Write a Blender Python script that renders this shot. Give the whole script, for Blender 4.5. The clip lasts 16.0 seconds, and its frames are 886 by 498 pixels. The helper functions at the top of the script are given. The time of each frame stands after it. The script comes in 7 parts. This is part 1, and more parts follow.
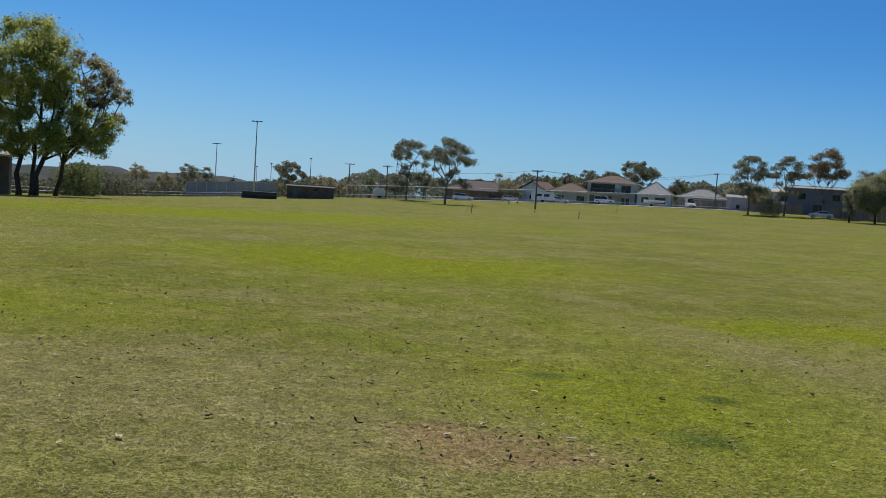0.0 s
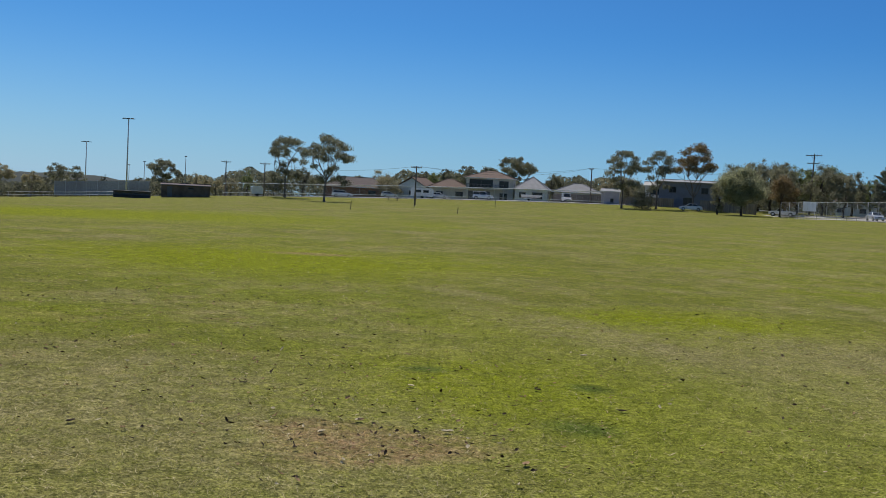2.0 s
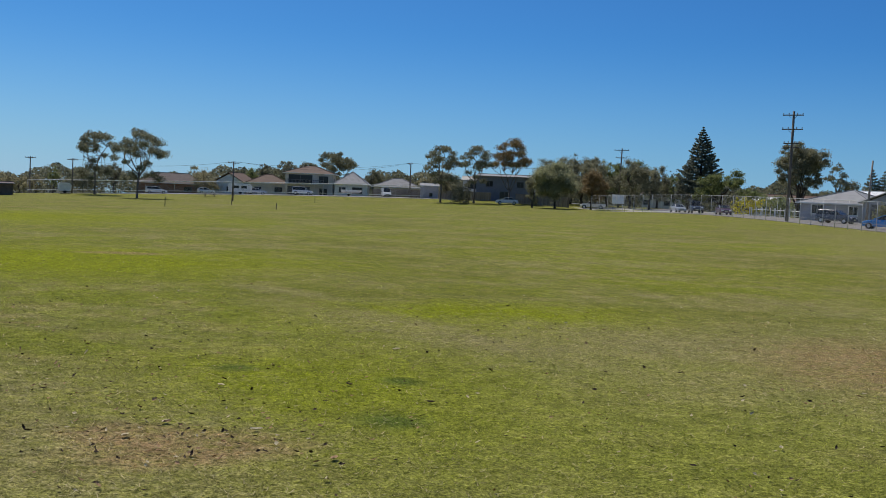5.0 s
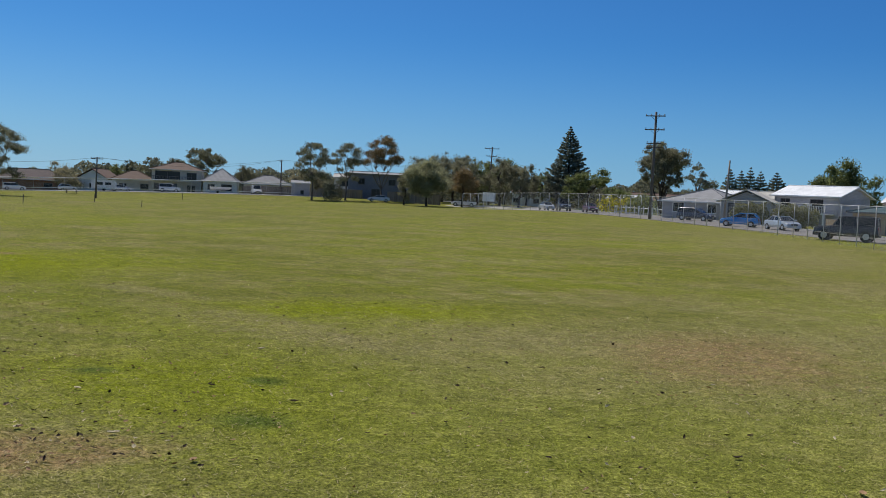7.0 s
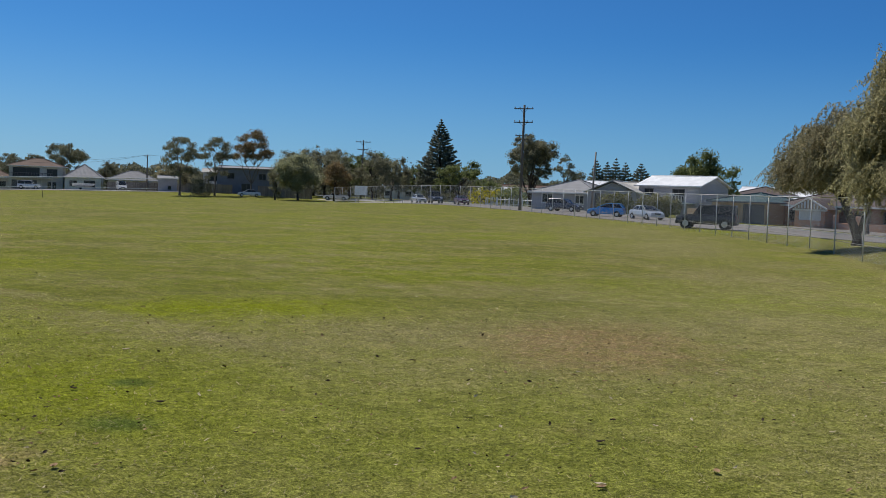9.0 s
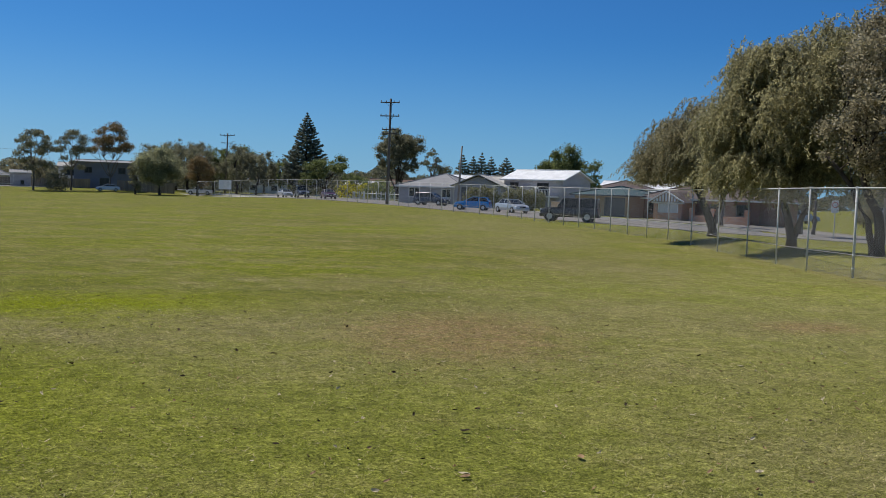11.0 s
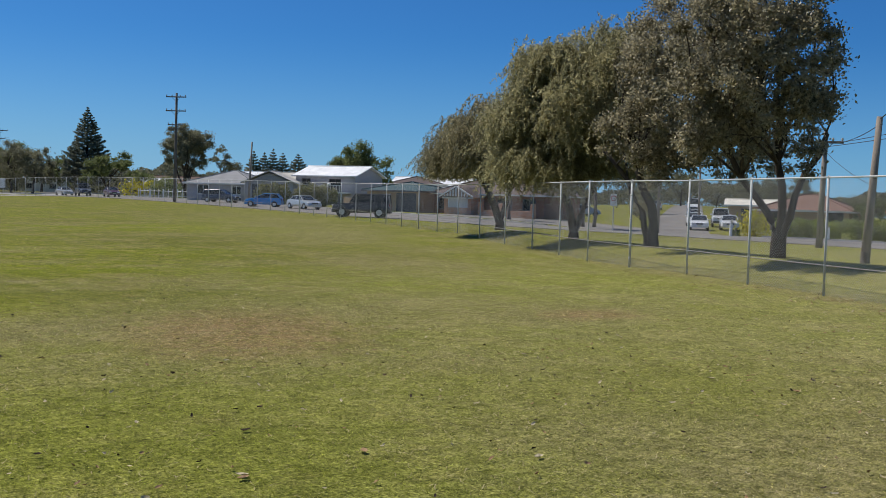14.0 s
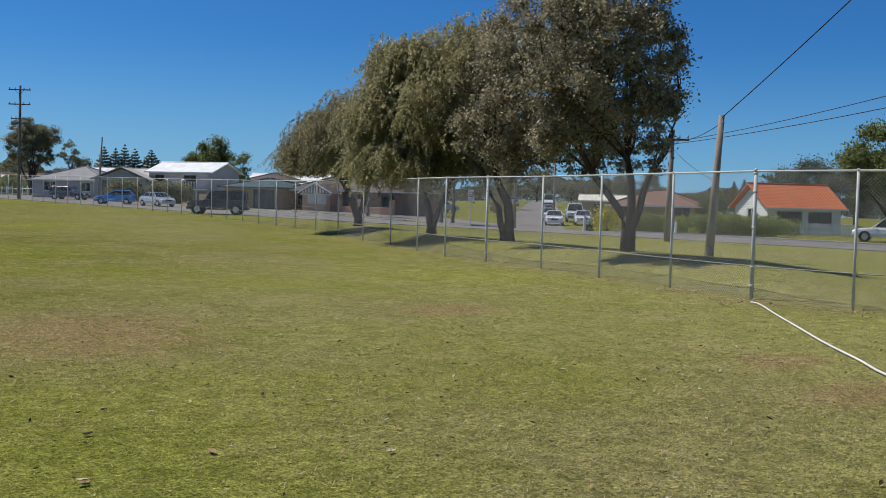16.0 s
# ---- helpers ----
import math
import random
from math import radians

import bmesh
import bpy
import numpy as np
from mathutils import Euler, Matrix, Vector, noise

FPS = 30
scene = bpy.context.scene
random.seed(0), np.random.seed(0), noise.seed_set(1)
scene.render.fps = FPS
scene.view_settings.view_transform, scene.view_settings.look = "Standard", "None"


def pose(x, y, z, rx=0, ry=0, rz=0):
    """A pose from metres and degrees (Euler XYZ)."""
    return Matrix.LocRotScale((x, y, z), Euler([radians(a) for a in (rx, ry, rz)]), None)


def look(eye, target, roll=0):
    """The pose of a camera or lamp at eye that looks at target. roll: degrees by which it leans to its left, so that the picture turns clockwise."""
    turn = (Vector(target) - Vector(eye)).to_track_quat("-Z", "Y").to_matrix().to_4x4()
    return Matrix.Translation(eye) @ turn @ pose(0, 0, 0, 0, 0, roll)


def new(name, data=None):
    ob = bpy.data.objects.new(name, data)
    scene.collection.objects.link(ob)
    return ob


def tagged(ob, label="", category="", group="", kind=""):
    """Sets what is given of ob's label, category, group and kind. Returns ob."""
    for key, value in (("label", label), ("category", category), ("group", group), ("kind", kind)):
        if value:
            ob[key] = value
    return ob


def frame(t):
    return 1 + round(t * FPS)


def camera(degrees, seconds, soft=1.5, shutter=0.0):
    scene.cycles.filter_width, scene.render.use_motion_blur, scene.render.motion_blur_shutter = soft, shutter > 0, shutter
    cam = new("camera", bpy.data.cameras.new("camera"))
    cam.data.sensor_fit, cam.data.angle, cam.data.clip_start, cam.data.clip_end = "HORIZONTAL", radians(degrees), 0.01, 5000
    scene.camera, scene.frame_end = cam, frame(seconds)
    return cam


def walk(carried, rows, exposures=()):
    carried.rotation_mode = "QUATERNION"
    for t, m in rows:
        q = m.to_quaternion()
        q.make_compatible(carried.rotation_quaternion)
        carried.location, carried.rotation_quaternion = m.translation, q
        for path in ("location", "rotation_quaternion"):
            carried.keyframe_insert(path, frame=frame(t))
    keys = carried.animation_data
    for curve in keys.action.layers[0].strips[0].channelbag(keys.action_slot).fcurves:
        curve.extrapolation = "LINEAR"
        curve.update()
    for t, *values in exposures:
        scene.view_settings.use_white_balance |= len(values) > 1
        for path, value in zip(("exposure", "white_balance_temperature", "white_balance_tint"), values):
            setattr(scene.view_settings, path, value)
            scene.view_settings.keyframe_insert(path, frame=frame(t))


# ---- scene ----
cam = camera(44.858, 16.0, soft=0.55)
PATH = [
    (0.0, pose(0.000, -0.000, 1.950, 86.566, -3.617, -0.000)),
    (0.5, pose(0.013, 0.014, 1.946, 86.609, -3.506, -1.633)),
    (1.0, pose(0.031, 0.045, 1.933, 86.677, -3.369, -3.250)),
    (1.5, pose(0.052, 0.081, 1.923, 86.721, -3.176, -4.851)),
    (2.0, pose(0.075, 0.107, 1.915, 86.761, -3.036, -6.422)),
    (2.5, pose(0.098, 0.121, 1.912, 86.796, -2.936, -7.985)),
    (3.0, pose(0.118, 0.118, 1.909, 86.834, -2.825, -9.559)),
    (3.5, pose(0.135, 0.100, 1.913, 86.859, -2.701, -11.126)),
    (4.0, pose(0.147, 0.072, 1.918, 86.884, -2.609, -12.724)),
    (6.5, pose(0.219, -0.114, 1.956, 87.121, -2.834, -21.059)),
    (7.0, pose(0.231, -0.126, 1.957, 87.156, -2.805, -22.796)),
    (7.5, pose(0.242, -0.138, 1.956, 87.188, -2.717, -24.498)),
    (8.0, pose(0.253, -0.167, 1.963, 87.183, -2.561, -26.175)),
    (8.5, pose(0.249, -0.208, 1.972, 87.141, -2.351, -27.898)),
    (9.0, pose(0.259, -0.202, 1.975, 87.082, -2.122, -29.594)),
    (11.5, pose(0.518, 0.044, 1.869, 87.110, -2.020, -38.474)),
    (12.0, pose(0.560, 0.063, 1.857, 87.191, -1.968, -40.294)),
    (12.5, pose(0.594, 0.065, 1.852, 87.254, -1.922, -42.083)),
    (13.0, pose(0.624, 0.062, 1.850, 87.253, -1.743, -43.894)),
    (13.5, pose(0.646, 0.060, 1.846, 87.241, -1.674, -45.757)),
    (14.0, pose(0.663, 0.050, 1.845, 87.207, -1.576, -47.650)),
    (14.5, pose(0.683, 0.035, 1.840, 87.197, -1.529, -49.503)),
    (15.0, pose(0.696, 0.024, 1.840, 87.186, -1.520, -51.372)),
    (15.5, pose(0.715, 0.014, 1.836, 87.198, -1.441, -53.260)),
    (16.0, pose(0.732, 0.005, 1.834, 87.211, -1.426, -55.122)),
]
walk(cam, PATH, [(0.0, 0.0), (4.0, -0.02), (7.0, -0.04), (9.0, -0.07), (11.0, -0.05), (13.0, 0.0), (16.0, 0.05)])

# ---- light: high sun ahead, clear sky ----
SUN_EL, SUN_AZ = radians(57), radians(12)
world = bpy.data.worlds.new("world")
scene.world = world
world.use_nodes = True
wn = world.node_tree
sky = wn.nodes.new("ShaderNodeTexSky")
sky.sky_type = "NISHITA"
sky.sun_disc = False
sky.sun_elevation, sky.sun_rotation = SUN_EL, -SUN_AZ
sky.air_density, sky.dust_density, sky.ozone_density, sky.altitude = 1.0, 0.0, 4.0, 1200
wn.nodes["Background"].inputs["Strength"].default_value = 0.055
tint = wn.nodes.new("ShaderNodeMix")
tint.data_type, tint.blend_type = "RGBA", "MULTIPLY"
tint.inputs["Factor"].default_value = 1.0
wn.links.new(sky.outputs["Color"], tint.inputs[6])
tint.inputs[7].default_value = (0.45, 0.98, 1.49, 1)
# pale haze low over the horizon, all the way round
wc, ws = wn.nodes.new("ShaderNodeTexCoord"), wn.nodes.new("ShaderNodeSeparateXYZ")
wn.links.new(wc.outputs["Generated"], ws.inputs[0])
low = wn.nodes.new("ShaderNodeMapRange")
low.inputs["From Min"].default_value, low.inputs["From Max"].default_value = 0.0, 0.15
low.inputs["To Min"].default_value, low.inputs["To Max"].default_value = 0.80, 0.0
wn.links.new(ws.outputs["Z"], low.inputs["Value"])
soft_low = wn.nodes.new("ShaderNodeMath")
soft_low.operation, soft_low.inputs[1].default_value = "POWER", 1.7
wn.links.new(low.outputs["Result"], soft_low.inputs[0])
haze = wn.nodes.new("ShaderNodeMix")
haze.data_type = "RGBA"
wn.links.new(soft_low.outputs[0], haze.inputs["Factor"])
wn.links.new(tint.outputs[2], haze.inputs[6])
haze.inputs[7].default_value = (6.4, 9.2, 12.6, 1)
# the clear sky deepens broadly away from the sun's quarter
away = wn.nodes.new("ShaderNodeVectorMath")
away.operation = "DOT_PRODUCT"
away.inputs[1].default_value = (0.966, 0.259, 0.0)
wn.links.new(wc.outputs["Generated"], away.inputs[0])
deep = wn.nodes.new("ShaderNodeMapRange")
deep.inputs["From Min"].default_value, deep.inputs["From Max"].default_value = -0.3, 1.0
wn.links.new(away.outputs["Value"], deep.inputs["Value"])
tone = wn.nodes.new("ShaderNodeMix")
tone.data_type = "RGBA"
wn.links.new(deep.outputs["Result"], tone.inputs["Factor"])
tone.inputs[6].default_value, tone.inputs[7].default_value = (1.21, 1.125, 1.06, 1), (0.67, 0.865, 0.965, 1)
fade = wn.nodes.new("ShaderNodeMix")
fade.data_type, fade.blend_type = "RGBA", "MULTIPLY"
fade.inputs["Factor"].default_value = 1.0
wn.links.new(haze.outputs[2], fade.inputs[6])
wn.links.new(tone.outputs[2], fade.inputs[7])
wn.links.new(fade.outputs[2], wn.nodes["Background"].inputs["Color"])
sun = new("sun", bpy.data.lights.new("sun", "SUN"))
sun.data.energy, sun.data.angle, sun.data.color = 4.4, radians(0.53), (1.0, 0.95, 0.87)
sun_dir = Vector((-math.sin(SUN_AZ) * math.cos(SUN_EL), math.cos(SUN_AZ) * math.cos(SUN_EL), math.sin(SUN_EL)))
sun.matrix_world = look(sun_dir * 400, (0, 0, 0))
scene.view_settings.exposure = 0.0

rng = np.random.default_rng(7)
rnd = random.Random(11)


# ---- the lie of the land: a broad, gently rolling playing field ----
LAND = (0.0049, -1.1912, -0.8308, 0.048, 4.0569, 0.4166, 0.0567, -1.2739, -0.7366, -0.2005)
EYE_Z, RIM = 1.9, 262.0
VERGE_AZ, VERGE_R = (44.8, 48.9, 52.7, 55.9, 58.2, 61.0, 64.0, 67.5, 72.0, 78.0, 87.6), (76.6, 61.2, 47.2, 39.6, 36.6, 34.1, 31.0, 28.2, 25.6, 24.1, 23.4)


def land(x, y):
    """Height of the ground, for arrays too; past the rim it falls away evenly."""
    x, y = np.asarray(x, float), np.asarray(y, float)
    r = np.hypot(x, y)
    k = np.minimum(1.0, RIM / np.maximum(r, 1e-6))
    u = np.clip(x * k, -75, 200) / 120
    v = np.clip(y * k, -12, 290) / 120
    c = LAND
    z = 1.2 * (c[0] + c[1] * u + c[2] * v + c[3] * u * u + c[4] * u * v + c[5] * v * v
               + c[6] * u ** 3 + c[7] * u * u * v + c[8] * u * v * v + c[9] * v ** 3)
    z = np.where(r > RIM, EYE_Z + (z - EYE_Z) * r / RIM, z)
    # the side street climbs a low rise
    az = np.degrees(np.arctan2(-x, y))
    s = np.clip((r - 84) / 200, 0, 1)
    q = np.clip((r - 78) / 16, 0, 1)
    z = z + (2.3 * s * s * (3 - 2 * s) - 0.55 * q * q * (3 - 2 * q)) * np.exp(-((az + 60) / 6.5) ** 2)
    # a low bank along the far street
    b = np.clip((r - 215) / 30, 0, 1)
    e = np.clip((az + 32) / 7, 0, 1) * np.clip((20 - az) / 6, 0, 1)
    z = z + 0.6 * b * b * (3 - 2 * b) * e
    # the field's far edge dips below that bank
    b = np.clip((r - 140) / 66, 0, 1)
    c = np.clip((r - 208) / 50, 0, 1)
    z = z - 0.8 * b * b * (3 - 2 * b) * (1 - c) * np.clip((az + 31) / 7, 0, 1) * np.clip((4 - az) / 5, 0, 1)
    # the tree verge lies a little above the fence's foot
    f = np.interp(-az, VERGE_AZ, VERGE_R)
    b = np.clip((r - f - 0.3) / 5.5, 0, 1)
    c = np.clip((r - f - 8) / 11, 0, 1)
    return z + 0.5 * b * b * (3 - 2 * b) * (1 - c * c * (3 - 2 * c)) * np.clip((-45 - az) / 5, 0, 1) * np.clip((az + 80) / 8, 0, 1)


def gz(x, y):
    return float(land(x, y))


# ---- places ----
def polar(az, dist):
    """A place by its bearing, anticlockwise from the first view, in degrees, and its distance."""
    a = radians(az)
    return -math.sin(a) * dist, math.cos(a) * dist


# ---- mesh tools ----
class Geo:
    """Collects vertices and faces of one part."""

    def __init__(self):
        self.v, self.f, self.m = [], [], []

    def add(self, verts, faces, mi=0):
        n = len(self.v)
        self.v += [tuple(p) for p in verts]
        self.f += [tuple(i + n for i in f) for f in faces]
        self.m += [mi] * len(faces)
        return self

    def box(self, c, s, rz=0.0, mi=0, bev=0.0):
        """Box with centre c and sizes s, turned by rz; bev chamfers the upright and top edges."""
        x, y, z = s[0] / 2, s[1] / 2, s[2] / 2
        b = min(bev, x * 0.9, y * 0.9, z * 0.9)
        if b > 0:
            ring = lambda d, h: [(x - d, -y + b, h), (x - d, y - b, h), (x - b, y - d, h), (-x + b, y - d, h),
                                 (-x + d, y - b, h), (-x + d, -y + b, h), (-x + b, -y + d, h), (x - b, -y + d, h)]
            pts = ring(0, -z) + ring(0, z - b) + ring(b * 0.999, z)
            fs = [tuple(range(7, -1, -1)), tuple(range(16, 24))]
            for k in (0, 8):
                fs += [(k + i, k + (i + 1) % 8, k + 8 + (i + 1) % 8, k + 8 + i) for i in range(8)]
        else:
            pts = [(a * x, bb * y, cc * z) for cc in (-1, 1) for bb in (-1, 1) for a in (-1, 1)]
            fs = [(0, 2, 3, 1), (4, 5, 7, 6), (0, 1, 5, 4), (2, 6, 7, 3), (0, 4, 6, 2), (1, 3, 7, 5)]
        ca, sa = math.cos(rz), math.sin(rz)
        return self.add([(c[0] + p[0] * ca - p[1] * sa, c[1] + p[0] * sa + p[1] * ca, c[2] + p[2]) for p in pts], fs, mi)

    def tube(self, pts, radii, n=7, mi=0, cap=True):
        """A tapered tube along points."""
        pts = [Vector(p) for p in pts]
        base = len(self.v)
        for i, p in enumerate(pts):
            d = (pts[min(i + 1, len(pts) - 1)] - pts[max(i - 1, 0)])
            d = d.normalized() if d.length > 1e-9 else Vector((0, 0, 1))
            a = d.cross(Vector((0.31, 0.95, 0.05) if abs(d.z) > 0.9 else (0, 0, 1))).normalized()
            b = d.cross(a)
            for k in range(n):
                w = 2 * math.pi * k / n
                self.v.append(tuple(p + (a * math.cos(w) + b * math.sin(w)) * radii[i]))
        for i in range(len(pts) - 1):
            for k in range(n):
                q, s = base + i * n, base + (i + 1) * n
                self.f.append((q + k, q + (k + 1) % n, s + (k + 1) % n, s + k))
                self.m.append(mi)
        if cap:
            self.f.append(tuple(base + k for k in range(n - 1, -1, -1)))
            self.f.append(tuple(base + (len(pts) - 1) * n + k for k in range(n)))
            self.m += [mi, mi]
        return self

    def mesh(self, name, mats, smooth=False):
        me = bpy.data.meshes.new(name)
        me.from_pydata(self.v, [], self.f)
        for m in (mats if isinstance(mats, (list, tuple)) else [mats]):
            me.materials.append(m)
        if any(self.m):
            me.polygons.foreach_set("material_index", self.m)
        if smooth:
            me.polygons.foreach_set("use_smooth", [True] * len(me.polygons))
        me.update()
        return me


def part(name, geo, mats, parent=None, label="", smooth=False, at=None, rz=0.0):
    ob = new(name, geo.mesh(name, mats, smooth) if isinstance(geo, Geo) else geo)
    if parent:
        ob.parent = parent
    if at is not None:
        ob.location = at
    ob.rotation_euler.z = rz
    return tagged(ob, label)


def thing(name, at, rz, label, category, group="", kind=""):
    ob = new(name)
    ob.empty_display_size = 0.2
    ob.location = at
    ob.rotation_euler.z = rz
    return tagged(ob, label, category, group, kind)


def on_land(x, y, dz=0.0):
    return (x, y, gz(x, y) + dz)


# ---- materials ----
def material(name, c1, c2, scale=4.0, rough=0.8, metal=0.0, bump=0.2, fine=40.0, spots=None, spec=0.3, per_object=0.0, stretch=(1, 1, 1)):
    """Two tones mixed by broad noise, darkened and lightened by fine grain, with a fine bump."""
    m = bpy.data.materials.new(name)
    m.use_nodes = True
    nt = m.node_tree
    L = nt.links.new
    bsdf = nt.nodes["Principled BSDF"]
    co = nt.nodes.new("ShaderNodeTexCoord")
    mp = nt.nodes.new("ShaderNodeMapping")
    mp.inputs["Scale"].default_value = stretch
    L(co.outputs["Object"], mp.inputs["Vector"])
    n1, n2 = nt.nodes.new("ShaderNodeTexNoise"), nt.nodes.new("ShaderNodeTexNoise")
    n1.inputs["Scale"].default_value, n1.inputs["Detail"].default_value = scale, 5
    n2.inputs["Scale"].default_value, n2.inputs["Detail"].default_value = fine, 3
    for n in (n1, n2):
        L(mp.outputs["Vector"], n.inputs["Vector"])
    ramp = nt.nodes.new("ShaderNodeValToRGB")
    ramp.color_ramp.elements[0].position, ramp.color_ramp.elements[1].position = 0.35, 0.65
    ramp.color_ramp.elements[0].color, ramp.color_ramp.elements[1].color = (*c1, 1), (*c2, 1)
    L(n1.outputs["Fac"], ramp.inputs["Fac"])
    hsv = nt.nodes.new("ShaderNodeHueSaturation")
    mr = nt.nodes.new("ShaderNodeMapRange")
    mr.inputs["From Min"].default_value, mr.inputs["From Max"].default_value = 0.3, 0.7
    mr.inputs["To Min"].default_value, mr.inputs["To Max"].default_value = 0.82, 1.18
    L(n2.outputs["Fac"], mr.inputs["Value"])
    L(ramp.outputs["Color"], hsv.inputs["Color"])
    if per_object:
        oi = nt.nodes.new("ShaderNodeObjectInfo")
        mo = nt.nodes.new("ShaderNodeMapRange")
        mo.inputs["To Min"].default_value, mo.inputs["To Max"].default_value = 1 - per_object, 1 + per_object
        L(oi.outputs["Random"], mo.inputs["Value"])
        mu = nt.nodes.new("ShaderNodeMath")
        mu.operation = "MULTIPLY"
        L(mr.outputs["Result"], mu.inputs[0])
        L(mo.outputs["Result"], mu.inputs[1])
        L(mu.outputs["Value"], hsv.inputs["Value"])
    else:
        L(mr.outputs["Result"], hsv.inputs["Value"])
    L(hsv.outputs["Color"], bsdf.inputs["Base Color"])
    bsdf.inputs["Roughness"].default_value, bsdf.inputs["Metallic"].default_value = rough, metal
    bsdf.inputs["Specular IOR Level"].default_value = spec
    if bump:
        bp = nt.nodes.new("ShaderNodeBump")
        bp.inputs["Strength"].default_value, bp.inputs["Distance"].default_value = bump, 0.02
        L(n2.outputs["Fac"], bp.inputs["Height"])
        L(bp.outputs["Normal"], bsdf.inputs["Normal"])
    return m


def leaf_material(name, dark, light, through_it=0.35, rough=0.55, clump=0.45, gloss=0.18):
    """Leaves: tone varies leaf by leaf and clump by clump; some light passes through."""
    m = bpy.data.materials.new(name)
    m.use_nodes = True
    nt = m.node_tree
    L = nt.links.new
    bsdf = nt.nodes["Principled BSDF"]
    geo = nt.nodes.new("ShaderNodeNewGeometry")
    co = nt.nodes.new("ShaderNodeTexCoord")
    ns = nt.nodes.new("ShaderNodeTexNoise")
    ns.inputs["Scale"].default_value, ns.inputs["Detail"].default_value = clump, 3
    L(co.outputs["Object"], ns.inputs["Vector"])
    ad = nt.nodes.new("ShaderNodeMath")
    ad.operation = "MULTIPLY_ADD"
    ad.inputs[1].default_value, ad.inputs[2].default_value = 0.6, -0.3
    L(geo.outputs["Random Per Island"], ad.inputs[0])
    sm = nt.nodes.new("ShaderNodeMath")
    L(ns.outputs["Fac"], sm.inputs[0])
    L(ad.outputs["Value"], sm.inputs[1])
    ramp = nt.nodes.new("ShaderNodeValToRGB")
    ramp.color_ramp.elements[0].position, ramp.color_ramp.elements[1].position = 0.25, 0.8
    ramp.color_ramp.elements[0].color, ramp.color_ramp.elements[1].color = (*dark, 1), (*light, 1)
    L(sm.outputs["Value"], ramp.inputs["Fac"])
    L(ramp.outputs["Color"], bsdf.inputs["Base Color"])
    bsdf.inputs["Roughness"].default_value = rough
    bsdf.inputs["Specular IOR Level"].default_value = gloss
    tr = nt.nodes.new("ShaderNodeBsdfTranslucent")
    L(ramp.outputs["Color"], tr.inputs["Color"])
    mx = nt.nodes.new("ShaderNodeMixShader")
    mx.inputs["Fac"].default_value = through_it
    L(bsdf.outputs["BSDF"], mx.inputs[1])
    L(tr.outputs["BSDF"], mx.inputs[2])
    L(mx.outputs["Shader"], nt.nodes["Material Output"].inputs["Surface"])
    return m


def plain(name, c, rough=0.5, metal=0.0, spec=0.5, coat=0.0):
    m = material(name, tuple(a * 0.92 for a in c), tuple(min(1, a * 1.08) for a in c), 1.5, rough, metal, 0.05, 60, spec=spec)
    if coat:
        m.node_tree.nodes["Principled BSDF"].inputs["Coat Weight"].default_value = coat
    return m


def striped(name, base, axis, pitch, depth=0.6, rough=0.6, tones=0.1, metal=0.0):
    """Sheet or boards with evenly set ribs along one object axis."""
    m = material(name, tuple(c * (1 - tones) for c in base), tuple(c * (1 + tones) for c in base), 0.9, rough, metal, 0.0, 25)
    nt = m.node_tree
    L = nt.links.new
    bsdf = nt.nodes["Principled BSDF"]
    co = nt.nodes.new("ShaderNodeTexCoord")
    sx = nt.nodes.new("ShaderNodeSeparateXYZ")
    L(co.outputs["Object"], sx.inputs[0])
    k = nt.nodes.new("ShaderNodeMath")
    k.operation = "MULTIPLY"
    k.inputs[1].default_value = 1 / pitch
    L(sx.outputs["XYZ".index(axis)], k.inputs[0])
    fr = nt.nodes.new("ShaderNodeMath")
    fr.operation = "PINGPONG"
    fr.inputs[1].default_value = 0.5
    L(k.outputs[0], fr.inputs[0])
    bp = nt.nodes.new("ShaderNodeBump")
    bp.inputs["Strength"].default_value, bp.inputs["Distance"].default_value = depth, pitch * 0.4
    L(fr.outputs[0], bp.inputs["Height"])
    L(bp.outputs["Normal"], bsdf.inputs["Normal"])
    return m


def brick_material(name, c1, c2, mortar):
    m = bpy.data.materials.new(name)
    m.use_nodes = True
    nt = m.node_tree
    L = nt.links.new
    bsdf = nt.nodes["Principled BSDF"]
    co = nt.nodes.new("ShaderNodeTexCoord")
    sx, cb = nt.nodes.new("ShaderNodeSeparateXYZ"), nt.nodes.new("ShaderNodeCombineXYZ")
    ad = nt.nodes.new("ShaderNodeMath")
    L(co.outputs["Object"], sx.inputs[0])
    L(sx.outputs["X"], ad.inputs[0])
    L(sx.outputs["Y"], ad.inputs[1])
    L(ad.outputs[0], cb.inputs["X"])
    L(sx.outputs["Z"], cb.inputs["Y"])
    br = nt.nodes.new("ShaderNodeTexBrick")
    br.inputs["Color1"].default_value, br.inputs["Color2"].default_value = (*c1, 1), (*c2, 1)
    br.inputs["Mortar"].default_value = (*mortar, 1)
    br.inputs["Scale"].default_value = 1.0
    br.inputs["Brick Width"].default_value, br.inputs["Row Height"].default_value = 0.24, 0.086
    br.inputs["Mortar Size"].default_value = 0.01
    L(cb.outputs[0], br.inputs["Vector"])
    L(br.outputs["Color"], bsdf.inputs["Base Color"])
    bsdf.inputs["Roughness"].default_value = 0.9
    return m


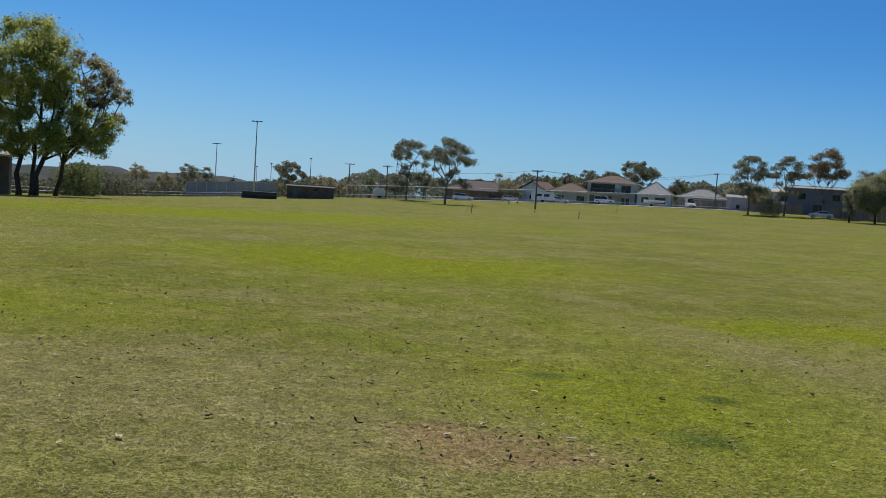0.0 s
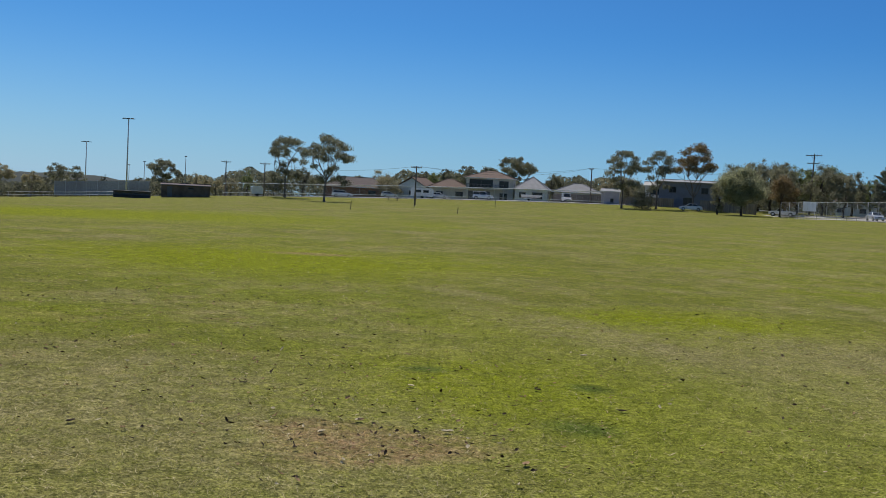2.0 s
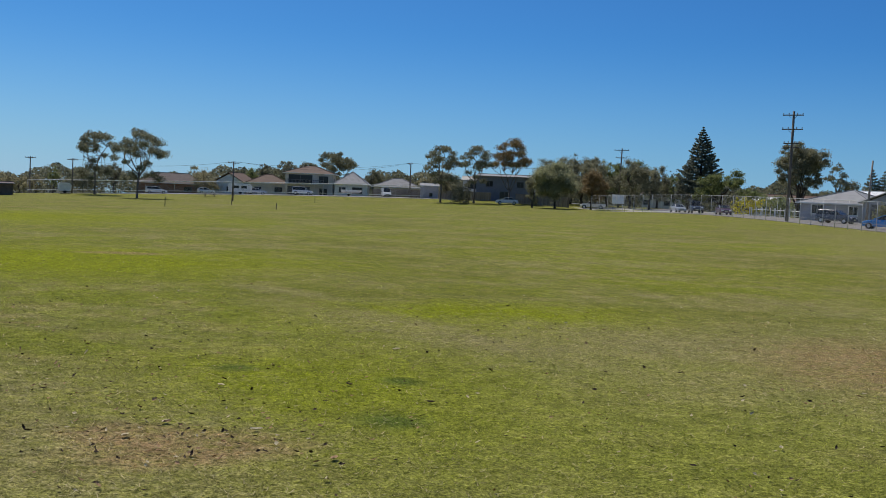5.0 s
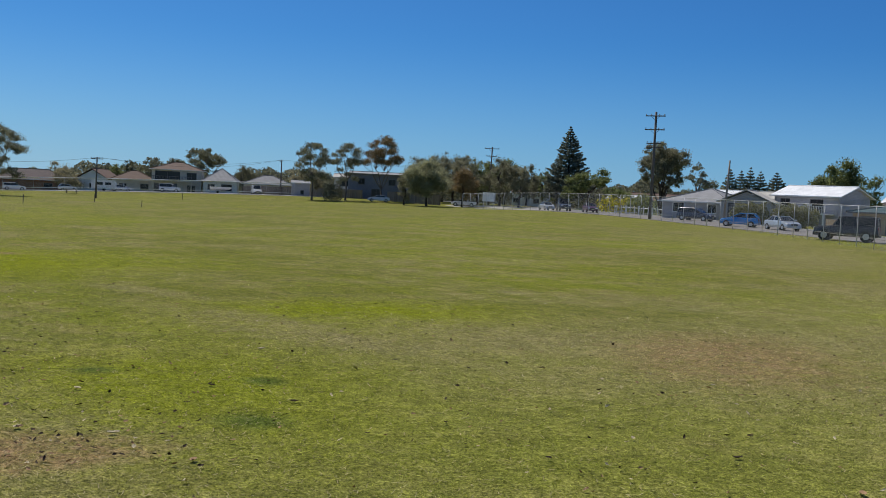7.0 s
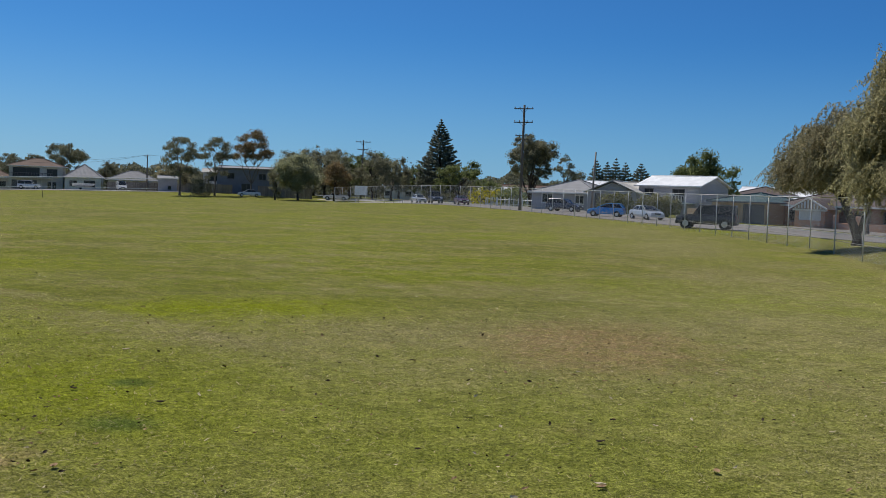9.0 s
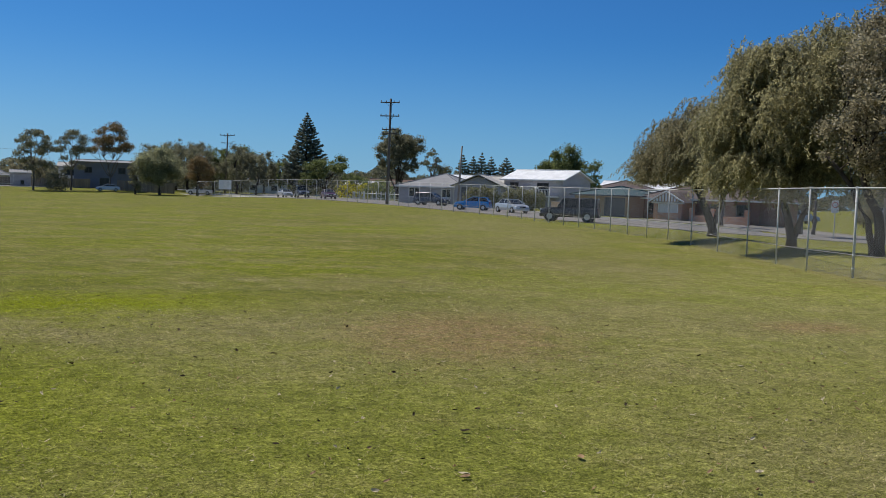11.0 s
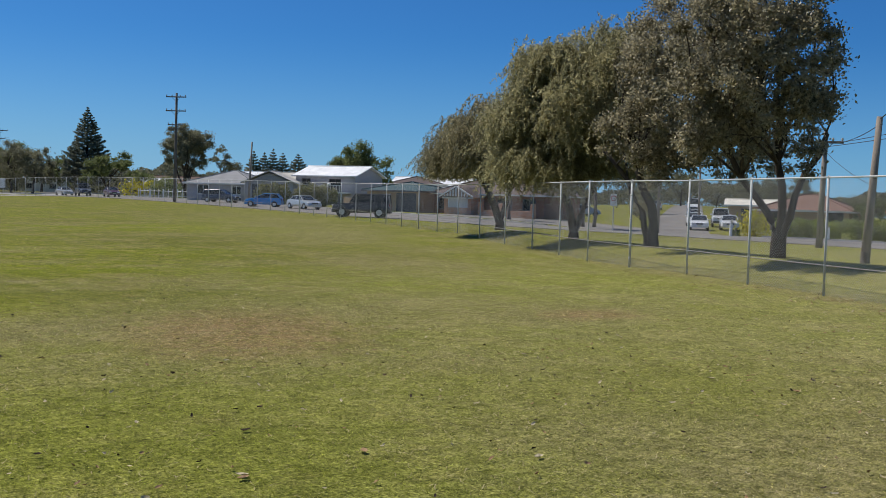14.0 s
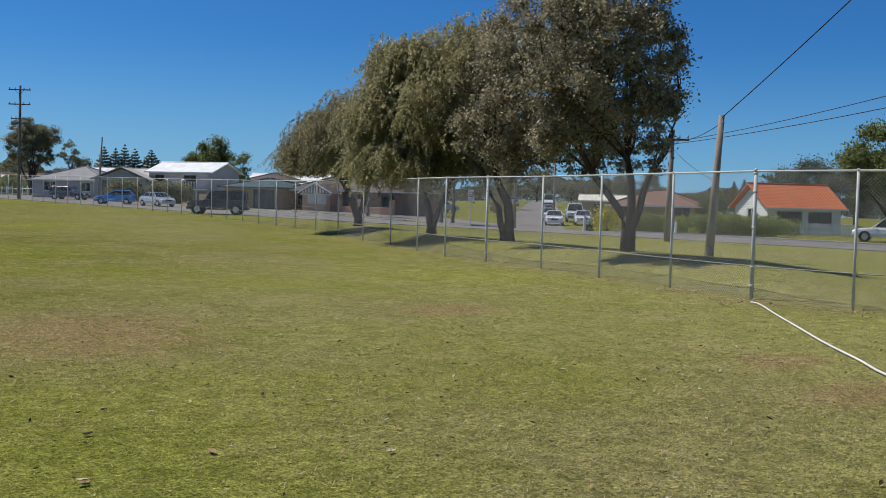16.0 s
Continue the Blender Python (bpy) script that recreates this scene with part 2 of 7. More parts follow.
def field_material(name="field_grass", blades_too=False):
    """Mown couch grass: green and dry patches, worn earth, fine blades."""
    m = bpy.data.materials.new(name)
    m.use_nodes = True
    nt = m.node_tree
    L = nt.links.new
    bsdf = nt.nodes["Principled BSDF"]
    co = nt.nodes.new("ShaderNodeTexCoord")

    def noise_tex(scale, detail=5, rough=0.55, stretch=None):
        n = nt.nodes.new("ShaderNodeTexNoise")
        n.inputs["Scale"].default_value, n.inputs["Detail"].default_value, n.inputs["Roughness"].default_value = scale, detail, rough
        src = co.outputs["Object"]
        if stretch:
            mp = nt.nodes.new("ShaderNodeMapping")
            mp.inputs["Scale"].default_value = stretch
            L(src, mp.inputs["Vector"])
            src = mp.outputs["Vector"]
        L(src, n.inputs["Vector"])
        return n.outputs["Fac"]

    def ramp(fac, a, b, ca, cb):
        r = nt.nodes.new("ShaderNodeValToRGB")
        r.color_ramp.elements[0].position, r.color_ramp.elements[1].position = a, b
        r.color_ramp.elements[0].color, r.color_ramp.elements[1].color = (*ca, 1), (*cb, 1)
        L(fac, r.inputs["Fac"])
        return r.outputs["Color"]

    def mix(fac, a, b, mode="MIX"):
        x = nt.nodes.new("ShaderNodeMix")
        x.data_type, x.blend_type = "RGBA", mode
        if isinstance(fac, float):
            x.inputs["Factor"].default_value = fac
        else:
            L(fac, x.inputs["Factor"])
        for s, i in ((a, "A"), (b, "B")):
            k = [q for q in x.inputs if q.name == i and q.type == "RGBA"][0]
            if isinstance(s, tuple):
                k.default_value = (*s, 1)
            else:
                L(s, k)
        return [q for q in x.outputs if q.type == "RGBA"][0]

    K, W = (0, 0, 0), (1, 1, 1)
    green = ramp(noise_tex(0.09, 4), 0.36, 0.66, GRASS_A, GRASS_B)
    dry = ramp(noise_tex(0.22, 6, 0.62), 0.45, 0.62, K, W)
    dry2 = ramp(noise_tex(1.5, 6, 0.75), 0.42, 0.62, K, W)
    c = mix(mix(0.7, dry, dry2, "MULTIPLY"), green, GRASS_DRY)
    earth = ramp(noise_tex(0.33, 7, 0.66, (1, 1.3, 1)), 0.635, 0.70, K, W)
    earth2 = ramp(noise_tex(5.0, 4, 0.7), 0.40, 0.62, K, W)
    c = mix(mix(1.0, earth, earth2, "MULTIPLY"), c, EARTH)
    c = mix(ramp(noise_tex(0.75, 8, 0.8), 0.50, 0.64, K, (0.75, 0.75, 0.75)), c, GRASS_STRAW)
    c = mix(ramp(noise_tex(1.15, 7, 0.8, (1, 1.2, 1.7)), 0.53, 0.68, K, (0.5, 0.5, 0.5)), c, GRASS_DEEP)
    edge = noise_tex(1.6, 6, 0.7)
    speck = ramp(noise_tex(5.0, 6, 0.8), 0.42, 0.58, (0.4, 0.4, 0.4), W)

    def patch(x, y, rx, ry, turn, soft):
        """A ragged-edged oval on the ground: 1 inside, 0 outside."""
        mp = nt.nodes.new("ShaderNodeMapping")
        mp.vector_type = "TEXTURE"
        mp.inputs["Location"].default_value = (x, y, 0)
        mp.inputs["Rotation"].default_value = (0, 0, radians(turn))
        mp.inputs["Scale"].default_value = (rx, ry, 1000)
        L(co.outputs["Object"], mp.inputs["Vector"])
        ln = nt.nodes.new("ShaderNodeVectorMath")
        ln.operation = "LENGTH"
        L(mp.outputs["Vector"], ln.inputs[0])
        ad = nt.nodes.new("ShaderNodeMath")
        ad.operation = "MULTIPLY_ADD"
        ad.inputs[1].default_value = 1.5
        L(edge, ad.inputs[0])
        L(ln.outputs["Value"], ad.inputs[2])
        mr = nt.nodes.new("ShaderNodeMapRange")
        mr.inputs["From Min"].default_value, mr.inputs["From Max"].default_value = 1.75 + soft, 1.75 - soft
        L(ad.outputs[0], mr.inputs["Value"])
        return mr.outputs["Result"]

    c = mix(mix(1.0, patch(16, 3, 17, 10, 35, 0.9), (0.5, 0.5, 0.5), "MULTIPLY"), c, GRASS_PALE)
    c = mix(mix(1.0, patch(48, 14, 26, 15, 20, 0.5), (0.42, 0.42, 0.42), "MULTIPLY"), c, GRASS_PALE)
    for spot in LUSH:
        c = mix(patch(*spot), c, GRASS_LUSH)
    for spot in DRY_SPOTS:
        c = mix(mix(1.0, mix(1.0, patch(*spot), speck, "MULTIPLY"), (0.72, 0.72, 0.72), "MULTIPLY"), c, GRASS_DRY)
    for spot in GREEN:
        c = mix(mix(1.0, patch(*spot), (0.4, 0.4, 0.4), "MULTIPLY"), c, GRASS_B)
    for spot in EARTH_SPOTS:
        c = mix(mix(1.0, mix(1.0, patch(*spot), speck, "MULTIPLY"), (0.9, 0.9, 0.9), "MULTIPLY"), c, EARTH)
    for spot in CLOVER:
        c = mix(patch(*spot), c, (0.095, 0.122, 0.022))
    blades = ramp(noise_tex(46, 5, 0.8), 0.38, 0.64, (0.32, 0.34, 0.30), (1.62, 1.6, 1.6))
    c = mix(1.0, c, blades, "MULTIPLY")
    mid = ramp(noise_tex(13, 6, 0.9), 0.38, 0.62, (0.54, 0.56, 0.52), (1.48, 1.46, 1.48))
    c = mix(1.0, c, mid, "MULTIPLY")
    bsdf.inputs["Roughness"].default_value = 0.9
    bsdf.inputs["Specular IOR Level"].default_value = 0.03
    if blades_too:
        gi = nt.nodes.new("ShaderNodeNewGeometry")
        tone = nt.nodes.new("ShaderNodeValToRGB")
        tone.color_ramp.elements[0].color, tone.color_ramp.elements[1].color = (1.0, 1.1, 0.9, 1), (3.0, 3.0, 3.6, 1)
        for at, col in ((0.35, (1.35, 1.5, 1.1, 1)), (0.72, (1.8, 1.9, 1.6, 1))):
            tone.color_ramp.elements.new(at).color = col
        L(gi.outputs["Random Per Island"], tone.inputs["Fac"])
        c = mix(1.0, c, tone.outputs["Color"], "MULTIPLY")
        L(c, bsdf.inputs["Base Color"])
        tr = nt.nodes.new("ShaderNodeBsdfTranslucent")
        L(c, tr.inputs["Color"])
        mx = nt.nodes.new("ShaderNodeMixShader")
        mx.inputs["Fac"].default_value = 0.72
        L(bsdf.outputs["BSDF"], mx.inputs[1])
        L(tr.outputs["BSDF"], mx.inputs[2])
        L(mx.outputs["Shader"], nt.nodes["Material Output"].inputs["Surface"])
        return m
    c = mix(1.0, c, ramp(noise_tex(2.6, 8, 0.85), 0.36, 0.64, (0.66, 0.67, 0.64), (1.34, 1.33, 1.36)), "MULTIPLY")
    L(c, bsdf.inputs["Base Color"])
    bp = nt.nodes.new("ShaderNodeBump")
    bp.inputs["Strength"].default_value, bp.inputs["Distance"].default_value = 0.5, 0.03
    L(noise_tex(30, 3), bp.inputs["Height"])
    L(bp.outputs["Normal"], bsdf.inputs["Normal"])
    return m


GRASS_A, GRASS_B, GRASS_DRY, EARTH = (0.143, 0.146, 0.029), (0.172, 0.190, 0.021), (0.222, 0.195, 0.088), (0.25, 0.172, 0.09)
GRASS_LUSH = (0.178, 0.198, 0.010)
GRASS_PALE = (0.30, 0.28, 0.115)
GRASS_STRAW, GRASS_DEEP = (0.235, 0.20, 0.075), (0.105, 0.135, 0.018)
# ragged patches on the field: x, y, half length, half width, turn, softness
GREEN = [(4.6, 6.8, 2.4, 1.8, 0, 0.9), (4.4, 10.2, 2.4, 1.8, 20, 0.9), (11.2, 5.8, 1.7, 1.2, 30, 0.7), (8.6, 7.6, 2.2, 1.4, -40, 0.8)]
LUSH = [(-1.5, 29, 5.5, 5.5, 0, 0.5), (-13, 62, 16, 10, 20, 0.5), (1.9, 10.6, 2.0, 3.2, -20, 0.5), (6.0, 17, 3.4, 2.4, 30, 0.5), (-9, 15, 4, 3, 0, 0.6)]
DRY_SPOTS = [(30.5, 18.0, 7.0, 0.9, 58, 0.5), (25.2, 9.8, 4.5, 0.7, 58, 0.5), (23.2, 4.5, 4.0, 0.7, 86, 0.5), (38.5, 30.5, 8.0, 1.1, 54, 0.5), (4.3, 17.0, 1.6, 0.5, -66, 0.5), (5.0, 14.2, 1.0, 0.4, -70, 0.5), (3.0, 21.4, 1.3, 0.5, -60, 0.5), (7.5, 15.0, 2.6, 1.2, -40, 0.6), (9.5, 117, 5.5, 4.0, 45, 0.5), (-2.2, 8.0, 4.2, 2.4, 0, 0.9), (9.5, 9.0, 7.0, 2.2, -38, 0.9), (-2.6, 10.2, 3.0, 2.0, 10, 0.5), (0.5, 8.2, 1.3, 1.1, 0, 0.5), (4.2, 15.5, 3.6, 0.9, -62, 0.4), (11.5, 14.0, 5.5, 2.6, -10, 0.6), (11.5, 3.6, 2.6, 2.4, 0, 0.6), (9.0, 5.6, 2.2, 1.2, 20, 0.5), (24.5, 24, 6, 2.5, 50, 0.6), (36, 40, 9, 3, 50, 0.6), (49, 60, 22, 5, 60, 0.9), (17, 11.5, 2.6, 1.6, 0, 0.5), (9.0, 2.9, 2.2, 1.2, 10, 0.7), (7.4, 3.4, 1.2, 0.8, 0, 0.7)]
EARTH_SPOTS = [(10.2, 12.5, 2.6, 1.5, 51, 0.45), (16.8, 11.1, 1.1, 0.7, 0, 0.4), (12.5, 2.8, 0.9, 0.5, 0, 0.35), (-0.1, 32.0, 1.2, 0.6, 0, 0.4), (0.6, 8.1, 0.8, 0.5, 20, 0.4), (14.6, 4.3, 0.8, 0.5, 0, 0.3), (0.2, 8.6, 0.5, 0.4, 0, 0.4)]
CLOVER = [(2.95, 11.05, 0.2, 0.22, 0, 0.6), (2.42, 9.05, 0.28, 0.3, 0, 0.6), (1.3, 11.9, 0.22, 0.2, 0, 0.6)]
M_FIELD = field_material()
M_BLADES = field_material("grass_blades", True)
M_ASPHALT = material("asphalt", (0.155, 0.142, 0.128), (0.22, 0.203, 0.185), 0.35, 0.9, 0, 0.4, 60)
M_CONC = material("concrete", (0.42, 0.40, 0.37), (0.52, 0.50, 0.46), 0.8, 0.9, 0, 0.2, 30)
M_GALV = material("galvanised_steel", (0.50, 0.49, 0.47), (0.64, 0.63, 0.61), 3.0, 0.75, 0.0, 0.05, 40, per_object=0.1)
M_WIRE = plain("fence_wire", (0.38, 0.37, 0.36), 0.6)
M_RAIL = plain("weathered_pipe", (0.27, 0.25, 0.23), 0.8)
M_CABLE = plain("cable_black", (0.03, 0.03, 0.035), 0.7)
M_POLE = material("weathered_pole_wood", (0.10, 0.085, 0.075), (0.19, 0.165, 0.145), 1.2, 0.9, 0, 0.6, 24, stretch=(6, 6, 0.5))
M_POLE2 = material("grey_pole_wood", (0.24, 0.205, 0.175), (0.36, 0.31, 0.265), 1.2, 0.9, 0, 0.6, 24, stretch=(6, 6, 0.5))
M_STEELDK = plain("dark_steel", (0.12, 0.13, 0.14), 0.5, 0.5)
M_BARK = material("grey_bark", (0.075, 0.062, 0.05), (0.16, 0.135, 0.11), 2.2, 0.95, 0, 0.8, 16, stretch=(3, 3, 0.7))
M_BARKDK = material("dark_bark", (0.036, 0.029, 0.025), (0.085, 0.067, 0.056), 2.2, 0.95, 0, 0.8, 16, stretch=(3, 3, 0.7))
M_GUMBARK = material("pale_gum_bark", (0.11, 0.092, 0.08), (0.22, 0.19, 0.165), 1.5, 0.9, 0, 0.4, 12, stretch=(3, 3, 0.6))
LF_GUM = leaf_material("gum_leaves", (0.115, 0.12, 0.08), (0.30, 0.295, 0.19), 0.5)
LF_GUMR = leaf_material("gum_leaves_rusty", (0.15, 0.11, 0.055), (0.36, 0.26, 0.13), 0.45)
LF_FIG = leaf_material("bright_leaves", (0.20, 0.22, 0.06), (0.56, 0.58, 0.17), 0.66)
LF_WILLOW = leaf_material("willow_leaves", (0.25, 0.235, 0.125), (0.52, 0.475, 0.27), 0.7)
LF_PALE = leaf_material("pale_green_leaves", (0.20, 0.21, 0.12), (0.46, 0.46, 0.27), 0.6)
LF_DARK = leaf_material("dark_glossy_leaves", (0.172, 0.152, 0.093), (0.46, 0.41, 0.275), 0.62, 0.4, gloss=0.4)
LF_PINE = leaf_material("norfolk_needles", (0.11, 0.125, 0.095), (0.27, 0.285, 0.21), 0.5)
LF_GREEN = leaf_material("mid_green_leaves", (0.10, 0.125, 0.05), (0.28, 0.31, 0.12), 0.55)
LF_OLIVE = leaf_material("olive_leaves", (0.21, 0.19, 0.11), (0.46, 0.41, 0.25), 0.55)
LF_SCRUB = leaf_material("dull_scrub_leaves", (0.10, 0.105, 0.07), (0.24, 0.235, 0.15), 0.5)
LF_HEDGE = leaf_material("hedge_leaves", (0.17, 0.17, 0.085), (0.38, 0.37, 0.18), 0.45)
LF_BACK = leaf_material("shady_green_leaves", (0.14, 0.14, 0.09), (0.34, 0.33, 0.21), 0.55)
LF_CLIP = leaf_material("clipped_hedge_leaves", (0.17, 0.21, 0.05), (0.42, 0.46, 0.12), 0.45)
LF_YELLOW = leaf_material("yellow_shrub_leaves", (0.34, 0.31, 0.02), (0.72, 0.62, 0.05), 0.3)

# ---- ground: one sheet from the camera's feet to the horizon ----
def build_ground():
    radii = [0.0] + list(np.geomspace(1.5, 262, 64)) + [300, 380, 520, 800, 1300, 2200, 4200]
    na = 180
    g = Geo()
    g.v.append((0, 0, gz(0, 0)))
    for r in radii[1:]:
        for k in range(na):
            a = 2 * math.pi * k / na
            x, y = r * math.cos(a), r * math.sin(a)
            g.v.append((x, y, gz(x, y)))
    idx = lambda i, k: 1 + (i - 1) * na + k % na
    for k in range(na):
        g.f.append((0, idx(1, k), idx(1, k + 1)))
        for i in range(1, len(radii) - 1):
            g.f.append((idx(i, k), idx(i + 1, k), idx(i + 1, k + 1), idx(i, k + 1)))
    g.m = [0] * len(g.f)
    tagged(part("ground", g, M_FIELD, smooth=True), "mown green playing field with dry straw patches and worn earth", "ground", kind="structure")


build_ground()


def resample(points, step):
    """Even points along a smooth line through the given ones."""
    p = np.array(points, float)
    n = len(p)
    fine = []
    for i in range(n - 1):
        p0, p1, p2, p3 = p[max(i - 1, 0)], p[i], p[i + 1], p[min(i + 2, n - 1)]
        for t in np.linspace(0, 1, 14, endpoint=False):
            fine.append(0.5 * (2 * p1 + (p2 - p0) * t + (2 * p0 - 5 * p1 + 4 * p2 - p3) * t * t + (3 * p1 - p0 - 3 * p2 + p3) * t ** 3))
    fine.append(p[-1])
    fine = np.array(fine)
    s = np.concatenate([[0], np.cumsum(np.linalg.norm(np.diff(fine, axis=0), axis=1))])
    m = max(2, int(round(s[-1] / step)) + 1)
    q = np.linspace(0, s[-1], m)
    return np.stack([np.interp(q, s, fine[:, 0]), np.interp(q, s, fine[:, 1])], -1)


def ribbon(line, width, lift, skirt=0.0, across=3):
    """A strip of surface along a line, lying on the land."""
    g = Geo()
    pts = resample(line, 4.0)
    d = np.gradient(pts, axis=0)
    d /= np.linalg.norm(d, axis=1)[:, None]
    nrm = np.stack([-d[:, 1], d[:, 0]], -1)
    offs = np.linspace(-width / 2, width / 2, across)
    cols = len(offs) + (2 if skirt else 0)
    for p, n in zip(pts, nrm):
        row = [(p[0] + n[0] * o, p[1] + n[1] * o) for o in offs]
        zs = [(x, y, gz(x, y) + lift) for x, y in row]
        if skirt:
            zs = [(row[0][0], row[0][1], zs[0][2] - skirt)] + zs + [(row[-1][0], row[-1][1], zs[-1][2] - skirt)]
        g.v += zs
    for i in range(len(pts) - 1):
        for k in range(cols - 1):
            g.f.append((i * cols + k, i * cols + k + 1, (i + 1) * cols + k + 1, (i + 1) * cols + k))
    g.m = [0] * len(g.f)
    return g


ROAD = [(69, -60), (69, 0), (69, 30), (69, 52), (70, 66), (73, 80), (77, 97), (81, 114), (84.5, 132), (88, 155), (94, 176), (103, 194), (118, 208), (152, 224)]
SIDE = [(73.4, 42.2), (104.1, 59.6), (156.6, 88.8), (200, 112.8), (253, 142)]
FAR_ROAD = [(-110, 262), (-60, 262), (0, 257), (40, 252), (75, 243), (112, 236)]
M_PALEROAD = material("bleached_asphalt", (0.30, 0.29, 0.27), (0.40, 0.385, 0.36), 0.35, 0.9, 0, 0.3, 60)
tagged(part("road", ribbon(ROAD, 11.0, 0.03, 0.1, 5), M_ASPHALT), "worn grey asphalt road beside the field", "road", kind="structure")
tagged(part("road", ribbon(SIDE, 5.8, 0.036, 0.1), M_ASPHALT), "grey asphalt side street lined with parked cars", "road", kind="structure")
tagged(part("road", ribbon([(80, 47), (85, 60), (87, 76)], 12.0, 0.042, 0.1, 5), M_ASPHALT), "worn grey asphalt corner in front of brick houses", "road", kind="structure")
tagged(part("road", ribbon(FAR_ROAD, 13.0, 0.03, 0.1), M_PALEROAD), "distant sun-bleached street in front of houses", "road", kind="structure")
tagged(part("pavement", ribbon([(91.5, 170), (95, 188), (96, 206)], 17.0, 0.05, 0.1, 7), M_PALEROAD), "sun-bleached asphalt car park beside the field", "car park", kind="structure")
for k, (line, off) in enumerate(((ROAD, -5.7), (FAR_ROAD, 6.7))):
    pts = resample(line, 5.0)
    d = np.gradient(pts, axis=0)
    d /= np.linalg.norm(d, axis=1)[:, None]
    kl = [(p[0] - q[1] * off, p[1] + q[0] * off) for p, q in zip(pts, d)]
    if line is ROAD and off < 0:
        for seg in ([p for p in kl if p[1] < 36], [p for p in kl if p[1] > 52]):
            tagged(part("kerb", ribbon(seg, 0.3, 0.13, 0.2, 2), M_CONC), "low pale concrete kerb along the road", "kerb", kind="structure")
    else:
        tagged(part("kerb", ribbon(kl, 0.3, 0.13, 0.2, 2), M_CONC), "low pale concrete kerb along the road", "kerb", kind="structure")

# ---- chain-link fence round the field ----
FENCE = [(23.3, -4.5), (23.4, 1.0), (23.6, 5.0), (24.3, 7.9), (26.1, 10.8), (27.9, 13.6), (29.8, 16.5), (31.1, 19.3), (32.8, 22.2), (37.5, 28.6),
         (46.1, 40.2), (49.7, 46.5), (54.0, 54.3), (56.9, 60), (60.6, 68), (63.8, 76), (69.8, 95), (74.6, 112), (78.2, 131), (81, 158), (82, 186)]
FAR_FENCE = [(62, 232), (45, 238), (20, 243), (0, 245), (-22, 246)]
FENCE_H = 2.86
M_FARRAIL = plain("white_rail_paint", (0.74, 0.74, 0.72), 0.6)


def wire_mesh(a, b, za, zb, height, pitch, thick):
    """Diagonal wires of one bay, two crossing families, as thin ribbons with a fold."""
    a, b = Vector((*a, za)), Vector((*b, zb))
    L = (b - a).length
    ux, nrm = (b - a) / L, Vector((-(b - a).y, (b - a).x, 0)).normalized()
    g = Geo()
    up = Vector((0, 0, 1))
    t = thick / 2
    n = int((L + height) / pitch)
    for fam in (0, 1):
        for i in range(1, n + 1):
            c = i * pitch
            p, q = (max(0, c - height), min(c, height)), (min(c, L), max(0, c - L))
            if fam:
                p, q = (L - p[0], p[1]), (L - q[0], q[1])
            P, Q = a + ux * p[0] + up * p[1], a + ux * q[0] + up * q[1]
            if (Q - P).length < 0.05:
                continue
            d = (Q - P).normalized().cross(nrm) * t
            o = nrm * (0.004 if fam else -0.004)
            g.add([P - d + o, P + d + o, Q + d + o, Q - d + o], [(0, 1, 2, 3)])
    return g


POST_MARKS = [0.5, 3.6, 6.9, 10.15, 12.6, 15.7, 19.15, 22.7, 25.9, 29.2, 32.5, 36.4, 41.2, 46.6, 51.8, 55.9, 59.5, 63.3, 67.1, 71.0, 74.8, 78.7, 82.5, 86.2, 90.0, 93.7]


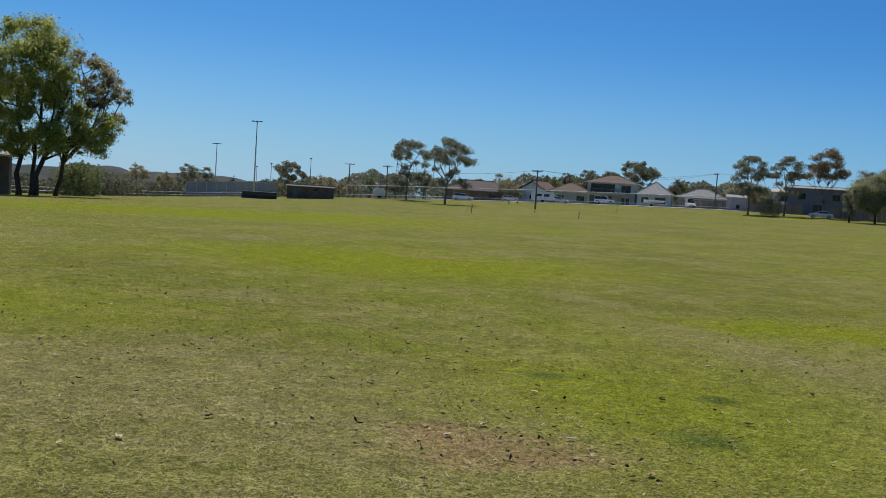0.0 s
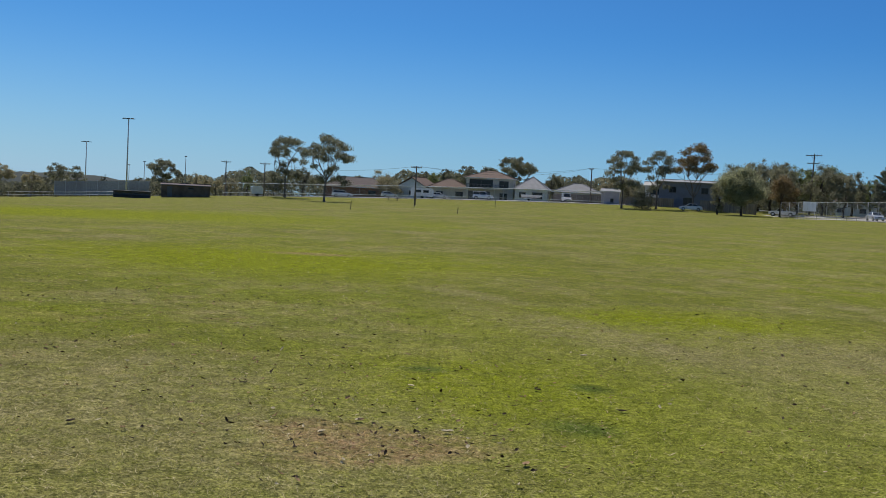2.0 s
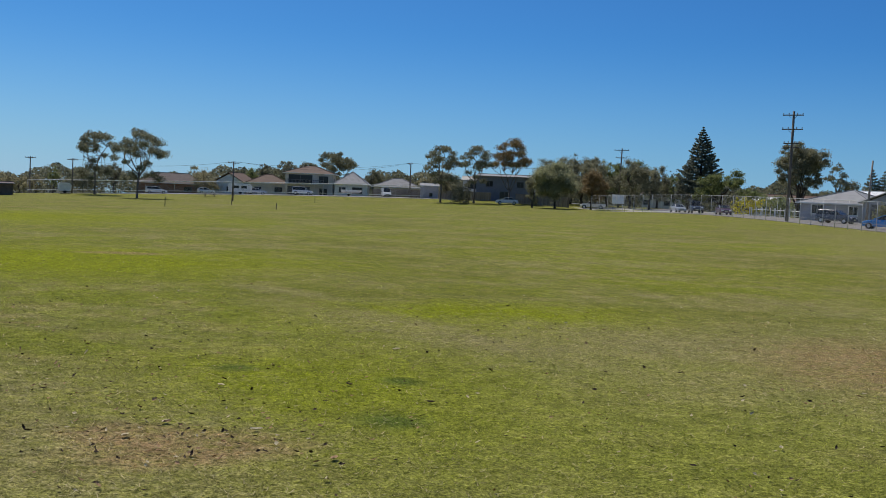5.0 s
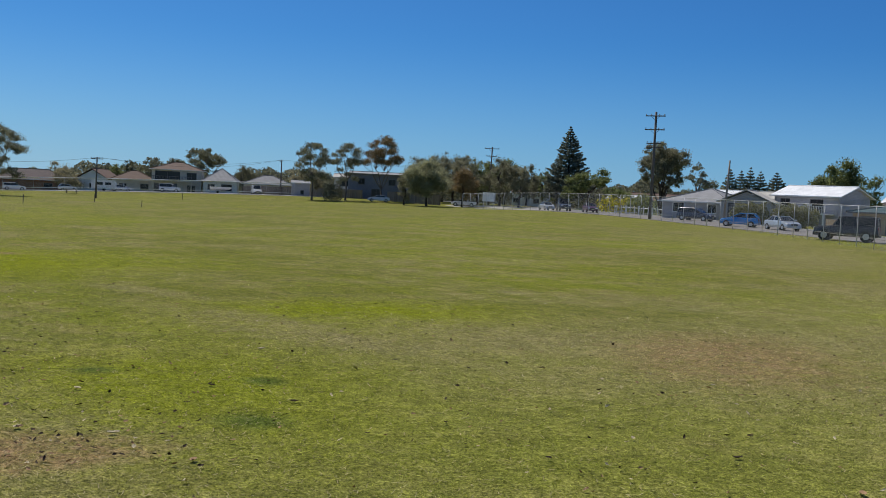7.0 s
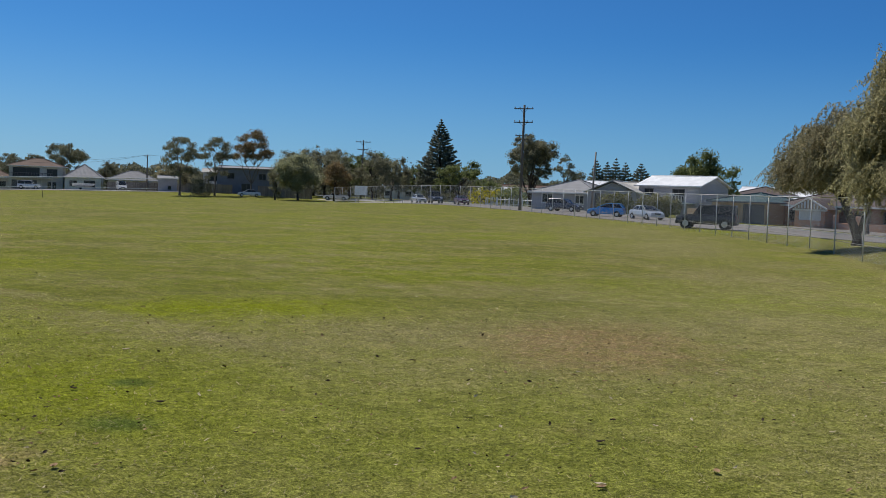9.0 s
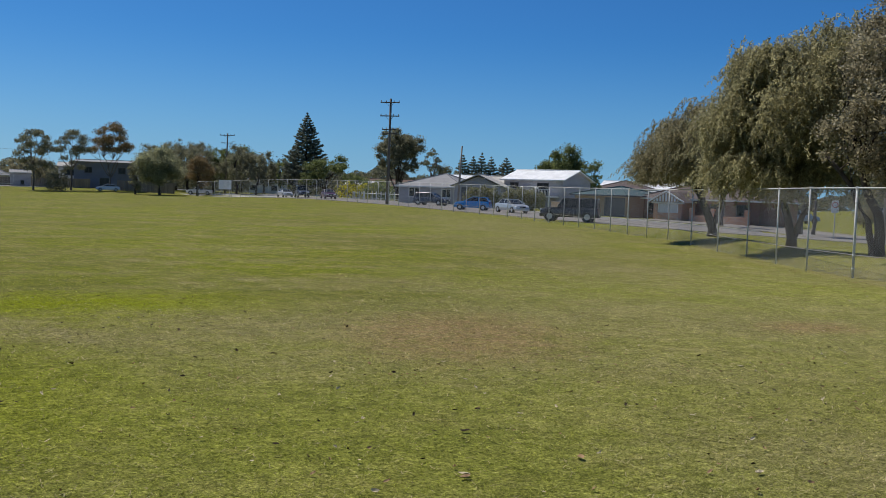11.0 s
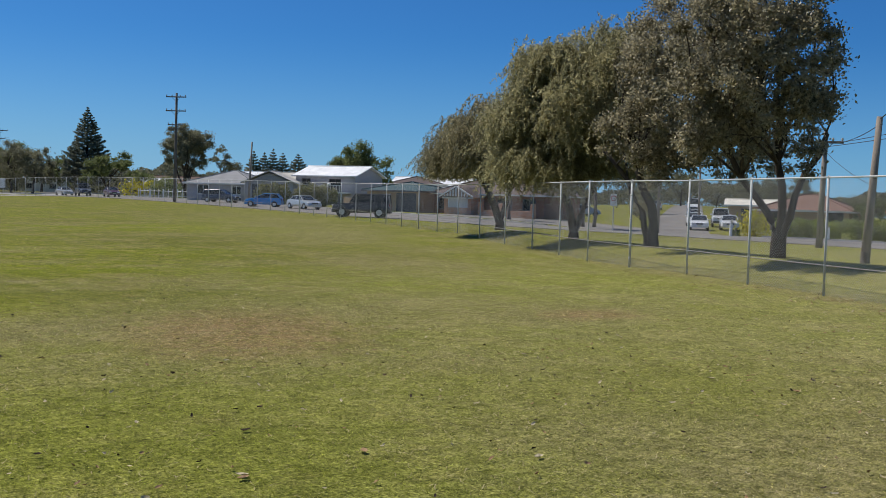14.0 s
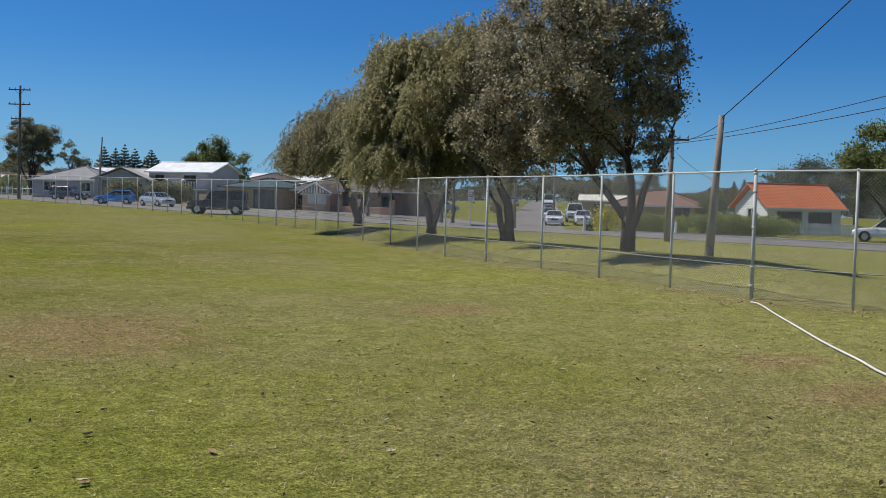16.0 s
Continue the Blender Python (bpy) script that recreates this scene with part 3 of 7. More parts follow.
def fence(line, spacing, near):
    posts = resample(line, spacing)
    if near:
        fine = resample(line, 0.05)
        run = np.concatenate([[0], np.cumsum(np.linalg.norm(np.diff(fine, axis=0), axis=1))])
        marks = POST_MARKS + list(np.arange(97.4, run[-1], 3.75))
        posts = np.stack([np.interp(marks, run, fine[:, 0]), np.interp(marks, run, fine[:, 1])], -1)
    f = thing("chain_link_fence", on_land(*posts[0]), 0, "tall galvanised chain-link fence with pipe rails", "fence")
    o = Vector(f.location)
    pm = Geo().tube([(0, 0, -0.1), (0, 0, FENCE_H)], [0.03, 0.03], 8).tube([(0, 0, FENCE_H), (0, 0, FENCE_H + 0.05)], [0.038, 0.02], 8)
    pm = pm.mesh("post", M_GALV, True)
    heavy = Geo().tube([(0, 0, -0.1), (0, 0, FENCE_H)], [0.04, 0.04], 8).tube([(0, 0, FENCE_H), (0, 0, FENCE_H + 0.06)], [0.05, 0.022], 8)
    for zc in (0.3, 0.72, 1.6, 2.4, FENCE_H - 0.05):
        heavy.tube([(0, 0, zc - 0.03), (0, 0, zc + 0.03)], [0.05, 0.05], 8)
    heavy = heavy.mesh("post", M_GALV, True)
    zs = [gz(*p) for p in posts]
    for i, (p, z) in enumerate(zip(posts, zs)):
        part("post", heavy if near and i in (4, 8, 16, 24) else pm, None, f, at=Vector((p[0], p[1], z)) - o)
    for h, r in ((FENCE_H, 0.024), (0.74, 0.015)):
        part("top_rail" if h > 1 else "mid_rail", Geo().tube([Vector((p[0], p[1], z + h)) - o for p, z in zip(posts, zs)], [r if near else r * 3.4] * len(posts), 6), (M_GALV if h > 1 else M_RAIL) if near else M_FARRAIL, f, smooth=True)
    g = Geo()
    for i in range(len(posts) - 1):
        far = np.hypot(*posts[i]) > 60
        w = wire_mesh(posts[i] - np.array(o[:2]), posts[i + 1] - np.array(o[:2]), zs[i] - o.z + 0.03, zs[i + 1] - o.z + 0.03, FENCE_H - 0.05,
                      (0.08 if not far else 0.2) if near else 0.45, (0.0046 if not far else 0.008) if near else 0.012)
        g.add(w.v, w.f)
    part("chain_link_mesh", g, M_WIRE, f, "woven diamond wire mesh")


fence(FENCE, 3.2, True)
fence(FAR_FENCE, 6.0, False)

# ---- trees ----
def leaf_mesh(name, centres, size, mat, aspect=1.6, droop=0.0, seed=0, corners=4):
    """One small pointed leaf (or leaf spray) at each centre, turned at random; three corners are enough far off."""
    r = np.random.default_rng(seed)
    n = len(centres)
    d = r.normal(size=(n, 3))
    d[:, 2] -= droop * 2.5
    d /= np.linalg.norm(d, axis=1)[:, None]
    e = np.cross(d, r.normal(size=(n, 3)))
    e /= np.linalg.norm(e, axis=1)[:, None] + 1e-9
    s = size * r.uniform(0.6, 1.35, size=(n, 1))
    a, b = d * s * aspect * 0.5, e * s * 0.5
    if corners == 3:
        v = np.stack([centres + a * 1.2, centres - a * 0.6 + b, centres - a * 0.6 - b], 1)
    else:
        v = np.stack([centres - a, centres + b * 0.9 + a * 0.1, centres + a, centres - b * 0.9 + a * 0.1], 1)
    me = bpy.data.meshes.new(name)
    me.vertices.add(corners * n)
    me.vertices.foreach_set("co", v.ravel())
    me.loops.add(corners * n)
    me.loops.foreach_set("vertex_index", np.arange(corners * n))
    me.polygons.add(n)
    me.polygons.foreach_set("loop_start", np.arange(0, corners * n, corners))
    me.polygons.foreach_set("loop_total", np.full(n, corners))
    me.materials.append(mat)
    me.update(calc_edges=True)
    return me


def clumps(crowns, r):
    """Clumps of leaves (centre, radius) spread through crown ellipsoids (cx, cy, cz, rx, ry, rz, count, clump radius)."""
    out = []
    for cx, cy, cz, rx, ry, rz, n, br in crowns:
        for _ in range(n):
            d = r.normal(size=3)
            d /= np.linalg.norm(d)
            q = r.uniform(0.25, 1.0) ** 0.5
            out.append((cx + d[0] * rx * q, cy + d[1] * ry * q, cz + d[2] * rz * q, br * r.uniform(0.5, 1.45)))
    return np.array(out)


def in_clumps(cl, n, r, flat=0.75, hollow=0.4):
    w = cl[:, 3] ** 2.2
    k = r.choice(len(cl), n, p=w / w.sum())
    d = r.normal(size=(n, 3))
    d /= np.linalg.norm(d, axis=1)[:, None]
    q = np.minimum(np.abs(r.normal(size=(n, 1))) * 0.55 + 0.08, 1.12)
    off = d * q * cl[k, 3:4]
    off[:, 2] *= flat
    return cl[k, :3] + off


def limb(g, p, q, r0, r1, bend, r, n=6):
    p, q = np.array(p, float), np.array(q, float)
    pts, rad = [], []
    off = r.normal(size=3) * bend
    off[2] = abs(off[2]) * 0.6
    for t in np.linspace(0, 1, 6):
        pts.append(p + (q - p) * t + off * math.sin(math.pi * t) + r.normal(size=3) * bend * 0.12 * (0 < t < 1))
        rad.append(r0 + (r1 - r0) * t ** 0.8)
    g.tube(pts, rad, n)
    return pts


def tree(x, y, label, stems, crowns, leaves, size, leaf, bark, seed, limbs=14, aspect=1.6, droop=0.0, flat=0.75, hollow=0.4, category="tree", twigs=0, name="tree", group="", lift=0.0, corners=4, limb_r=0.62, limb_from=3):
    """stems: (dx, dy, top dx, top dy, top z, radius); crowns as for clumps(), from the tree's foot."""
    r = np.random.default_rng(seed)
    t = thing(name, on_land(x, y, -0.06 + lift), 0, label, category, group)
    cl = clumps(crowns, r)
    g = Geo()
    heads = []
    for dx, dy, tx, ty, tz, rad in stems:
        mid = [(dx, dy, 0), (dx * 0.98 + tx * 0.02, dy * 0.98 + ty * 0.02, 0.25 + rad)]
        for k in np.linspace(0.2, 1, 6):
            w = r.normal(size=2) * rad * 0.5 * (k < 1)
            mid.append((dx + (tx - dx) * k ** 1.8 + w[0], dy + (ty - dy) * k ** 1.8 + w[1], tz * k))
        rr = [rad * 1.3, rad * 1.04] + [rad * (1 - 0.5 * k) for k in np.linspace(0.2, 1, 6)]
        g.tube(mid, rr, 9)
        heads.append((mid, rr))
    pick = r.permutation(len(cl))[:limbs]
    for i in pick:
        mid, rr = min(heads, key=lambda h: np.hypot(h[0][-1][0] - cl[i, 0], h[0][-1][1] - cl[i, 1]) + r.uniform(0, 1.0))
        j = int(np.clip(r.integers(limb_from, len(mid)), limb_from, len(mid) - 1))
        while j > limb_from and mid[j][2] > cl[i, 2] - 0.3:
            j -= 1
        pts = limb(g, mid[j], cl[i, :3], rr[j] * limb_r, 0.02, 0.10 * np.linalg.norm(cl[i, :3] - np.array(mid[j])), r)
        for _ in range(twigs):
            k = r.integers(2, 6)
            e = np.array(pts[k]) + r.normal(size=3) * cl[i, 3] * 0.9
            limb(g, pts[k], e, rr[j] * 0.2, 0.012, 0.15, r, 4)
    part("trunk", g, bark, t, smooth=True)
    pos = in_clumps(cl, leaves, r, flat, hollow)
    pos[:, 2] = np.maximum(pos[:, 2], 0.15)
    part("crown", leaf_mesh("crown", pos, size, leaf, aspect, droop, seed, corners), None, t)
    return t


def bush(x, y, w, d, h, label, leaf, seed, n=900, size=0.22, rz=0.0, category="shrub", name="shrub", group=""):
    """A dense rounded shrub or hedge with a woody base and leafy shell."""
    r = np.random.default_rng(seed)
    t = thing(name, on_land(x, y, -0.05), rz, label, category, group)
    for _ in range(max(4, int(w * 1.2))):
        g = Geo()
        px, py = r.uniform(-w / 2.4, w / 2.4), r.uniform(-d / 3, d / 3)
        limb(g, (px, py, 0), (px + r.normal() * 0.2, py + r.normal() * 0.2, h * 0.75), 0.035, 0.012, 0.1, r, 5)
        part("stem", g, M_BARKDK, t, smooth=True)
    u = r.normal(size=(n, 3))
    u /= (np.abs(u) ** 4).sum(1, keepdims=True) ** 0.25
    q = r.uniform(0.0, 1, size=(n, 1)) ** 0.3
    bumps = 1 + 0.16 * np.sin(u[:, :1] * w * 2.3 + seed) + 0.12 * np.sin(u[:, 1:2] * 7 + u[:, :1] * 9)
    pos = u * q * bumps * np.array([w / 2, d / 2, h / 2]) + np.array([0, 0, h / 2])
    pos[:, 2] = np.clip(pos[:, 2], 0.05, None)
    part("foliage", leaf_mesh("foliage", pos, size, leaf, 1.4, 0, seed), None, t)
    return t


def norfolk_pine(x, y, h, w, seed, label, tiers, density, size, group=""):
    """A straight trunk with tiered whorls of rising branches, widest low down."""
    r = np.random.default_rng(seed)
    t = thing("norfolk_pine", on_land(x, y, -0.05), 0, label, "tree", group)
    g = Geo().tube([(0, 0, 0), (0, 0, h * 0.5), (0, 0, h * 0.99)], [h * 0.022, h * 0.014, 0.02], 8)
    pos = []
    for i in range(tiers):
        k = (i + 0.4) / tiers
        z = h * (0.10 + 0.89 * k)
        reach = w / 2 * (1 - k) ** 0.9 * (1.0 if k > 0.1 else 0.85)
        nb = 9 if k < 0.8 else 6
        a0 = r.uniform(0, 6.28)
        for b in range(nb):
            a = a0 + 2 * math.pi * b / nb + r.normal() * 0.1
            ln = reach * r.uniform(0.82, 1.12)
            if r.uniform() < 0.06:
                ln *= 0.6
            tip = np.array([math.cos(a) * ln, math.sin(a) * ln, z + ln * 0.22 + r.normal() * 0.08])
            root = np.array([0, 0, z])
            g.tube([root, root + (tip - root) * 0.55 + np.array([0, 0, -0.06 * ln]), tip], [0.05 * h / 15, 0.035 * h / 15, 0.012], 4, cap=False)
            m = max(5, int(density * ln))
            s = r.uniform(0.15, 1.03, size=(m, 1)) ** 0.8
            c = root + (tip - root) * s
            c[:, 2] += -0.06 * ln * np.sin(np.pi * s[:, 0]) * 1.2
            c += r.normal(size=(m, 3)) * np.array([0.10, 0.10, 0.06]) * (0.5 + ln * 0.22)
            pos.append(c)
    part("trunk", g, M_BARKDK, t, smooth=True)
    part("crown", leaf_mesh("crown", np.concatenate(pos), size, LF_PINE, 2.2, 0, seed, 3), None, t)
    return t


def willow(x, y, seed, label, stems, crowns, strands, length, size, leaf, floor=1.6):
    """A crown of drooping strands hung from arching limbs."""
    r = np.random.default_rng(seed)
    t = thing("willow_tree", on_land(x, y, -0.06), 0, label, "tree")
    cl = clumps(crowns, r)
    g = Geo()
    for dx, dy, tx, ty, tz, rad in stems:
        pts = [(dx, dy, 0), (dx, dy, 0.4)] + [(dx + (tx - dx) * k + r.normal() * 0.06, dy + (ty - dy) * k + r.normal() * 0.06, 0.4 + (tz - 0.4) * k) for k in (0.25, 0.5, 0.75, 1)]
        g.tube(pts, [rad * 1.45, rad * 1.1, rad, rad * 0.9, rad * 0.75, rad * 0.55], 9)
        for i in r.permutation(len(cl))[:22]:
            j = int(r.integers(3, 6))
            limb(g, pts[j], cl[i, :3], rad * 0.4, 0.02, 0.35, r)
    part("trunk", g, M_BARKDK, t, smooth=True)
    k = r.choice(len(cl), strands, p=cl[:, 3] / cl[:, 3].sum())
    d = r.normal(size=(strands, 3))
    d /= np.linalg.norm(d, axis=1)[:, None]
    top = cl[k, :3] + d * cl[k, 3:4] * r.uniform(0.2, 1.15, size=(strands, 1))
    pos = []
    for p, dd in zip(top, d):
        ln = length * r.uniform(0.35, 1.2)
        m = max(6, int(ln / (size * 0.55)))
        s = np.linspace(0, 1, m)[:, None]
        out = np.array([dd[0], dd[1], 0]) * 0.5
        way = r.normal(size=3) * 0.45
        c = p + (out + way * np.array([1, 1, 0.3])) * s * ln + np.array([0, 0, -1.0]) * ln * s ** 1.6 + r.normal(size=(m, 3)) * size * 0.75
        pos.append(c)
    pos = np.concatenate(pos)
    pos = pos[pos[:, 2] > floor + r.uniform(0, 0.7, len(pos))]
    part("crown", leaf_mesh("crown", pos, size, leaf, 3.6, 0.34, seed, 3), None, t)
    return t


# the four verge trees, crowns leaning out over the fence
def leaning(crowns, k, dx=-2.6, dy=-1.7):
    return [((c[0] + dx) * k, (c[1] + dy) * k, c[2] * k, c[3] * k, c[4] * k, c[5] * k, c[6], c[7] * k) for c in crowns]


willow(40.24, 28.16, 3, "grey-green weeping willow with drooping strands beside the fence", [(0, 0, -0.8, 0.6, 4.0, 0.17), (0.05, -0.1, 0.6, -1.4, 4.4, 0.12)],
       leaning([(-0.9, 2.4, 9.6, 1.7, 1.9, 1.7, 34, 0.7), (-0.2, 1.0, 7.8, 3.6, 3.6, 3.4, 100, 0.85), (-0.5, 3.8, 6.0, 2.4, 2.2, 2.8, 44, 0.75), (0.5, -0.8, 10.4, 2.4, 2.6, 1.6, 40, 0.7), (0.7, -2.2, 6.4, 2.5, 2.0, 3.0, 44, 0.75), (-0.6, 0.8, 4.6, 3.0, 3.0, 1.1, 46, 0.6)], 0.765, -2.25, -2.35), 9800, 1.0, 0.045, LF_WILLOW, 1.25)
willow(46.2, 37.3, 4, "olive-brown willow with thin trailing branches behind the fence", [(0, 0, -0.7, 0.9, 3.5, 0.21), (0, 0, 0.2, -1.0, 3.6, 0.13)],
       leaning([(-0.3, 1.9, 5.2, 2.4, 3.0, 2.1, 50, 0.75), (0, 0.3, 6.4, 2.4, 2.6, 1.9, 36, 0.75), (-0.5, 4.4, 4.2, 1.3, 1.5, 1.2, 16, 0.55)], 0.82, -2.6, -1.7), 5200, 0.95, 0.046, LF_OLIVE, 2.5)
tree(37.12, 22.14, "dark broad-leaved tree with a forked leaning trunk", [(0, 0, -0.55, 0.95, 4.4, 0.21), (-0.1, 0.16, -1.1, 1.75, 3.8, 0.14)],
     leaning([(0, 0.5, 7.6, 3.8, 3.4, 3.8, 100, 0.75), (-0.6, 2.0, 5.6, 3.2, 2.8, 2.4, 54, 0.7), (0.3, 0.6, 10.6, 2.4, 2.8, 2.2, 54, 0.7), (0.3, -2.0, 5.2, 1.6, 1.6, 2.0, 28, 0.6), (0.0, 2.6, 9.4, 1.8, 2.0, 2.2, 30, 0.65), (0.2, -1.6, 4.0, 1.2, 1.0, 0.9, 10, 0.45), (1.6, -2.4, 5.6, 1.5, 1.5, 1.8, 34, 0.55), (2.2, -3.2, 4.5, 1.0, 1.0, 0.9, 14, 0.42)], 0.76, -1.5, -3.3), 70000, 0.074, LF_DARK, M_BARKDK, 5, 30, 1.6, twigs=2, limb_r=0.42, limb_from=5)
tree(33.86, 15.54, "large dark evergreen tree with three spreading trunks", [(0, 0, -1.2, 1.7, 3.9, 0.16), (0.04, -0.05, -0.5, -0.1, 4.6, 0.17), (0.04, -0.12, 0.3, -1.4, 4.1, 0.15)],
     leaning([(0, 0.7, 8.0, 3.6, 3.0, 3.6, 120, 0.7), (-0.3, 1.7, 6.8, 2.0, 2.0, 2.8, 60, 0.65), (0.4, -1.7, 8.2, 2.0, 1.3, 2.6, 50, 0.6), (0.2, 0.6, 11.0, 2.2, 2.9, 2.0, 50, 0.7), (0.6, -1.7, 5.4, 0.9, 0.9, 1.9, 34, 0.5), (-0.8, 2.3, 5.2, 1.1, 1.1, 1.3, 20, 0.5)], 0.755, -3.5, -0.85),
     72000, 0.07, LF_DARK, M_BARKDK, 6, 36, 1.6, twigs=2, limb_r=0.42, limb_from=5)
tree(84.2, 17.4, "dense dark round tree on the verge across the road", [(0, 0, 0.3, 0, 4.0, 0.35)],
     [(0, 0, 6.2, 4.2, 4.4, 3.4, 100, 1.0), (0, 3.0, 5.2, 2.0, 2.0, 2.0, 24, 0.8)], 42000, 0.13, LF_GREEN, M_BARKDK, 7, 20, corners=3)

# the big trees at the field's other end
tree(-33.4, 92.5, "tall leafy tree with several dark trunks at the field's edge", [(-3.0, 0, -3.4, 0, 9.0, 0.23), (-2.1, 0.5, -1.2, 0.6, 9.5, 0.20), (-1.5, -0.2, 1.2, -0.3, 8.6, 0.24)],
     [(-3.6, 0, 11.6, 4.4, 4.6, 4.0, 76, 1.15), (-0.8, 0, 10.4, 2.3, 3.2, 3.0, 44, 0.9), (2.9, 0.5, 6.2, 2.3, 2.6, 2.0, 34, 0.75), (1.0, 0, 8.2, 1.6, 2.4, 1.6, 22, 0.7), (-5.0, 0, 7.6, 3.6, 4.0, 2.8, 36, 1.0), (-2.6, -1.0, 6.0, 3.6, 3.0, 1.7, 40, 0.85), (0.6, -1.0, 5.6, 2.4, 2.4, 1.4, 22, 0.75), (3.6, 0, 5.0, 1.4, 1.6, 1.5, 18, 0.65), (-3.4, -1.0, 4.4, 2.8, 2.4, 1.0, 26, 0.75), (0.9, -1.2, 4.2, 2.4, 2.0, 0.9, 20, 0.65)],
     110000, 0.125, LF_FIG, M_BARKDK, 8, 30, 1.4, corners=3)
tree(-32.8, 96, "tall sparse gum with reddish branches and thin clumps", [(-1.7, 0, 0.9, 0, 8.0, 0.2)],
     [(1.8, 0, 10.4, 2.3, 2.8, 2.2, 26, 0.7), (3.0, 0, 9.0, 1.7, 2.2, 1.2, 14, 0.55), (0.6, 0, 12.4, 1.5, 2.2, 0.8, 12, 0.5), (2.6, 0, 7.0, 1.6, 2.0, 1.2, 12, 0.6)], 11500, 0.13, LF_OLIVE, M_BARKDK, 9, 22, twigs=2, corners=3)
tree(-44.5, 96, "leafy tree standing beside a building", [(0, 0, 0.3, 0, 5.0, 0.3)], [(0, 0, 8.4, 4.6, 4.6, 5.0, 70, 1.3)], 30000, 0.16, LF_FIG, M_BARKDK, 10, corners=3)

# gums along the far street and field edge
def gum(x, y, h, w, seed, label, leaf=LF_GUM, dense=1.0, low=0.42, size=0.17, group="gum trees round the field", fork=0.36, lean=0.0):
    """An umbrella-crowned gum: a trunk that forks into rising limbs, flat leaf clumps at the branch ends with gaps between."""
    r = np.random.default_rng(seed)
    t = thing("gum_tree", on_land(x, y, -0.06), 0, label, "tree", group)
    g = Geo()
    rad = 0.013 * h + 0.03
    top = np.array([lean * h, 0, h * fork])
    g.tube([(0, 0, 0), (0, 0, 0.4), top * 0.5 + r.normal(size=3) * 0.08, top], [rad * 1.4, rad * 1.1, rad * 0.9, rad * 0.75], 8)
    heads = []
    for i in range(5):
        a = 1.2566 * i + r.uniform(-0.4, 0.4)
        q = w * r.uniform(0.12, 0.26)
        e = top + np.array([math.cos(a) * q, math.sin(a) * q, h * r.uniform(0.18, 0.34)])
        limb(g, top * (0.82 + 0.04 * i), e, rad * 0.55, rad * 0.3, 0.04 * h, r)
        heads.append(e)
    cl = []
    n = 17
    for i in range(n):
        a, q = 2.4 * i + r.uniform(-0.4, 0.4), ((i + 0.5) / n) ** 0.5
        cl.append((math.cos(a) * q * w * 0.41 + top[0], math.sin(a) * q * w * 0.41, h * (0.93 - 0.30 * q * q - r.uniform(0, 0.10)), w * r.uniform(0.08, 0.14)))
    for i in range(11):
        a, q = 2.4 * i + r.uniform(0, 1), r.uniform(0.25, 0.9)
        cl.append((math.cos(a) * q * w * 0.38 + top[0], math.sin(a) * q * w * 0.38, h * r.uniform(low, 0.68), w * r.uniform(0.07, 0.12)))
    pos = []
    for c in cl:
        c = np.array(c)
        e = min(heads, key=lambda k: np.linalg.norm(k - c[:3]))
        limb(g, e, c[:3], rad * 0.26, 0.02, 0.03 * h, r, 4)
        m = int(190 * dense * (c[3] / 1.0) ** 2 / (size / 0.17) ** 2) + 30
        d = r.normal(size=(m, 3))
        d /= np.linalg.norm(d, axis=1)[:, None]
        k = r.uniform(0, 1, size=(m, 1)) ** 0.45
        lump = 1 + 0.25 * np.sin(d[:, :1] * 5 + seed) + 0.2 * np.sin(d[:, 1:2] * 7)
        pos.append(c[:3] + d * k * lump * c[3] * np.array([1.0, 1.0, 0.62]))
    part("trunk", g, M_GUMBARK, t, smooth=True)
    part("crown", leaf_mesh("crown", np.concatenate(pos), size, leaf, 1.6, 0.1, seed, 3), None, t)
    return t


gum(-7.9, 236, 14.4, 11.2, 21, "open-crowned gum with a pale forked trunk", dense=1.5, low=0.2)
gum(0.6, 218, 14.6, 12.0, 22, "open-crowned gum with a pale forked trunk", dense=1.5, low=0.26, lean=0.02)
gum(62.4, 219, 13.0, 10.0, 23, "open-crowned gum on the field's far edge", dense=1.5, low=0.18)
gum(69.8, 219, 13.2, 8.8, 24, "open-crowned gum on the field's far edge", dense=1.5, low=0.24)
gum(78.1, 220, 14.8, 10.4, 25, "rusty-leaved gum with a twin trunk", LF_GUMR, 1.7, low=0.5, fork=0.2)
gum(-35, 243.5, 8.8, 8.4, 26, "rounded gum behind a flat-roofed block", dense=1.6, low=0.38)
gum(*polar(15.85, 183), 5.6, 5.0, 27, "small umbrella-shaped gum in scrub", LF_OLIVE, low=0.55, size=0.13)
gum(*polar(14.5, 211), 5.2, 4.6, 28, "small umbrella-shaped gum in scrub", LF_OLIVE, low=0.6, size=0.13)
gum(*polar(13.3, 237), 7.4, 6.4, 29, "small umbrella-shaped gum in scrub", low=0.5, size=0.15)
gum(*polar(12.4, 243), 6.8, 4.4, 30, "small umbrella-shaped gum in scrub", low=0.4, size=0.15)

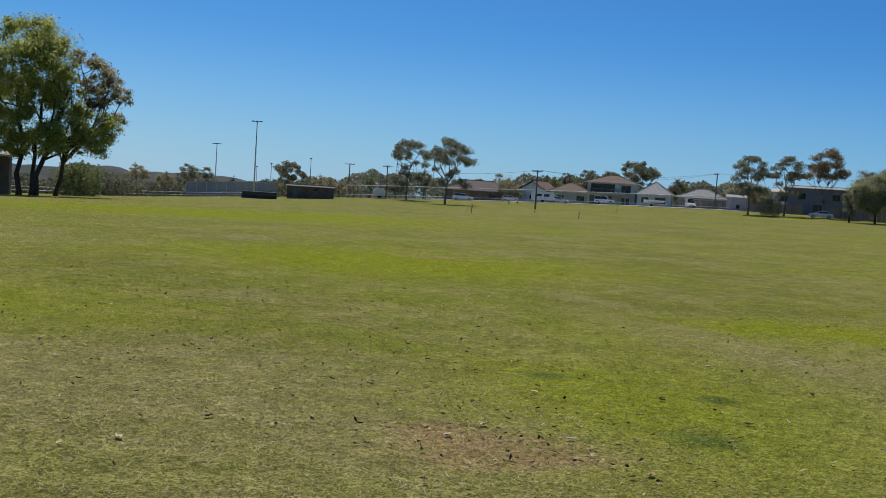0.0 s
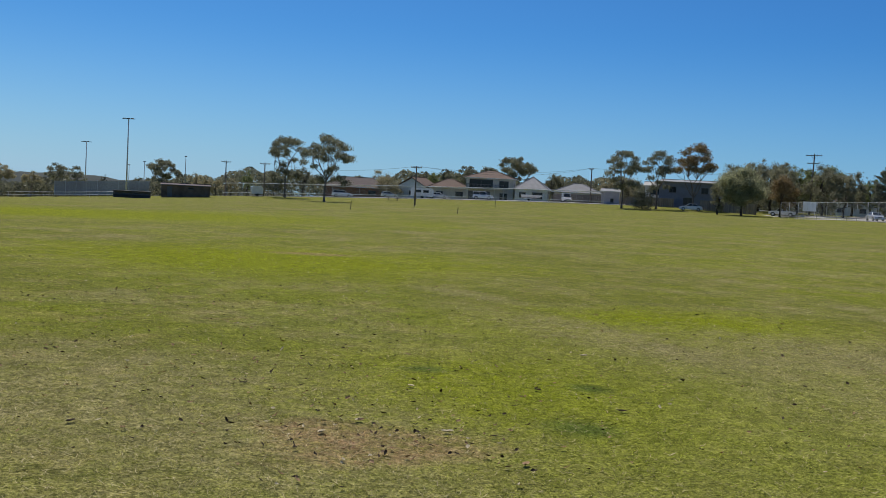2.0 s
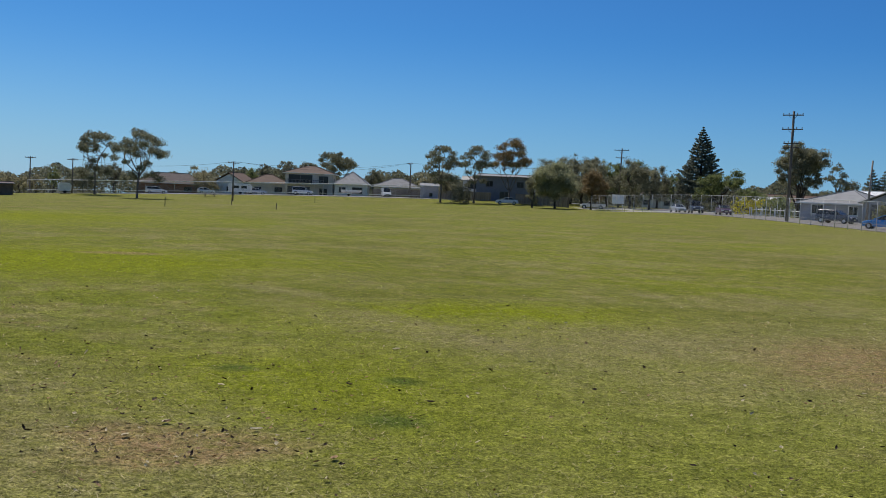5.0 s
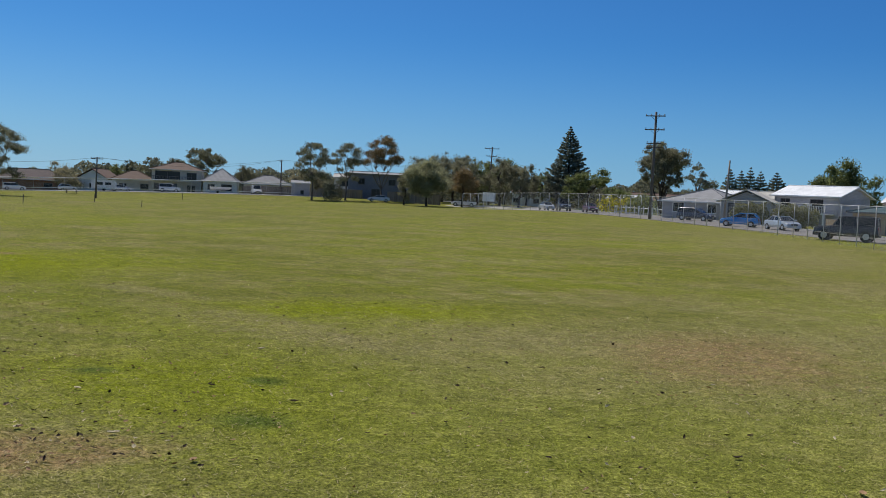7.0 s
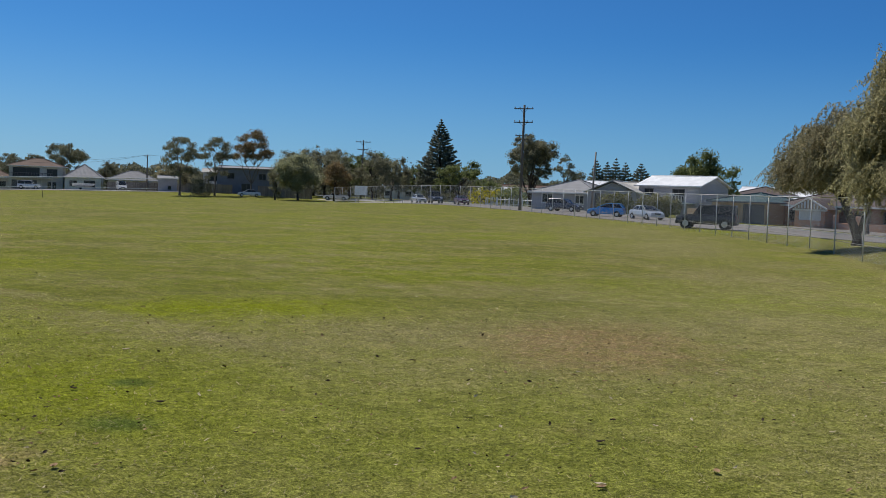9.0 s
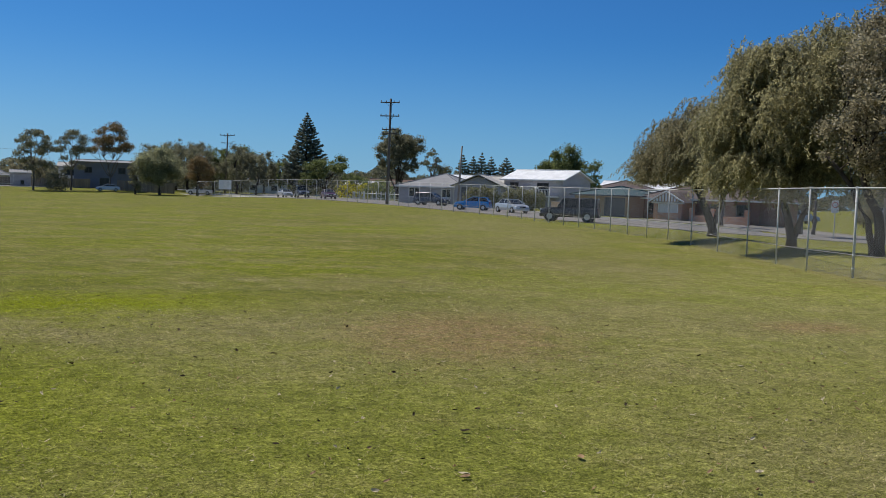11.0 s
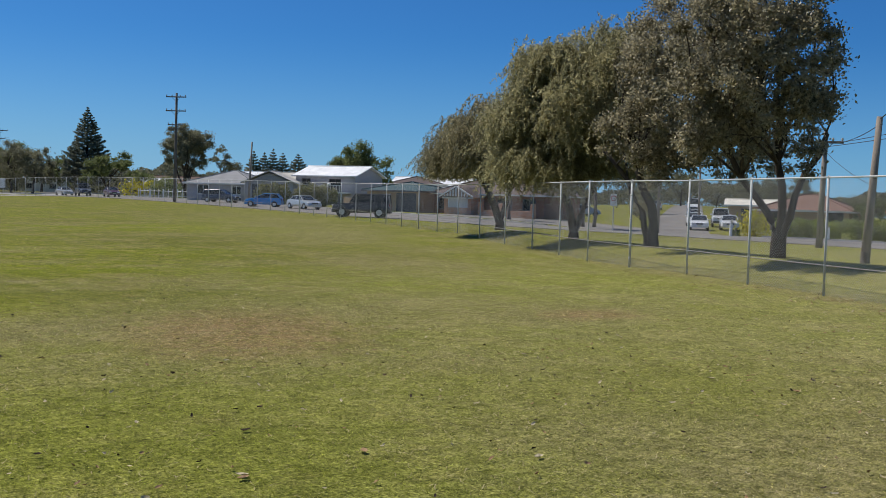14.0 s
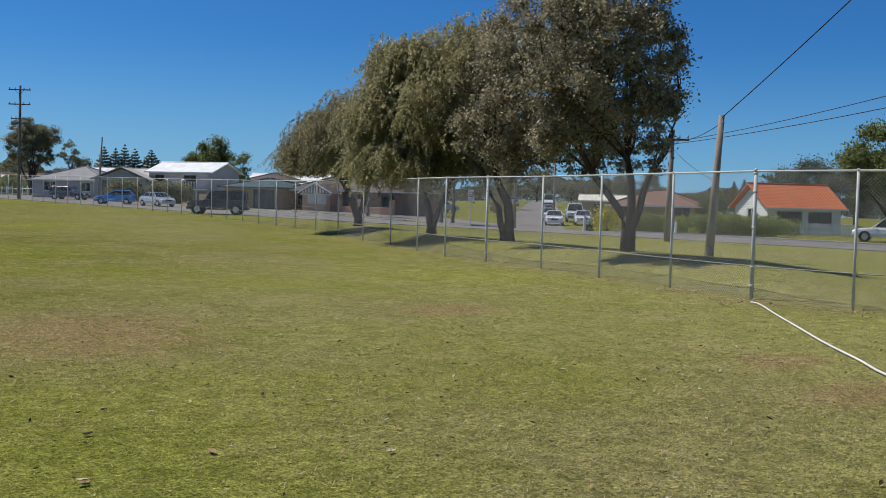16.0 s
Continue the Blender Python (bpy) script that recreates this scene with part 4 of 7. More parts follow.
# ---- poles and wires ----
def power_pole(x, y, h, label, arms, rz=0.0, r=0.16, lean=(0, 0), mat=None, group=""):
    """A timber pole with crossarms (height, length) and pin insulators."""
    p = thing("power_pole", on_land(x, y, -0.05), rz, label, "power pole", group)
    tip = Vector((lean[0], lean[1], h))
    part("pole", Geo().tube([(0, 0, 0), tip * 0.5, tip], [r * 1.25, r, r * 0.78], 10), mat or M_POLE, p, smooth=True)
    for za, ln in arms:
        c = tip * (za / h)
        part("crossarm", Geo().box((c.x, c.y - r - 0.05, c.z), (ln, 0.11, 0.13), 0, 0, 0.015), M_POLE, p)
        for k in (-1, 1):
            part("brace", Geo().tube([(c.x + k * ln * 0.22, c.y - r - 0.12, c.z - 0.02), (c.x, c.y - r, c.z - ln * 0.22)], [0.02, 0.02], 5), M_STEELDK, p)
        for k in (-0.46, -0.2, 0.2, 0.46):
            part("insulator", Geo().tube([(c.x + k * ln, c.y - r - 0.05, c.z + 0.06), (c.x + k * ln, c.y - r - 0.05, c.z + 0.16), (c.x + k * ln, c.y - r - 0.05, c.z + 0.26)], [0.03, 0.07, 0.045], 6), M_CONC, p)
    return p


def wire(a, b, sag, r=0.014, label="slack black overhead wire"):
    a, b = Vector(a), Vector(b)
    pts = []
    for i in range(25):
        t = i / 24
        q = a.lerp(b, t)
        q.z -= sag * 4 * t * (1 - t)
        pts.append(q)
    tagged(part("overhead_wire", Geo().tube(pts, [r] * 25, 5), M_CABLE, smooth=True), label, "wire", "overhead wires")


def floodlight(x, y, h, label, heads, r=0.14):
    p = thing("light_pole", on_land(x, y, -0.05), 0.1, label, "light pole", "field lights")
    part("pole", Geo().tube([(0, 0, 0), (0, 0, h)], [r * 1.3, r * 0.7], 10), M_GALV, p, smooth=True)
    if heads > 1:
        part("crossarm", Geo().box((0, 0, h), (2.4, 0.12, 0.12)), M_STEELDK, p)
    for k in range(heads):
        o = (k - (heads - 1) / 2) * 0.75
        part("lamp_head", Geo().box((o, -0.22, h + 0.05), (0.5, 0.5, 0.2), 0, 0, 0.04), M_STEELDK, p)
    return p


# ---- houses ----
M_GLASS = bpy.data.materials.new("window_glass")
M_GLASS.use_nodes = True
_b = M_GLASS.node_tree.nodes["Principled BSDF"]
_b.inputs["Base Color"].default_value, _b.inputs["Roughness"].default_value = (0.025, 0.03, 0.035, 1), 0.12
_b.inputs["Specular IOR Level"].default_value = 0.3
M_FRAME = plain("white_frame_paint", (0.72, 0.72, 0.70), 0.4)
M_FRAMEDK = plain("dark_frame_paint", (0.10, 0.10, 0.11), 0.4)


def house(x, y, rz, w, d, wall_h, rise, label, wall_m, roof_m, roof="hip", eave=0.5, ridge_axis="x", openings=(), base=0.0, fascia=M_FRAME, extra=None, name="house"):
    """Walls with thickness round the edge, a closed roof with eaves, fascia, gutters and windows set in frames.
    openings: (side, offset along it, sill, width, height, kind)."""
    h = thing(name, on_land(x, y, base), rz, label, "house")
    t, lo = 0.2, -0.6
    for nm, cx, cy, sx, sy in (("f", 0, -d / 2 + t / 2, w, t), ("b", 0, d / 2 - t / 2, w, t), ("l", -w / 2 + t / 2, 0, t, d - 2 * t), ("r", w / 2 - t / 2, 0, t, d - 2 * t)):
        cuts = [o for o in openings if o[0] == nm]
        g = Geo()
        along = nm in "fb"
        length = sx if along else sy
        us = sorted({-length / 2, length / 2, *[round(o[1] + k * o[3] / 2, 4) for o in cuts for k in (-1, 1)]})
        zs = sorted({lo, wall_h, *[round(min(max(v, lo + 0.001), wall_h - 0.001), 4) for o in cuts for v in (o[2], o[2] + o[4])]})
        solid = [[not any(o[1] - o[3] / 2 < (us[i] + us[i + 1]) / 2 < o[1] + o[3] / 2 and o[2] < (zs[j] + zs[j + 1]) / 2 < o[2] + o[4] for o in cuts)
                  for j in range(len(zs) - 1)] for i in range(len(us) - 1)]
        nu, nz = len(us), len(zs)
        vid = lambda s, i, j: s * nu * nz + i * nz + j
        for s_ in (-1, 1):
            for u in us:
                for z in zs:
                    g.v.append((cx + u, cy + s_ * t / 2, z) if along else (cx + s_ * t / 2, cy + u, z))
        ok = lambda i, j: 0 <= i < nu - 1 and 0 <= j < nz - 1 and solid[i][j]
        for i in range(nu - 1):
            for j in range(nz - 1):
                if not ok(i, j):
                    continue
                g.f += [(vid(0, i, j), vid(0, i + 1, j), vid(0, i + 1, j + 1), vid(0, i, j + 1)), (vid(1, i, j), vid(1, i, j + 1), vid(1, i + 1, j + 1), vid(1, i + 1, j))]
                for di, dj, p_, q_ in ((-1, 0, (i, j), (i, j + 1)), (1, 0, (i + 1, j), (i + 1, j + 1)), (0, -1, (i, j), (i + 1, j)), (0, 1, (i, j + 1), (i + 1, j + 1))):
                    if not ok(i + di, j + dj):
                        g.f.append((vid(0, *p_), vid(0, *q_), vid(1, *q_), vid(1, *p_)))
        g.m = [0] * len(g.f)
        part("wall", g, wall_m, h)
        for _, off, sill, ow, oh, kind in cuts:
            out = -1 if nm in "fl" else 1
            P = lambda u, dep, z: (u, cy + out * dep, z) if along else (cx + out * dep, u, z)
            S = lambda u, dep, z: (u, dep, z) if along else (dep, u, z)
            win = part("door" if kind == "door" else "garage_door" if kind == "garage" else "window", Geo().box(P(off, -0.02, sill + oh / 2), S(ow - 0.06, 0.03, oh - 0.06)),
                       M_GLASS if kind in ("win", "dark") else M_FRAMEDK if kind == "garage_dark" else M_FRAME, h)
            fr = Geo()
            fm = M_FRAMEDK if kind in ("dark", "garage_dark") else M_FRAME
            for u in (-1, 1):
                fr.box(P(off + u * (ow / 2 - 0.04), 0.03, sill + oh / 2), S(0.08, 0.09, oh))
                fr.box(P(off, 0.03, sill + oh / 2 + u * (oh / 2 - 0.04)), S(ow - 0.16, 0.09, 0.08))
            if kind in ("win", "dark") and ow > 1.2:
                fr.box(P(off, 0.02, sill + oh / 2), S(0.06, 0.06, oh - 0.16))
            part("frame", fr, fm, win)
            if kind in ("win", "dark"):
                part("sill", Geo().box(P(off, 0.1, sill - 0.05), S(ow + 0.1, 0.16, 0.07)), fm, win)
    W, D, z0, z1 = w / 2 + eave, d / 2 + eave, wall_h, wall_h + rise
    g, k = Geo(), 0.12
    if roof == "hip":
        if w >= d:
            r0, r1 = (-(W - D), 0, z1), (W - D, 0, z1)
        else:
            r0, r1 = (0, -(D - W), z1), (0, D - W, z1)
        low = [(-W, -D, z0), (W, -D, z0), (W, D, z0), (-W, D, z0)]
        if w >= d:
            fs = [(0, 1, 5, 4), (1, 2, 5), (2, 3, 4, 5), (3, 0, 4)]
        else:
            fs = [(0, 1, 4), (1, 2, 5, 4), (2, 3, 5), (3, 0, 4, 5)]
        g.add(low + [r0, r1], fs + [(3, 2, 1, 0)])
        caps = [(low[i], r0 if (i in (0, 3) if w >= d else i in (0, 1)) else r1) for i in range(4)] + [(r0, r1)]
    else:
        if ridge_axis == "x":
            pr = [(-W, -D, z0), (-W, 0, z1), (-W, D, z0)]
            pts = pr + [(W, b, c) for _, b, c in pr]
            gv = [[(s * (w / 2 - 0.004), -d / 2, z0 - 0.02), (s * (w / 2 - 0.004), d / 2, z0 - 0.02), (s * (w / 2 - 0.004), 0, z0 + rise * (d / 2) / D - 0.06)] for s in (-1, 1)]
        else:
            pr = [(-W, -D, z0), (0, -D, z1), (W, -D, z0)]
            pts = pr + [(a, D, c) for a, _, c in pr]
            gv = [[(-w / 2, s * (d / 2 - 0.004), z0 - 0.02), (w / 2, s * (d / 2 - 0.004), z0 - 0.02), (0, s * (d / 2 - 0.004), z0 + rise * (w / 2) / W - 0.06)] for s in (-1, 1)]
        pts += [(a, b, c - k) for a, b, c in pts]
        fs = [(0, 3, 4, 1), (1, 4, 5, 2), (6, 7, 10, 9), (7, 8, 11, 10), (0, 1, 7, 6), (1, 2, 8, 7), (3, 9, 10, 4), (4, 10, 11, 5), (0, 6, 9, 3), (2, 5, 11, 8)]
        g.add(pts, fs)
        caps = [(pts[1], pts[4])]
        off = Vector((0.2, 0, 0)) if ridge_axis == "x" else Vector((0, 0.2, 0))
        for s, tri in zip((-1, 1), gv):
            q = [Vector(p) for p in tri]
            part("gable", Geo().add(q + [p - off * s for p in q], [(0, 1, 2), (3, 5, 4), (0, 3, 4, 1), (1, 4, 5, 2), (2, 5, 3, 0)]), wall_m, h)
    rf = part("roof", g, roof_m, h)
    gc = Geo()
    for a, b in caps:
        a, b = Vector(a), Vector(b)
        gc.tube([a + Vector((0, 0, 0.03)), b + Vector((0, 0, 0.03))], [0.09, 0.09], 6)
    part("ridge_cap", gc, roof_m, rf)
    for s in (-1, 1):
        if roof == "hip" or ridge_axis == "x":
            part("gutter", Geo().box((0, s * (D + 0.05), z0 - 0.06), (2 * W, 0.1, 0.16)), fascia, rf)
        if roof == "hip" or ridge_axis != "x":
            part("gutter", Geo().box((s * (W + 0.05), 0, z0 - 0.06), (0.1, 2 * D, 0.16)), fascia, rf)
    return h


# ---- vehicles ----
M_TYRE = plain("tyre_rubber", (0.02, 0.02, 0.02), 0.9)
M_RIM = plain("alloy_rim", (0.5, 0.5, 0.52), 0.35, 0.8)
M_CARGLASS = M_GLASS
M_LAMP = plain("clear_lamp", (0.75, 0.75, 0.72), 0.15)
M_TAIL = plain("red_lamp", (0.35, 0.02, 0.02), 0.2)
M_TRIM = plain("black_trim", (0.03, 0.03, 0.03), 0.6)
M_PLATE = plain("plain_plate", (0.6, 0.58, 0.35), 0.5)
PROFILES = {  # (x from the tail, z) of the body's upper line, and of the glasshouse
    "sedan": (4.7, 1.78, [(0, 0.62), (0.05, 0.92), (0.5, 1.0), (1.0, 1.0), (3.2, 0.98), (4.2, 0.86), (4.62, 0.72), (4.7, 0.5)], [(0.75, 1.0), (1.35, 1.40), (2.6, 1.43), (3.45, 0.98)], 0.31),
    "hatch": (4.1, 1.72, [(0, 0.6), (0.04, 0.95), (0.3, 1.0), (2.7, 1.0), (3.7, 0.88), (4.05, 0.7), (4.1, 0.5)], [(0.12, 1.0), (0.5, 1.44), (1.9, 1.48), (2.95, 0.98)], 0.30),
    "wagon": (4.8, 1.82, [(0, 0.62), (0.04, 1.02), (0.3, 1.05), (3.2, 1.04), (4.3, 0.92), (4.74, 0.76), (4.8, 0.5)], [(0.12, 1.04), (0.35, 1.55), (2.6, 1.6), (3.55, 1.03)], 0.33),
    "suv": (4.95, 1.92, [(0, 0.66), (0.03, 1.15), (0.15, 1.2), (3.3, 1.2), (4.5, 1.1), (4.88, 0.98), (4.95, 0.6)], [(0.08, 1.2), (0.15, 1.93), (2.95, 1.97), (3.45, 1.22)], 0.41),
    "van": (5.0, 1.95, [(0, 0.5), (0.02, 1.2), (0.05, 1.25), (3.9, 1.22), (4.7, 1.0), (4.95, 0.75), (5.0, 0.5)], [(0.04, 1.25), (0.12, 2.1), (3.3, 2.14), (4.2, 1.2)], 0.34),
    "ute": (5.2, 1.85, [(0, 0.62), (0.02, 1.02), (0.05, 1.04), (1.7, 1.04), (3.6, 1.06), (4.75, 0.98), (5.12, 0.8), (5.2, 0.55)], [(1.75, 1.04), (1.9, 1.66), (3.0, 1.7), (3.75, 1.05)], 0.37),
}


def car(x, y, heading, style, paint, label, group="", lift=0.035, boards=False, pitch=0.0):
    """A vehicle nose along +x of its own axes: shaped body, glasshouse with roof, wheels, lamps, bumpers, plates."""
    ln, wd, body, glass, wr = PROFILES[style]
    c = thing("van" if style == "van" else "car", on_land(x, y, lift), heading, label, "car", group)
    lo, hw = 0.26 if style not in ("suv", "ute") else 0.36, wd / 2
    axles = (0.18 * ln, ln - 0.175 * ln)
    def shell(line, low, half, tuck, inset):
        """Cross-sections across the car along a top line, rounded at the shoulder."""
        g = Geo()
        rows = []
        for px, pz in line:
            e = min(px, ln - px)
            q = half * (1 - 0.10 * max(0, 1 - e / 0.5) ** 2)
            rows.append([(px - ln / 2, s * (q - i), z) for s, i, z in ((-1, tuck, low), (-1, 0, low + (pz - low) * 0.35), (-1, inset * 0.3, low + (pz - low) * 0.8), (-1, inset, pz),
                                                                   (1, inset, pz), (1, inset * 0.3, low + (pz - low) * 0.8), (1, 0, low + (pz - low) * 0.35), (1, tuck, low))])
        k = 8
        for r_ in rows:
            g.v += r_
        for i in range(len(rows) - 1):
            for j in range(k):
                g.f.append((i * k + j, i * k + (j + 1) % k, (i + 1) * k + (j + 1) % k, (i + 1) * k + j))
        g.f += [tuple(range(k - 1, -1, -1)), tuple((len(rows) - 1) * k + j for j in range(k))]
        g.m = [0] * len(g.f)
        return g
    part("body", shell(body, lo, hw, 0.06, 0.10), paint, c, smooth=False)
    gl = [(px, pz) for px, pz in glass]
    def house_geo(line, base_in, top_in, z_add=0.0):
        g = Geo()
        zb = min(p[1] for p in line)
        for px, pz in line:
            k = (pz - zb) / (max(p[1] for p in line) - zb)
            i = base_in + (top_in - base_in) * k
            for s in (-1, 1):
                g.v.append((px - ln / 2, s * (hw - i), pz + z_add))
        n = len(line)
        g.f += [(2 * i, 2 * i + 1, 2 * i + 3, 2 * i + 2) for i in range(n - 1)]
        g.f += [tuple(2 * i for i in range(n - 1, -1, -1)), tuple(2 * i + 1 for i in range(n)), (0, 2 * n - 2, 2 * n - 1, 1)]
        g.m = [0] * len(g.f)
        return g
    part("glasshouse", house_geo(gl, 0.10, 0.27), M_CARGLASS, c, "dark tinted windows")
    a, b = gl[1], gl[2]
    roof = Geo().box(((a[0] + b[0]) / 2 - ln / 2, 0, (a[1] + b[1]) / 2 + 0.0), (b[0] - a[0] + 0.12, wd - 0.50, 0.07), 0, 0, 0.03)
    for s in (-1, 1):
        for p, q in ((gl[0], gl[1]), (gl[3], gl[2]), ((gl[1][0] * 0.45 + gl[2][0] * 0.55, gl[0][1]), (gl[1][0] * 0.45 + gl[2][0] * 0.55, a[1]))):
            roof.tube([(p[0] - ln / 2, s * (hw - 0.10), p[1]), (q[0] - ln / 2, s * (hw - 0.265), q[1])], [0.04, 0.035], 5)
    if style == "van":
        roof.box(((gl[0][0] + 2.3) / 2 - ln / 2 + 0.05, 0, 1.68), (2.3, wd - 0.28, 0.86), 0, 0, 0.05)
    part("roof", roof, paint, c)
    tyre = Geo()
    tyre.tube([(0, -0.10, 0), (0, -0.085, 0), (0, 0.085, 0), (0, 0.10, 0)], [wr * 0.9, wr, wr, wr * 0.9], 18)
    rim = Geo().tube([(0, -0.108, 0), (0, 0.108, 0)], [wr * 0.62, wr * 0.62], 14)
    tm, rm = tyre.mesh("tyre", M_TYRE, True), rim.mesh("rim", M_RIM)
    for ax in axles:
        for s in (-1, 1):
            wh = part("wheel", Geo().tube([(0, -0.06, 0), (0, 0.06, 0)], [0.07, 0.07], 8), M_TRIM, c, at=(ax - ln / 2, s * (hw - 0.09), wr))
            part("tyre", tm, None, wh)
            part("rim", rm, None, wh)
            part("wheel_arch", Geo().tube([(ax - ln / 2, s * (hw - 0.2), wr), (ax - ln / 2, s * (hw + 0.004), wr)], [wr * 1.13, wr * 1.13], 18), M_TRIM, c)
    zl = body[-2][1] - 0.06
    for s in (-1, 1):
        part("headlight", Geo().box((ln / 2 - 0.10, s * (hw - 0.33), zl), (0.16, 0.36, 0.16), 0, 0, 0.03), M_LAMP, c)
        part("tail_light", Geo().box((-ln / 2 + 0.045, s * (hw - 0.26), body[1][1] - 0.12), (0.1, 0.2, 0.24), 0, 0, 0.03), M_TAIL, c)
        part("mirror", Geo().box((gl[3][0] - ln / 2 - 0.15, s * (hw + 0.05), gl[3][1] + 0.06), (0.12, 0.2, 0.14), 0, 0, 0.03), paint, c)
    for e, s in ((ln / 2, 1), (-ln / 2, -1)):
        part("bumper", Geo().box((e - s * 0.04, 0, lo + 0.14), (0.14, wd - 0.2, 0.22), 0, 0, 0.04), M_TRIM if style in ("suv", "ute", "van") else paint, c)
        part("number_plate", Geo().box((e + s * 0.035, 0, lo + 0.2), (0.02, 0.38, 0.11)), M_PLATE, c)
    part("grille", Geo().box((ln / 2 - 0.03, 0, zl - 0.04), (0.06, wd - 1.1, 0.13)), M_TRIM, c)
    return c

M_WHITEROOF = striped("white_sheet_roof", (0.80, 0.80, 0.79), "X", 0.28, 0.4, 0.45)
M_CREAMROOF = striped("cream_sheet_roof", (0.66, 0.62, 0.52), "X", 0.28, 0.4, 0.6)
M_GREYROOF = striped("grey_roof", (0.24, 0.24, 0.245), "X", 0.3, 0.5, 0.7)
M_GREYTILE = striped("grey_tile_roof", (0.20, 0.20, 0.205), "Z", 0.12, 0.5, 0.8)
M_PALEROOF = striped("pale_fibro_roof", (0.42, 0.40, 0.36), "X", 0.18, 0.6, 0.8)
M_TEALROOF = striped("teal_sheet_roof", (0.045, 0.085, 0.095), "X", 0.3, 0.4, 0.85)
M_BROWNTILE = striped("brown_tile_roof", (0.135, 0.09, 0.068), "Z", 0.12, 0.6, 0.85)
M_DARKTILE = striped("dark_tile_roof", (0.11, 0.085, 0.08), "Z", 0.12, 0.6, 0.85)
M_ORANGETILE = striped("orange_tile_roof", (0.52, 0.15, 0.055), "Z", 0.13, 0.8, 0.8, 0.12)
M_TANTILE = striped("tan_tile_roof", (0.185, 0.112, 0.085), "Z", 0.12, 0.6, 0.85)
M_CLAD = striped("white_weatherboard", (0.68, 0.68, 0.66), "Z", 0.16, 0.5, 0.7, 0.05)
M_GREYCLAD = striped("grey_weatherboard", (0.40, 0.39, 0.41), "Z", 0.18, 0.4, 0.7, 0.06)
M_BLUECLAD = striped("blue_grey_cladding", (0.20, 0.22, 0.28), "Z", 0.2, 0.4, 0.7, 0.06)
M_CREAM = material("cream_render", (0.50, 0.46, 0.40), (0.60, 0.56, 0.49), 0.7, 0.9, 0, 0.1, 20)
M_DKRENDER = material("dark_brown_blockwork", (0.10, 0.075, 0.06), (0.17, 0.13, 0.10), 0.7, 0.9, 0, 0.2, 12)
M_BRICK = brick_material("orange_brick", (0.60, 0.30, 0.17), (0.48, 0.21, 0.12), (0.52, 0.45, 0.38))
M_DKBRICK = brick_material("brown_brick", (0.30, 0.12, 0.07), (0.20, 0.085, 0.055), (0.28, 0.23, 0.19))
M_TANBRICK = brick_material("tan_brick", (0.42, 0.28, 0.18), (0.34, 0.22, 0.14), (0.46, 0.40, 0.32))
M_WHITE = plain("white_paint", (0.74, 0.74, 0.72), 0.5)
M_CURTAIN = plain("curtained_window", (0.62, 0.60, 0.55), 0.35)
M_CARWHITE = plain("white_car_paint", (0.72, 0.72, 0.72), 0.3, coat=0.6)
M_CARBLACK = plain("black_car_paint", (0.035, 0.035, 0.042), 0.3, coat=0.6)
M_CARBLUE = plain("bright_blue_car_paint", (0.03, 0.25, 0.60), 0.3, coat=0.6)
M_CARSILVER = plain("silver_car_paint", (0.52, 0.53, 0.53), 0.3, 0.3, coat=0.6)
# the blue in this pale paint is the sky's reflection, put into the colour
M_CARSKY = plain("sky_reflecting_car_paint", (0.30, 0.38, 0.52), 0.3, 0.2, coat=0.6)
M_CARNAVY = plain("dark_blue_car_paint", (0.05, 0.06, 0.09), 0.3, coat=0.6)
M_CARMAROON = plain("maroon_car_paint", (0.10, 0.03, 0.05), 0.3, coat=0.6)
M_TIMBER = material("weathered_paling", (0.16, 0.13, 0.11), (0.26, 0.22, 0.18), 1.2, 0.9, 0, 0.4, 30, per_object=0.2, stretch=(5, 5, 0.6))

# ---- houses beside the road ----
wh = house(*polar(-42.3, 152), radians(-76), 9.8, 7.0, 3.9, 1.4, "two-storey grey weatherboard house with a bright white metal roof and balcony", M_GREYCLAD, M_WHITEROOF, "gable", 0.45, "x",
           [("f", -3.2, 2.3, 1.5, 1.2, "dark"), ("f", 1.6, 1.8, 2.0, 1.7, "dark"), ("f", -2.5, 0.2, 2.0, 1.1, "win"), ("r", 1.2, 0.6, 1.4, 1.2, "dark")])
part("balcony_floor", Geo().box((1.2, -4.7, 1.6), (6.2, 2.4, 0.18), 0, 0, 0.02), M_WHITE, wh)
bal = Geo()
for k in range(26):
    bal.box((-1.8 + 6.0 * k / 25, -5.84, 2.12), (0.05, 0.05, 0.86))
bal.box((1.2, -5.84, 2.58), (6.2, 0.09, 0.07))
part("balustrade", bal, M_WHITE, wh)
for k in (-1.8, 4.2):
    part("balcony_post", Geo().box((k, -5.8, 0.5), (0.14, 0.14, 2.2)), M_WHITE, wh)
for k in (-1.2, 1.2):
    part("lantern", Geo().box((k + 1.0, -5.84, 2.74), (0.5, 0.4, 0.3), 0, 0, 0.08), M_WHITE, wh)
house(*polar(-36.9, 156), radians(-62), 10.0, 9.6, 2.4, 1.9, "single-storey grey house with a hipped grey roof", M_GREYCLAD, M_GREYROOF, "hip", 0.5, openings=[("f", -2.6, 0.9, 1.8, 1.3, "win"), ("f", 2.4, 0.9, 1.4, 1.2, "win"), ("r", 0, 0.9, 1.6, 1.2, "win")])
cp = house(*polar(-38.9, 149), radians(-48), 6.4, 8.0, 2.7, 1.6, "open-gabled carport with pale roof beside a house", M_GREYCLAD, M_PALEROOF, "gable", 0.5, "y", [("f", 0, -0.5, 4.6, 3.0, "garage_dark")])
